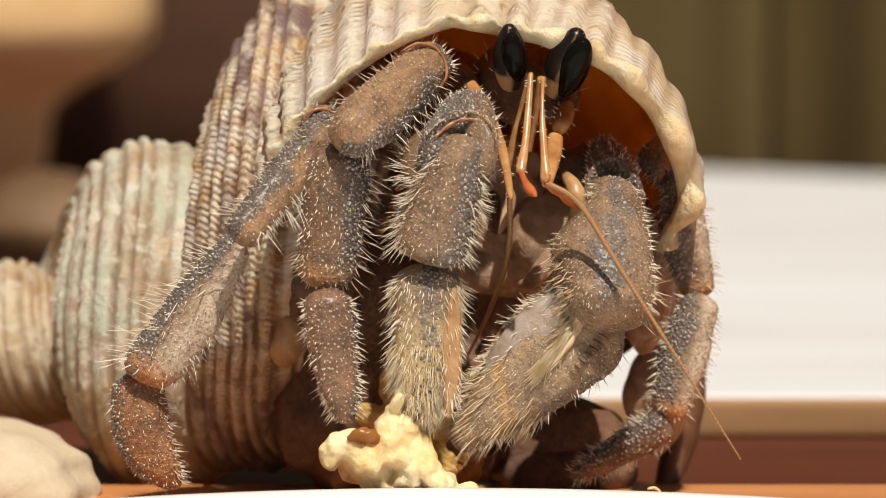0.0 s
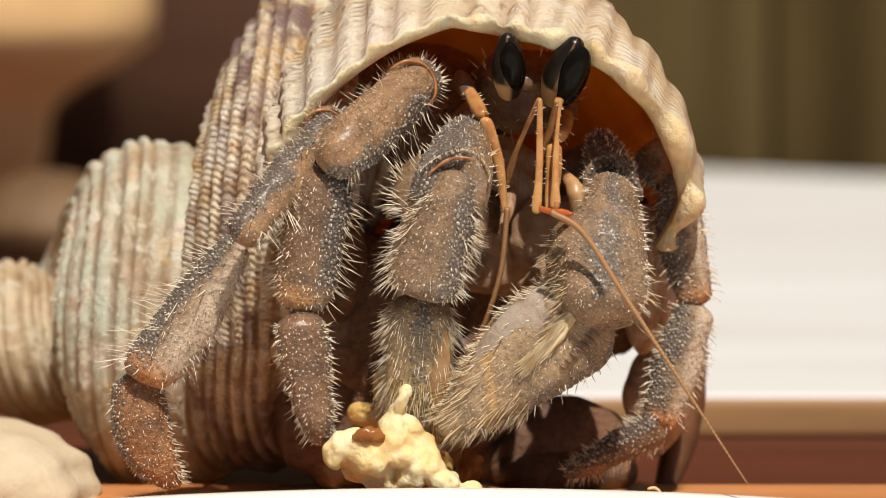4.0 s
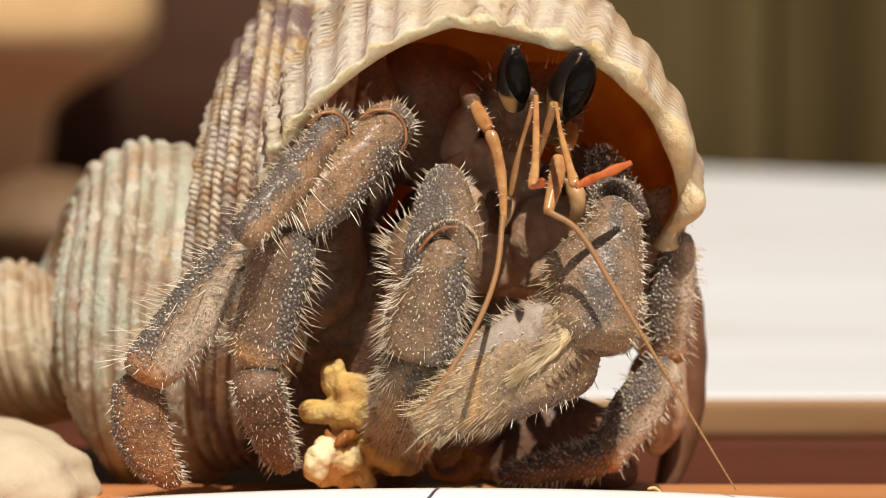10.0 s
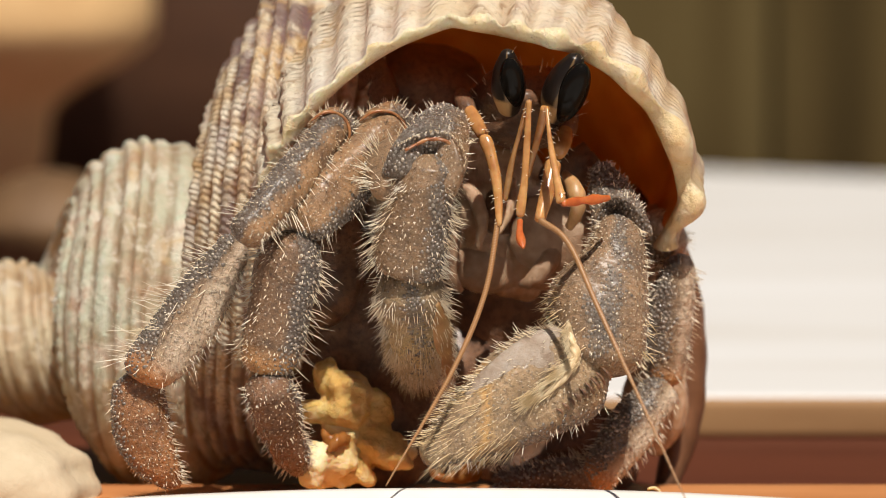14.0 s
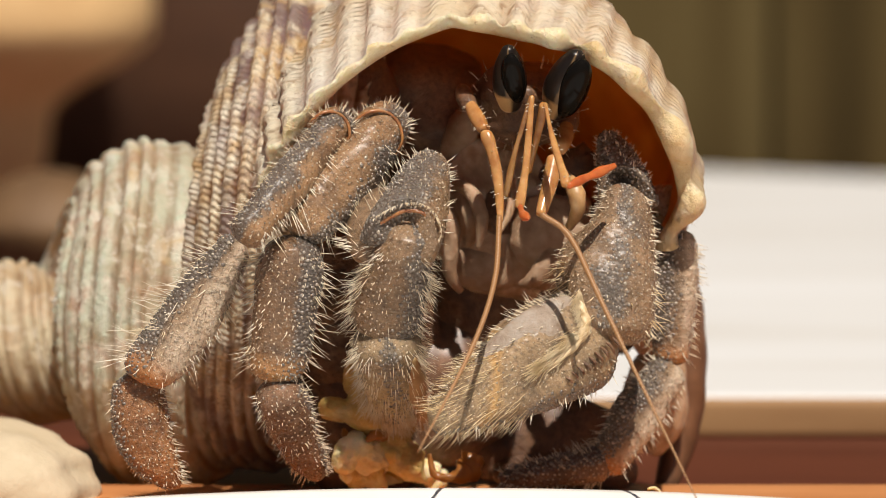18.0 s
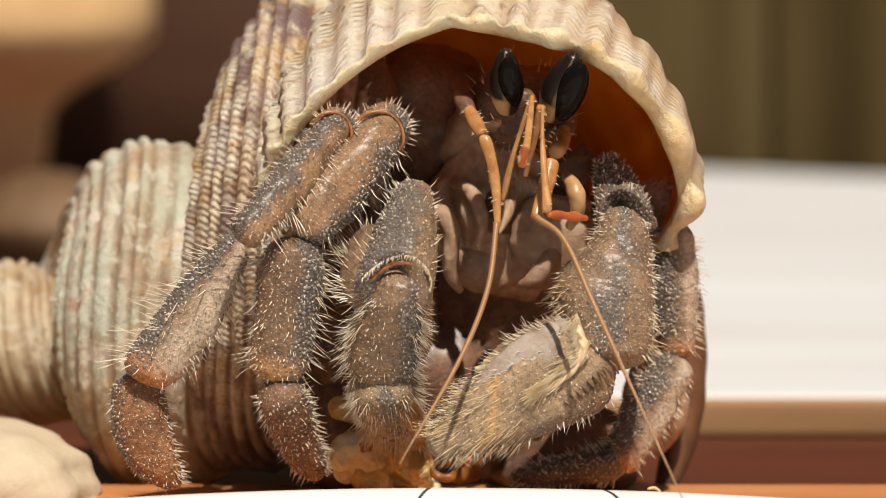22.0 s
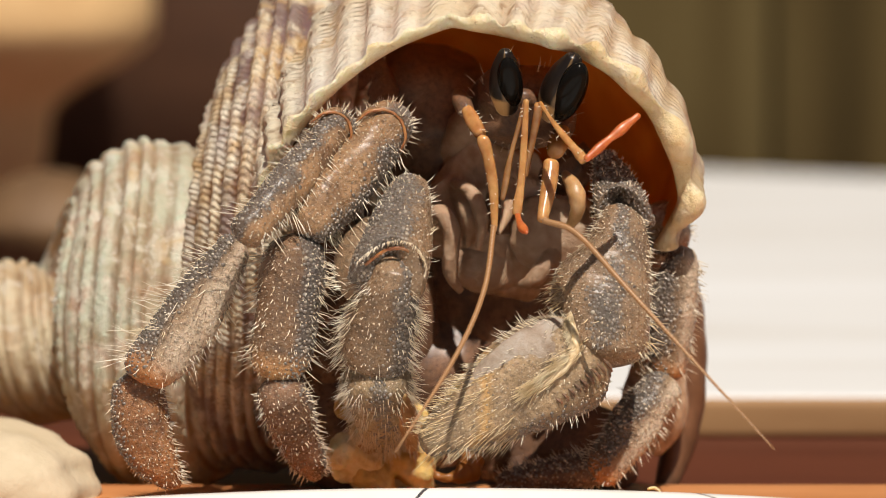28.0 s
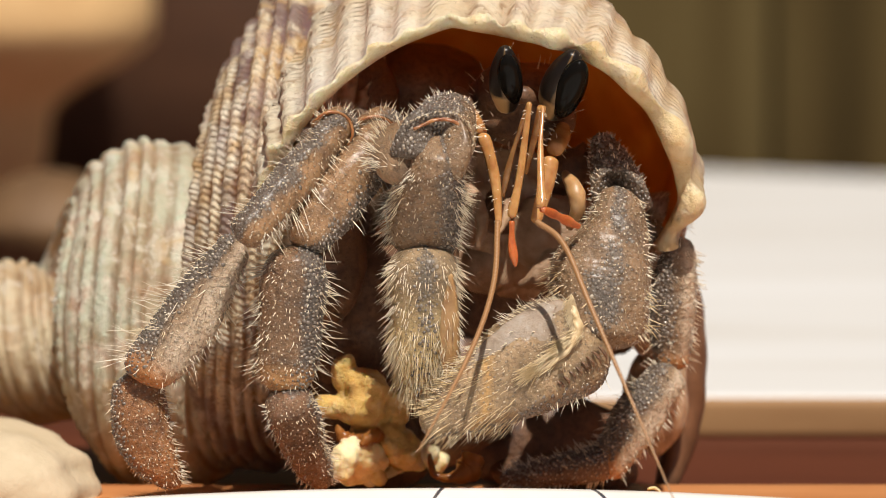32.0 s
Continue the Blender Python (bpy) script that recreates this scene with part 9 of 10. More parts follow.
    walk(antr_a, [
        (0, joint(6.97, -1.00, 22.29, 6.31, -4.00, 20.62)), (1, joint(6.97, -1.00, 22.26, 6.31, -4.00, 20.59)),
        (2, joint(6.97, -1.00, 22.29, 6.31, -4.00, 20.62)), (2.5, joint(6.97, -1.00, 22.23, 6.31, -4.00, 20.56)),
        (3, joint(6.97, -1.00, 22.20, 6.31, -4.00, 20.52)), (3.5, joint(6.94, -1.00, 22.04, 6.28, -4.00, 20.37)),
        (5.5, joint(6.78, -1.00, 21.27, 6.12, -4.00, 19.60)), (6, joint(7.03, -1.00, 21.50, 6.37, -4.00, 19.82)),
        (6.5, joint(6.97, -1.00, 21.40, 6.31, -4.00, 19.73)), (7, joint(7.13, -1.00, 21.37, 6.47, -4.00, 19.70)),
        (7.5, joint(7.04, -1.00, 21.27, 6.37, -4.00, 19.60)), (8, joint(7.04, -1.00, 21.21, 6.37, -4.00, 19.54)),
        (8.5, joint(7.04, -1.00, 21.12, 6.37, -4.00, 19.44)), (9, joint(7.04, -1.00, 21.08, 6.37, -4.00, 19.41)),
        (9.5, joint(7.23, -1.00, 21.21, 6.57, -4.00, 19.54)), (10, joint(7.20, -1.00, 21.12, 6.53, -4.00, 19.44)),
        (10.5, joint(7.04, -1.00, 20.99, 6.38, -4.00, 19.31)), (11, joint(7.04, -1.00, 20.99, 6.38, -4.00, 19.31)),
        (11.5, joint(7.04, -1.00, 20.89, 6.38, -4.00, 19.22)), (12, joint(6.97, -1.00, 20.92, 6.31, -4.00, 19.25)),
        (12.5, joint(6.97, -1.00, 21.12, 6.31, -4.00, 19.44)), (13, joint(6.94, -1.00, 21.02, 6.28, -4.00, 19.34)),
        (13.5, joint(6.85, -1.00, 20.92, 6.18, -4.00, 19.25)), (14, joint(6.88, -1.00, 20.89, 6.22, -4.00, 19.22)),
        (14.5, joint(6.85, -1.00, 20.89, 6.18, -4.00, 19.22)), (16.5, joint(6.88, -1.00, 21.21, 6.22, -4.00, 19.54)),
        (17, joint(6.88, -1.00, 21.27, 6.22, -4.00, 19.60)), (17.5, joint(6.94, -1.00, 21.18, 6.28, -4.00, 19.50)),
        (18, joint(6.94, -1.00, 21.12, 6.28, -4.00, 19.44)), (18.5, joint(6.94, -1.00, 21.27, 6.28, -4.00, 19.60)),
        (19, joint(6.94, -1.00, 21.27, 6.28, -4.00, 19.60)), (19.5, joint(6.94, -1.00, 21.21, 6.28, -4.00, 19.54)),
        (20, joint(6.97, -1.00, 21.18, 6.31, -4.00, 19.50)), (20.5, joint(6.94, -1.00, 21.12, 6.28, -4.00, 19.44)),
        (21, joint(6.94, -1.00, 21.12, 6.28, -4.00, 19.44)), (21.5, joint(6.88, -1.00, 21.02, 6.22, -4.00, 19.34)),
        (22, joint(6.78, -1.00, 20.92, 6.12, -4.00, 19.25)), (22.5, joint(6.78, -1.00, 20.92, 6.12, -4.00, 19.25)),
        (23, joint(6.78, -1.00, 20.89, 6.12, -4.00, 19.22)), (23.5, joint(6.78, -1.00, 20.83, 6.12, -4.00, 19.15)),
        (24, joint(6.78, -1.00, 20.89, 6.12, -4.00, 19.22)), (24.5, joint(6.75, -1.00, 20.89, 6.09, -4.00, 19.22)),
        (25, joint(6.75, -1.00, 20.92, 6.09, -4.00, 19.25)), (25.5, joint(6.75, -1.00, 21.02, 6.09, -4.00, 19.34)),
        (27.5, joint(6.75, -1.00, 20.99, 6.09, -4.00, 19.31)), (28, joint(6.75, -1.00, 20.92, 6.09, -4.00, 19.25)),
        (28.5, joint(6.75, -1.00, 20.99, 6.09, -4.00, 19.31)), (29, joint(6.69, -1.00, 20.92, 6.03, -4.00, 19.25)),
        (29.5, joint(6.69, -1.00, 20.83, 6.03, -4.00, 19.15)), (30, joint(6.69, -1.00, 20.89, 6.03, -4.00, 19.22)),
        (30.5, joint(6.69, -1.00, 20.89, 6.03, -4.00, 19.22)), (31, joint(6.69, -1.00, 21.02, 6.02, -4.00, 19.34)),
        (31.5, joint(6.78, -1.00, 21.27, 6.12, -4.00, 19.60)), (32, joint(6.75, -1.00, 21.08, 6.09, -4.00, 19.41)),])
    walk(antr_b, [
        (0, joint(6.24, -4.00, 20.76, 5.69, -7.04, 18.22)), (1, joint(6.24, -4.00, 20.73, 6.25, -6.17, 17.37)),
        (2, joint(6.24, -4.00, 20.76, 6.26, -5.98, 17.29)), (2.5, joint(6.24, -4.00, 20.70, 6.11, -5.64, 17.05)),
        (3, joint(6.24, -4.00, 20.67, 5.98, -4.91, 16.78)), (3.5, joint(6.21, -4.00, 20.51, 5.95, -5.27, 16.73)),
        (5.5, joint(6.06, -4.00, 19.75, 5.86, -6.27, 16.47)), (6, joint(6.31, -4.00, 19.97, 5.87, -5.53, 16.31)),
        (6.5, joint(6.25, -4.00, 19.88, 5.79, -6.18, 16.56)), (7, joint(6.40, -4.00, 19.85, 5.71, -6.46, 16.77)),
        (7.5, joint(6.31, -4.00, 19.75, 5.61, -6.77, 16.96)), (8, joint(6.31, -4.00, 19.69, 5.51, -6.97, 17.13)),
        (8.5, joint(6.31, -4.00, 19.60, 5.65, -6.69, 16.71)), (9, joint(6.31, -4.00, 19.57, 5.79, -6.22, 16.28)),
        (9.5, joint(6.50, -4.00, 19.69, 5.78, -6.21, 16.43)), (10, joint(6.47, -4.00, 19.60, 5.77, -6.59, 16.63)),
        (10.5, joint(6.31, -4.00, 19.47, 5.64, -6.75, 16.64)), (11, joint(6.31, -4.00, 19.47, 5.52, -6.71, 16.64)),
        (11.5, joint(6.31, -4.00, 19.38, 5.57, -6.65, 16.48)), (12, joint(6.25, -4.00, 19.41, 5.62, -6.44, 16.30)),
        (12.5, joint(6.25, -4.00, 19.60, 5.59, -6.03, 16.21)), (13, joint(6.22, -4.00, 19.50, 5.54, -6.11, 16.18)),
        (13.5, joint(6.12, -4.00, 19.41, 5.43, -6.22, 16.15)), (14, joint(6.15, -4.00, 19.38, 5.32, -6.16, 16.12)),
        (14.5, joint(6.12, -4.00, 19.38, 5.29, -6.30, 16.21)), (16.5, joint(6.15, -4.00, 19.69, 5.19, -6.23, 16.51)),
        (17, joint(6.15, -4.00, 19.75, 5.16, -6.24, 16.59)), (17.5, joint(6.22, -4.00, 19.66, 5.27, -6.29, 16.52)),
        (18, joint(6.22, -4.00, 19.60, 5.38, -6.32, 16.44)), (18.5, joint(6.22, -4.00, 19.75, 5.35, -6.25, 16.56)),
        (19, joint(6.22, -4.00, 19.75, 5.31, -6.43, 16.70)), (19.5, joint(6.22, -4.00, 19.69, 5.27, -6.36, 16.60)),
        (20, joint(6.25, -4.00, 19.66, 5.22, -6.23, 16.50)), (20.5, joint(6.22, -4.00, 19.60, 5.27, -6.36, 16.51)),
        (21, joint(6.22, -4.00, 19.60, 5.31, -6.38, 16.51)), (21.5, joint(6.15, -4.00, 19.50, 5.21, -6.34, 16.40)),
        (22, joint(6.06, -4.00, 19.41, 5.10, -6.31, 16.29)), (22.5, joint(6.06, -4.00, 19.41, 5.21, -6.24, 16.20)),
        (23, joint(6.06, -4.00, 19.38, 5.32, -6.20, 16.12)), (23.5, joint(6.06, -4.00, 19.31, 5.32, -6.31, 16.13)),
        (24, joint(6.06, -4.00, 19.38, 5.32, -6.20, 16.12)), (24.5, joint(6.03, -4.00, 19.38, 5.28, -6.45, 16.30)),
        (25, joint(6.03, -4.00, 19.41, 5.25, -6.60, 16.47)), (25.5, joint(6.03, -4.00, 19.50, 5.29, -6.42, 16.40)),
        (27.5, joint(6.03, -4.00, 19.47, 5.44, -6.18, 16.17)), (28, joint(6.03, -4.00, 19.41, 5.47, -6.21, 16.12)),
        (28.5, joint(6.03, -4.00, 19.47, 5.40, -6.21, 16.20)), (29, joint(5.97, -4.00, 19.41, 5.31, -6.43, 16.30)),
        (29.5, joint(5.97, -4.00, 19.31, 5.16, -6.51, 16.31)), (30, joint(5.97, -4.00, 19.38, 5.00, -6.36, 16.29)),
        (30.5, joint(5.97, -4.00, 19.38, 5.00, -6.47, 16.38)), (31, joint(5.97, -4.00, 19.50, 5.00, -6.40, 16.45)),
        (31.5, joint(6.06, -4.00, 19.75, 5.07, -5.50, 16.18)), (32, joint(6.03, -4.00, 19.57, 5.12, -5.56, 16.00)),])
    walk(whip_l, [
        (0, joint(3.67, -6.00, 17.73, 0.20, 3.52, 5.09)), (1, joint(3.67, -6.00, 17.63, -0.46, 2.63, 4.56)),
        (2, joint(3.61, -6.00, 17.07, -0.46, 3.31, 4.46)), (3, joint(3.61, -6.00, 17.01, -0.29, 3.44, 4.44)),
        (6, joint(3.39, -6.00, 16.60, 0.17, -20.00, 9.11)), (7, joint(3.39, -6.00, 16.51, 3.50, -21.01, 10.42)),
        (8, joint(3.14, -6.00, 16.45, -2.27, -17.47, 6.37)), (9, joint(3.21, -6.00, 16.29, -3.14, -13.25, 3.27)),
        (10, joint(3.30, -6.00, 16.41, -1.59, -17.77, 6.41)), (11, joint(3.21, -6.00, 16.35, -3.09, -10.89, 2.25)),
        (12, joint(3.14, -6.00, 16.26, -3.08, -11.52, 2.36)), (13, joint(3.11, -6.00, 16.29, -3.01, -12.19, 2.63)),
        (14, joint(3.05, -6.00, 16.26, -3.08, -11.70, 2.39)), (17, joint(3.05, -6.00, 16.35, -2.48, -10.94, 1.95)),
        (18, joint(3.11, -6.00, 16.45, -1.31, -16.62, 5.03)), (19, joint(3.11, -6.00, 16.54, -1.15, -16.95, 5.39)),
        (20, joint(3.21, -6.00, 16.63, -2.32, -11.10, 2.28)), (21, joint(3.14, -6.00, 16.51, -2.34, -9.86, 1.76)),
        (22, joint(2.96, -6.00, 16.10, -2.27, -15.79, 4.30)), (23, joint(2.90, -6.00, 16.01, -3.14, -13.56, 3.01)),
        (24, joint(2.87, -6.00, 16.01, -3.58, -9.07, 1.47)), (25, joint(2.90, -6.00, 16.07, -2.26, -15.88, 4.31)),
        (28, joint(2.80, -6.00, 15.88, -2.49, -16.84, 5.07)), (29, joint(2.80, -6.00, 15.82, -0.99, -19.20, 7.23)),
        (30, joint(2.77, -6.00, 15.57, -1.59, -18.50, 6.23)), (31, joint(2.80, -6.00, 15.73, -1.88, -18.48, 6.53)),
        (32, joint(3.02, -6.00, 16.16, -1.30, -17.02, 5.10)),])
    walk(whip_r, [
        (0, joint(5.71, -8.50, 18.48, 15.90, -11.82, 4.05)), (1, joint(6.24, -8.50, 17.70, 16.34, -11.83, 3.21)),
        (2, joint(6.24, -8.50, 17.63, 16.65, -11.85, 3.38)), (3, joint(5.94, -8.50, 17.24, 16.43, -11.82, 3.04)),
        (6, joint(5.84, -8.50, 16.72, 13.49, -17.32, 3.05)), (7, joint(5.71, -8.50, 17.08, 10.44, -19.09, 3.36)),
        (8, joint(5.53, -8.50, 17.39, 10.84, -18.15, 3.20)), (9, joint(5.77, -8.50, 16.62, 15.86, -11.88, 2.13)),
        (10, joint(5.77, -8.50, 16.94, 15.69, -11.88, 2.33)), (11, joint(5.53, -8.50, 16.94, 14.01, -14.34, 2.21)),
        (12, joint(5.62, -8.50, 16.62, 14.79, -13.98, 2.16)), (13, joint(5.53, -8.50, 16.54, 14.05, -15.79, 2.48)),
        (14, joint(5.32, -8.50, 16.47, 12.62, -17.60, 2.81)), (17, joint(5.16, -8.50, 16.94, 7.98, -20.19, 3.58)),
        (18, joint(5.38, -8.50, 16.78, 13.32, -16.05, 2.53)), (19, joint(5.32, -8.50, 17.03, 8.94, -19.74, 3.46)),
        (20, joint(5.22, -8.50, 16.84, 11.70, -17.69, 2.82)), (21, joint(5.32, -8.50, 16.84, 12.68, -16.70, 2.65)),
        (22, joint(5.11, -8.50, 16.62, 12.50, -17.17, 2.73)), (23, joint(5.32, -8.50, 16.47, 12.65, -17.57, 2.80)),
        (24, joint(5.32, -8.50, 16.47, 13.52, -16.46, 2.60)), (25, joint(5.25, -8.50, 16.78, 13.60, -15.32, 2.41)),
        (28, joint(5.47, -8.50, 16.47, 17.28, -16.09, 5.25)), (29, joint(5.32, -8.50, 16.62, 14.47, -16.07, 3.14)),
        (30, joint(5.02, -8.50, 16.62, 11.51, -19.11, 3.67)), (31, joint(5.01, -8.50, 16.78, 13.07, -17.31, 3.35)),
        (32, joint(5.11, -8.50, 16.40, 11.96, -18.18, 2.91)),])
    walk(nul_l_a, [
        (0, joint(4.86, -5.00, 24.33, 3.69, -3.29, 19.13)), (1, joint(5.14, -5.00, 24.36, 3.68, -3.65, 19.13)),
        (2, joint(6.28, -5.00, 19.90, 3.75, -0.11, 18.87)), (3, joint(5.77, -5.00, 22.77, 3.72, -1.52, 18.89)),
        (6, joint(5.18, -5.00, 23.08, 3.77, -2.51, 18.27)), (7, joint(5.21, -5.00, 23.33, 3.85, -3.21, 18.21)),
        (8, joint(5.05, -5.00, 23.24, 3.75, -3.32, 18.06)), (9, joint(5.02, -5.00, 22.96, 3.76, -2.96, 17.90)),
        (10, joint(5.14, -5.00, 23.08, 3.91, -3.14, 17.95)), (11, joint(4.99, -5.00, 22.93, 3.76, -3.08, 17.81)),
        (12, joint(4.99, -5.00, 22.77, 3.70, -2.92, 17.74)), (13, joint(4.86, -5.00, 22.96, 3.66, -3.06, 17.84)),
        (14, joint(4.77, -5.00, 22.83, 3.60, -3.05, 17.72)), (17, joint(4.90, -5.00, 23.15, 3.60, -2.97, 18.09)),
        (18, joint(4.93, -5.00, 23.08, 3.66, -3.16, 17.95)), (19, joint(4.86, -5.00, 23.18, 3.66, -2.99, 18.09)),
        (20, joint(4.99, -5.00, 23.08, 3.69, -3.04, 18.00)), (21, joint(4.99, -5.00, 23.08, 3.66, -3.20, 17.95)),
        (22, joint(4.93, -5.00, 23.02, 3.50, -3.59, 17.80)), (23, joint(4.71, -5.00, 22.87, 3.50, -3.14, 17.72)),
        (24, joint(4.65, -5.00, 22.83, 3.50, -3.04, 17.72)), (25, joint(4.71, -5.00, 22.83, 3.47, -3.02, 17.75)),
        (28, joint(4.62, -5.00, 22.87, 3.47, -3.04, 17.75)), (29, joint(4.77, -5.00, 22.71, 3.41, -2.83, 17.73)),
        (30, joint(4.87, -5.00, 22.46, 3.42, -2.49, 17.67)), (31, joint(4.87, -5.00, 22.62, 3.42, -2.54, 17.80)),
        (32, joint(4.80, -5.00, 22.71, 3.48, -2.53, 17.86)),])
    walk(nul_l_b, [
        (0, joint(4.86, -5.00, 24.33, 4.23, -8.64, 19.10)), (1, joint(5.14, -5.00, 24.36, 4.76, -8.57, 19.07)),
        (2, joint(6.28, -5.00, 19.90, 4.19, -10.73, 17.97)), (3, joint(5.77, -5.00, 22.77, 5.16, -5.59, 16.43)),
        (6, joint(5.18, -5.00, 23.08, 5.13, -9.75, 18.80)), (7, joint(5.21, -5.00, 23.33, 5.05, -9.20, 18.50)),
        (8, joint(5.05, -5.00, 23.24, 4.76, -9.80, 19.02)), (9, joint(5.02, -5.00, 22.96, 4.77, -9.31, 18.24)),
        (10, joint(5.14, -5.00, 23.08, 4.89, -9.31, 18.36)), (11, joint(4.99, -5.00, 22.93, 4.88, -9.66, 18.54)),
        (12, joint(4.99, -5.00, 22.77, 4.35, -7.63, 16.97)), (13, joint(4.86, -5.00, 22.96, 4.34, -8.04, 17.35)),
        (14, joint(4.77, -5.00, 22.83, 4.27, -5.60, 16.48)), (17, joint(4.90, -5.00, 23.15, 4.33, -8.77, 18.00)),
        (18, joint(4.93, -5.00, 23.08, 4.21, -7.09, 17.08)), (19, joint(4.86, -5.00, 23.18, 4.61, -9.52, 18.65)),
        (20, joint(4.99, -5.00, 23.08, 4.27, -5.59, 16.75)), (21, joint(4.99, -5.00, 23.08, 4.18, -8.29, 17.65)),
        (22, joint(4.93, -5.00, 23.02, 4.28, -10.44, 19.71)), (23, joint(4.71, -5.00, 22.87, 4.01, -8.98, 17.90)),
        (24, joint(4.65, -5.00, 22.83, 4.04, -7.88, 17.15)), (25, joint(4.71, -5.00, 22.83, 4.02, -5.74, 16.51)),
        (28, joint(4.62, -5.00, 22.87, 4.09, -5.59, 16.52)), (29, joint(4.77, -5.00, 22.71, 4.19, -8.17, 17.18)),
        (30, joint(4.87, -5.00, 22.46, 4.09, -5.62, 16.14)), (31, joint(4.87, -5.00, 22.62, 4.03, -5.62, 16.30)),
        (32, joint(4.80, -5.00, 22.71, 3.81, -5.59, 16.41)),])
    walk(nul_l_c, [
        (0, joint(4.23, -8.64, 19.10, 4.92, -10.85, 17.92)), (1, joint(4.76, -8.57, 19.07, 5.28, -9.99, 16.95)),
        (2, joint(4.19, -10.73, 17.97, 4.40, -12.54, 16.10)), (3, joint(5.15, -5.59, 16.34, 7.24, -7.11, 16.58)),
        (6, joint(5.13, -9.75, 18.80, 4.64, -12.29, 18.50)), (7, joint(5.05, -9.20, 18.50, 5.59, -11.71, 18.87)),
        (8, joint(4.76, -9.80, 19.02, 5.42, -12.19, 19.79)), (9, joint(4.77, -9.31, 18.24, 5.47, -11.68, 19.05)),
        (10, joint(4.89, -9.31, 18.36, 5.43, -11.80, 18.88)), (11, joint(4.88, -9.66, 18.54, 5.12, -12.17, 19.19)),
        (12, joint(4.35, -7.63, 16.97, 4.82, -9.96, 15.90)), (13, joint(4.34, -8.04, 17.35, 4.60, -10.43, 16.35)),
        (14, joint(4.24, -5.60, 16.19, 4.29, -7.84, 14.85)), (17, joint(4.33, -8.77, 18.00, 5.16, -10.89, 19.26)),
        (18, joint(4.21, -7.09, 17.08, 4.55, -9.62, 16.58)), (19, joint(4.61, -9.52, 18.65, 5.07, -11.98, 19.38)),
        (20, joint(4.24, -5.59, 16.50, 4.41, -7.93, 15.39)), (21, joint(4.18, -8.29, 17.65, 4.74, -10.83, 17.73)),
        (22, joint(4.28, -10.44, 19.71, 4.38, -12.80, 20.80)), (23, joint(4.01, -8.98, 17.90, 4.42, -11.55, 17.83)),
        (24, joint(4.04, -7.88, 17.15, 4.29, -10.34, 16.34)), (25, joint(4.02, -5.74, 16.51, 4.10, -7.96, 15.18)),
        (28, joint(4.09, -5.59, 16.50, 4.50, -8.02, 15.65)), (29, joint(4.19, -8.17, 17.18, 5.02, -10.60, 16.83)),
        (30, joint(4.03, -5.62, 15.56, 4.30, -7.75, 14.10)), (31, joint(3.93, -5.62, 15.56, 4.20, -7.83, 14.23)),
        (32, joint(3.78, -5.59, 16.19, 3.92, -5.88, 13.61)),])
    walk(nul_r_a, [
        (0, joint(5.48, -5.00, 24.11, 4.79, -3.13, 19.75)), (1, joint(6.64, -5.00, 23.24, 4.81, -2.38, 19.66)),
        (2, joint(6.75, -5.00, 19.74, 4.85, -0.59, 19.55)), (3, joint(6.77, -5.00, 22.52, 4.82, -1.77, 19.55)),
        (6, joint(5.55, -5.00, 23.02, 4.87, -2.61, 18.92)), (7, joint(7.02, -5.00, 21.77, 4.98, -1.90, 18.73)),
        (8, joint(6.18, -5.00, 22.46, 4.87, -2.44, 18.62)), (9, joint(5.96, -5.00, 22.65, 4.87, -2.81, 18.52)),
        (10, joint(6.18, -5.00, 22.68, 5.02, -2.83, 18.55)), (11, joint(5.93, -5.00, 22.46, 4.87, -2.65, 18.41)),
        (12, joint(5.77, -5.00, 22.46, 4.81, -2.71, 18.35)), (13, joint(5.74, -5.00, 22.62, 4.77, -2.81, 18.46)),
        (14, joint(5.68, -5.00, 22.46, 4.71, -2.76, 18.33)), (17, joint(5.61, -5.00, 22.77, 4.71, -2.63, 18.70)),
        (18, joint(5.61, -5.00, 22.62, 4.78, -2.61, 18.54)), (19, joint(5.64, -5.00, 22.77, 4.78, -2.62, 18.69)),
        (20, joint(5.61, -5.00, 22.77, 4.80, -2.75, 18.61)), (21, joint(5.61, -5.00, 22.71, 4.77, -2.76, 18.55)),
        (22, joint(5.46, -5.00, 22.52, 4.61, -2.77, 18.36)), (23, joint(5.49, -5.00, 22.46, 4.62, -2.73, 18.32)),
        (24, joint(5.36, -5.00, 22.46, 4.62, -2.69, 18.32)), (25, joint(5.30, -5.00, 22.46, 4.59, -2.63, 18.35)),
        (28, joint(5.33, -5.00, 22.65, 4.58, -2.95, 18.37)), (29, joint(5.68, -5.00, 22.40, 4.52, -2.69, 18.35)),
        (30, joint(5.55, -5.00, 22.30, 4.52, -2.55, 18.31)), (31, joint(5.52, -5.00, 22.46, 4.52, -2.58, 18.44)),
        (32, joint(5.49, -5.00, 22.46, 4.59, -2.45, 18.49)),])
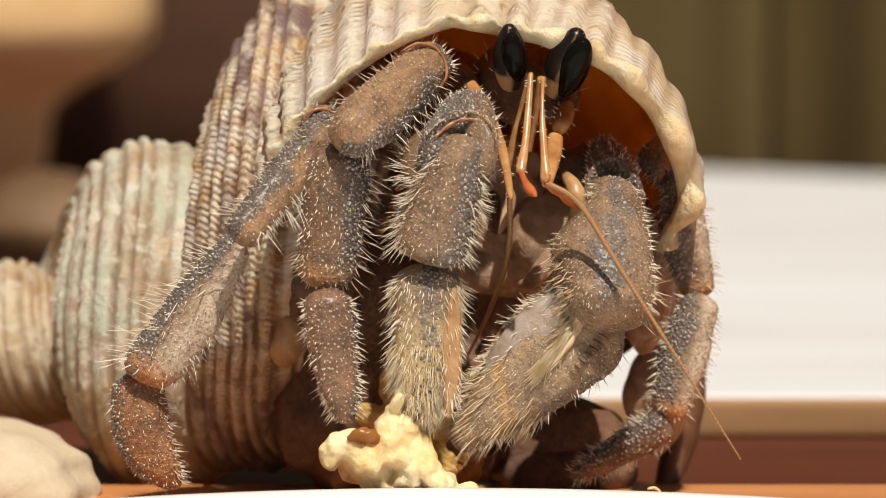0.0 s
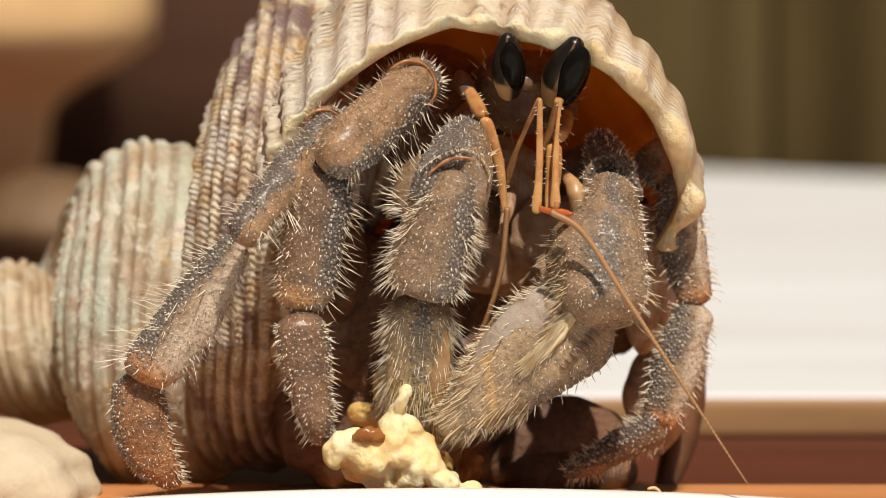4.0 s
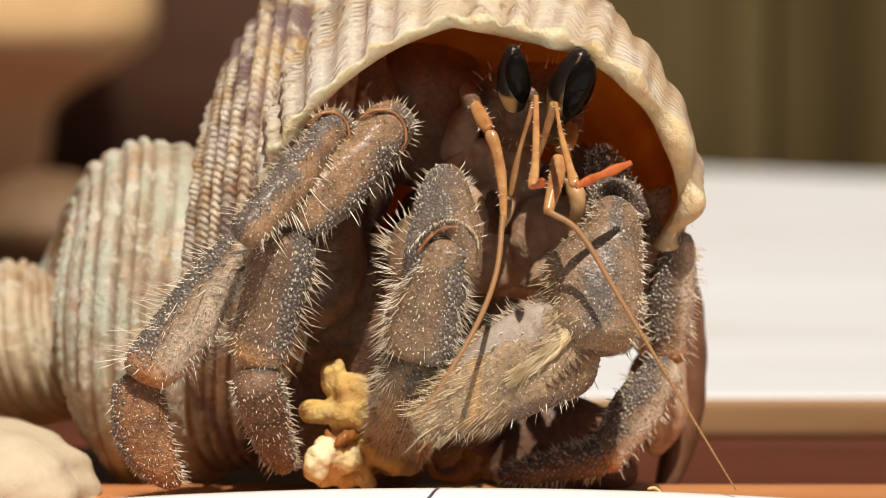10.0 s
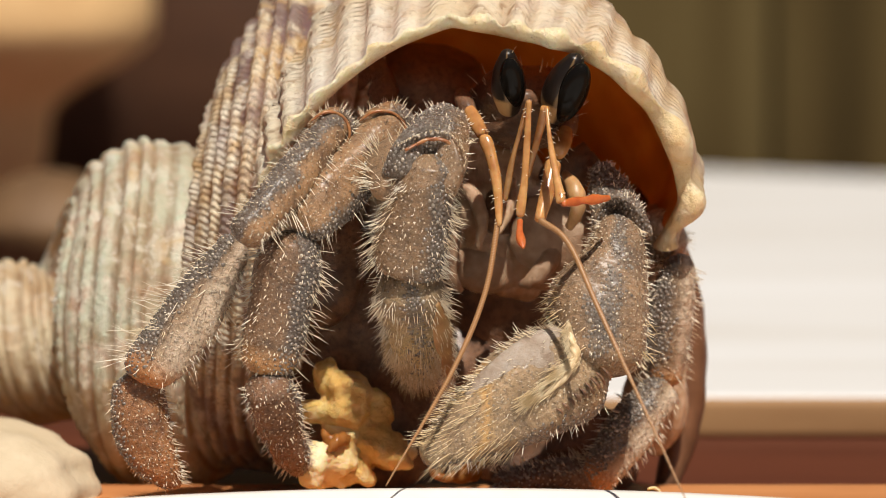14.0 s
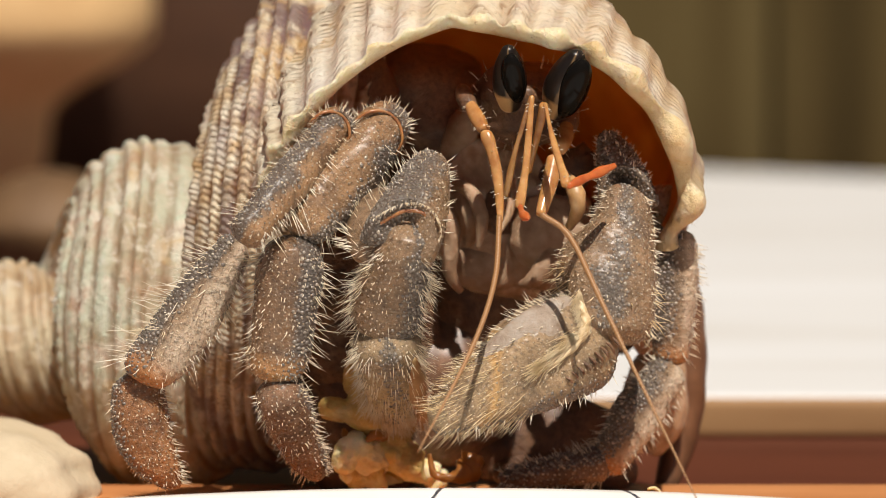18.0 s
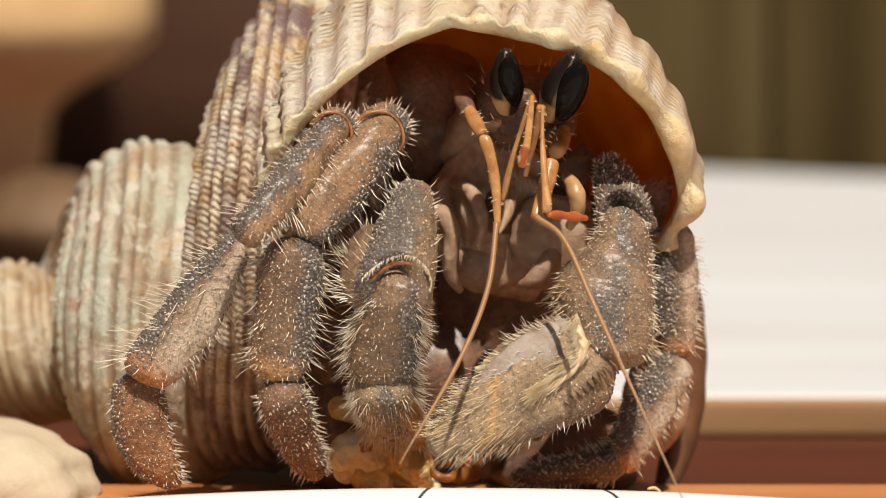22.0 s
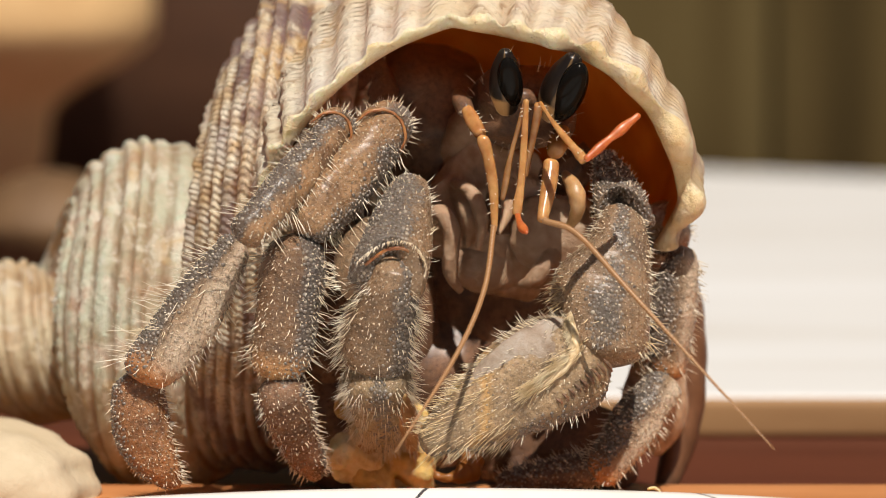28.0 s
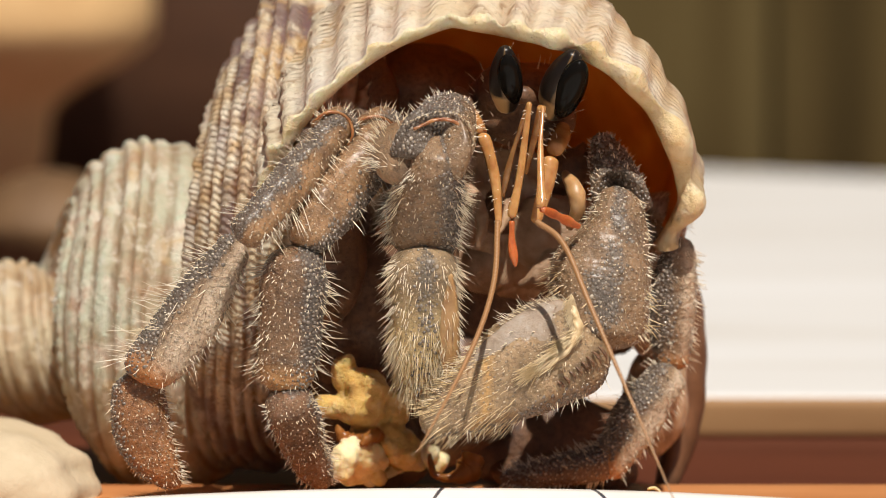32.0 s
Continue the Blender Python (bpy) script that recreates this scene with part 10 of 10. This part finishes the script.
    walk(nul_r_b, [
        (0, joint(5.48, -5.00, 24.11, 5.61, -7.93, 18.42)), (1, joint(6.64, -5.00, 23.24, 5.94, -5.57, 16.90)),
        (2, joint(6.75, -5.00, 19.74, 5.25, -9.00, 14.98)), (3, joint(6.77, -5.00, 22.52, 6.53, -8.02, 16.89)),
        (6, joint(5.55, -5.00, 23.02, 5.00, -6.58, 16.84)), (7, joint(7.02, -5.00, 21.77, 8.52, -9.63, 17.62)),
        (8, joint(6.18, -5.00, 22.46, 6.60, -8.66, 17.22)), (9, joint(5.96, -5.00, 22.65, 8.63, -10.32, 20.31)),
        (10, joint(6.18, -5.00, 22.68, 7.14, -9.65, 18.39)), (11, joint(5.93, -5.00, 22.46, 6.87, -9.72, 18.24)),
        (12, joint(5.77, -5.00, 22.46, 7.28, -9.97, 18.72)), (13, joint(5.74, -5.00, 22.62, 6.61, -9.15, 17.82)),
        (14, joint(5.68, -5.00, 22.46, 6.44, -8.84, 17.40)), (17, joint(5.61, -5.00, 22.77, 5.70, -8.10, 17.17)),
        (18, joint(5.61, -5.00, 22.62, 6.72, -9.68, 18.39)), (19, joint(5.64, -5.00, 22.77, 6.59, -9.83, 18.68)),
        (20, joint(5.61, -5.00, 22.77, 5.71, -7.73, 16.98)), (21, joint(5.61, -5.00, 22.71, 6.08, -8.75, 17.54)),
        (22, joint(5.46, -5.00, 22.52, 5.71, -7.63, 16.70)), (23, joint(5.49, -5.00, 22.46, 5.40, -6.72, 16.30)),
        (24, joint(5.36, -5.00, 22.46, 5.57, -7.36, 16.51)), (25, joint(5.30, -5.00, 22.46, 5.69, -8.39, 17.05)),
        (28, joint(5.33, -5.00, 22.65, 7.63, -10.28, 19.85)), (29, joint(5.68, -5.00, 22.40, 6.28, -8.96, 17.41)),
        (30, joint(5.55, -5.00, 22.30, 6.08, -8.64, 17.07)), (31, joint(5.52, -5.00, 22.46, 5.68, -8.68, 17.23)),
        (32, joint(5.49, -5.00, 22.46, 5.35, -8.47, 17.08)),])
    walk(nul_r_c, [
        (0, joint(5.61, -7.93, 18.42, 7.62, -4.59, 16.85)), (1, joint(5.93, -5.57, 16.81, 7.18, -3.29, 13.51)),
        (2, joint(5.25, -9.00, 14.98, 5.45, -9.51, 10.82)), (3, joint(6.53, -8.02, 16.89, 9.15, -4.76, 16.49)),
        (6, joint(5.00, -6.58, 16.84, 3.38, -6.20, 12.98)), (7, joint(8.52, -9.63, 17.62, 11.79, -7.78, 19.49)),
        (8, joint(6.60, -8.66, 17.22, 8.79, -5.12, 16.66)), (9, joint(8.63, -10.32, 20.31, 11.63, -9.38, 23.09)),
        (10, joint(7.14, -9.65, 18.39, 10.29, -7.16, 19.62)), (11, joint(6.87, -9.72, 18.24, 9.86, -6.84, 18.91)),
        (12, joint(7.28, -9.97, 18.72, 10.42, -7.55, 20.11)), (13, joint(6.61, -9.15, 17.82, 9.24, -5.91, 18.30)),
        (14, joint(6.44, -8.84, 17.40, 9.19, -5.67, 17.55)), (17, joint(5.70, -8.10, 17.17, 8.01, -4.71, 16.28)),
        (18, joint(6.72, -9.68, 18.39, 9.42, -6.63, 19.43)), (19, joint(6.59, -9.83, 18.68, 9.34, -6.80, 19.60)),
        (20, joint(5.71, -7.73, 16.98, 8.17, -4.44, 16.10)), (21, joint(6.08, -8.75, 17.54, 8.88, -5.64, 17.92)),
        (22, joint(5.71, -7.63, 16.70, 8.03, -4.15, 16.27)), (23, joint(5.40, -6.72, 16.30, 7.21, -3.20, 14.90)),
        (24, joint(5.57, -7.36, 16.51, 7.88, -3.98, 15.58)), (25, joint(5.69, -8.39, 17.05, 8.14, -5.00, 16.73)),
        (28, joint(7.63, -10.28, 19.85, 10.60, -8.70, 22.36)), (29, joint(6.28, -8.96, 17.41, 8.88, -5.70, 17.92)),
        (30, joint(6.08, -8.64, 17.07, 8.31, -5.13, 16.47)), (31, joint(5.68, -8.68, 17.23, 8.13, -5.32, 16.65)),
        (32, joint(5.35, -8.47, 17.08, 7.60, -5.13, 15.88)),])
    walk(food, [
        (0, spot(-4.11, -7.50, 1.35, 0, 8, 0)), (1, spot(-4.13, -7.50, 1.35, 0, 9, 0)), (2, spot(-4.15, -7.50, 1.35, 0, 9, 0)),
        (3, spot(-4.17, -7.50, 1.35, 0, 10, 0)), (6, spot(-3.29, -4.50, 1.09, 0, 0, 22)), (7, spot(-3.31, -3.00, 0.83, 0, -6, 36)),
        (8, spot(-5.31, 0.30, 0.26, 0, -12, 50)), (9, spot(-4.66, 0.30, 0.20, 0, -5, 50)), (10, spot(-5.63, 0.30, 0.20, 0, -6, 50)),
        (11, spot(-5.72, 0.30, 0.20, 0, -6, 50)), (12, spot(-5.80, 0.30, 0.20, 0, -7, 50)), (13, spot(-5.57, 0.30, 0.20, 0, -8, 50)),
        (14, spot(-5.80, 0.30, 0.20, 0, -14, 50)), (17, spot(-4.34, 0.30, 0.20, 0, 4, 50)), (18, spot(-4.26, 0.30, 0.16, 0, 6, 50)),
        (19, spot(-4.18, 0.30, 0.13, 0, 8, 50)), (20, spot(-4.34, 0.30, 0.13, 0, 10, 50)), (21, spot(-4.66, 0.30, 0.06, 0, 11, 50)),
        (22, spot(-4.66, 0.30, 0.06, 0, 13, 50)), (23, spot(-4.66, 0.30, 0.06, 0, 14, 50)), (24, spot(-4.66, 0.30, 0.06, 0, 14, 50)),
        (25, spot(-4.66, 0.30, 0.06, 0, 15, 50)), (28, spot(-4.83, 0.30, 0.06, 0, 16, 50)), (29, spot(-4.74, 0.30, 0.06, 0, 15, 50)),
        (30, spot(-4.66, 0.30, 0.06, 0, 13, 50)), (31, spot(-4.66, 0.30, 0.13, 0, 12, 50)), (32, spot(-4.18, 0.30, 0.26, 0, -6, 50)),])
    walk(food2, [
        (0, spot(-2.72, 0.30, -0.33, 0, 4, 0)), (1, spot(-2.72, 0.30, -0.33, 0, 4, 0)), (2, spot(-2.72, 0.30, -0.33, 0, 5, 0)),
        (3, spot(-2.72, 0.30, -0.33, 0, 5, 0)), (6, spot(-4.66, 0.30, -0.07, 0, 0, 0)), (7, spot(-5.15, 0.30, 0.06, 0, -3, 0)),
        (8, spot(-5.63, 0.30, 0.20, 0, -6, 0)), (9, spot(-5.31, 0.30, 0.13, 0, -2, 0)), (10, spot(-5.27, 0.30, 0.11, 0, -3, 0)),
        (11, spot(-5.23, 0.30, 0.10, 0, -3, 0)), (12, spot(-5.19, 0.30, 0.08, 0, -4, 0)), (13, spot(-5.15, 0.30, 0.06, 0, -4, 0)),
        (14, spot(-5.25, 0.30, 0.26, 0, -7, 0)), (17, spot(-4.92, 0.30, 0.06, 0, 2, 0)), (18, spot(-4.66, 0.30, 0.06, 0, 3, 0)),
        (19, spot(-4.86, 0.30, 0.13, 0, 4, 0)), (20, spot(-5.05, 0.30, 0.20, 0, 5, 0)), (21, spot(-4.70, 0.30, 0.10, 0, 6, 0)),
        (22, spot(-4.34, 0.30, -0.00, 0, 6, 0)), (23, spot(-4.29, 0.30, -0.02, 0, 7, 0)), (24, spot(-4.23, 0.30, -0.04, 0, 7, 0)),
        (25, spot(-4.18, 0.30, -0.07, 0, 7, 0)), (28, spot(-4.18, 0.30, -0.07, 0, 8, 0)), (29, spot(-4.34, 0.30, -0.04, 0, 7, 0)),
        (30, spot(-4.50, 0.30, -0.02, 0, 7, 0)), (31, spot(-4.66, 0.30, -0.00, 0, 6, 0)), (32, spot(-4.66, 0.30, 0.39, 0, -3, 0)),])


motions()
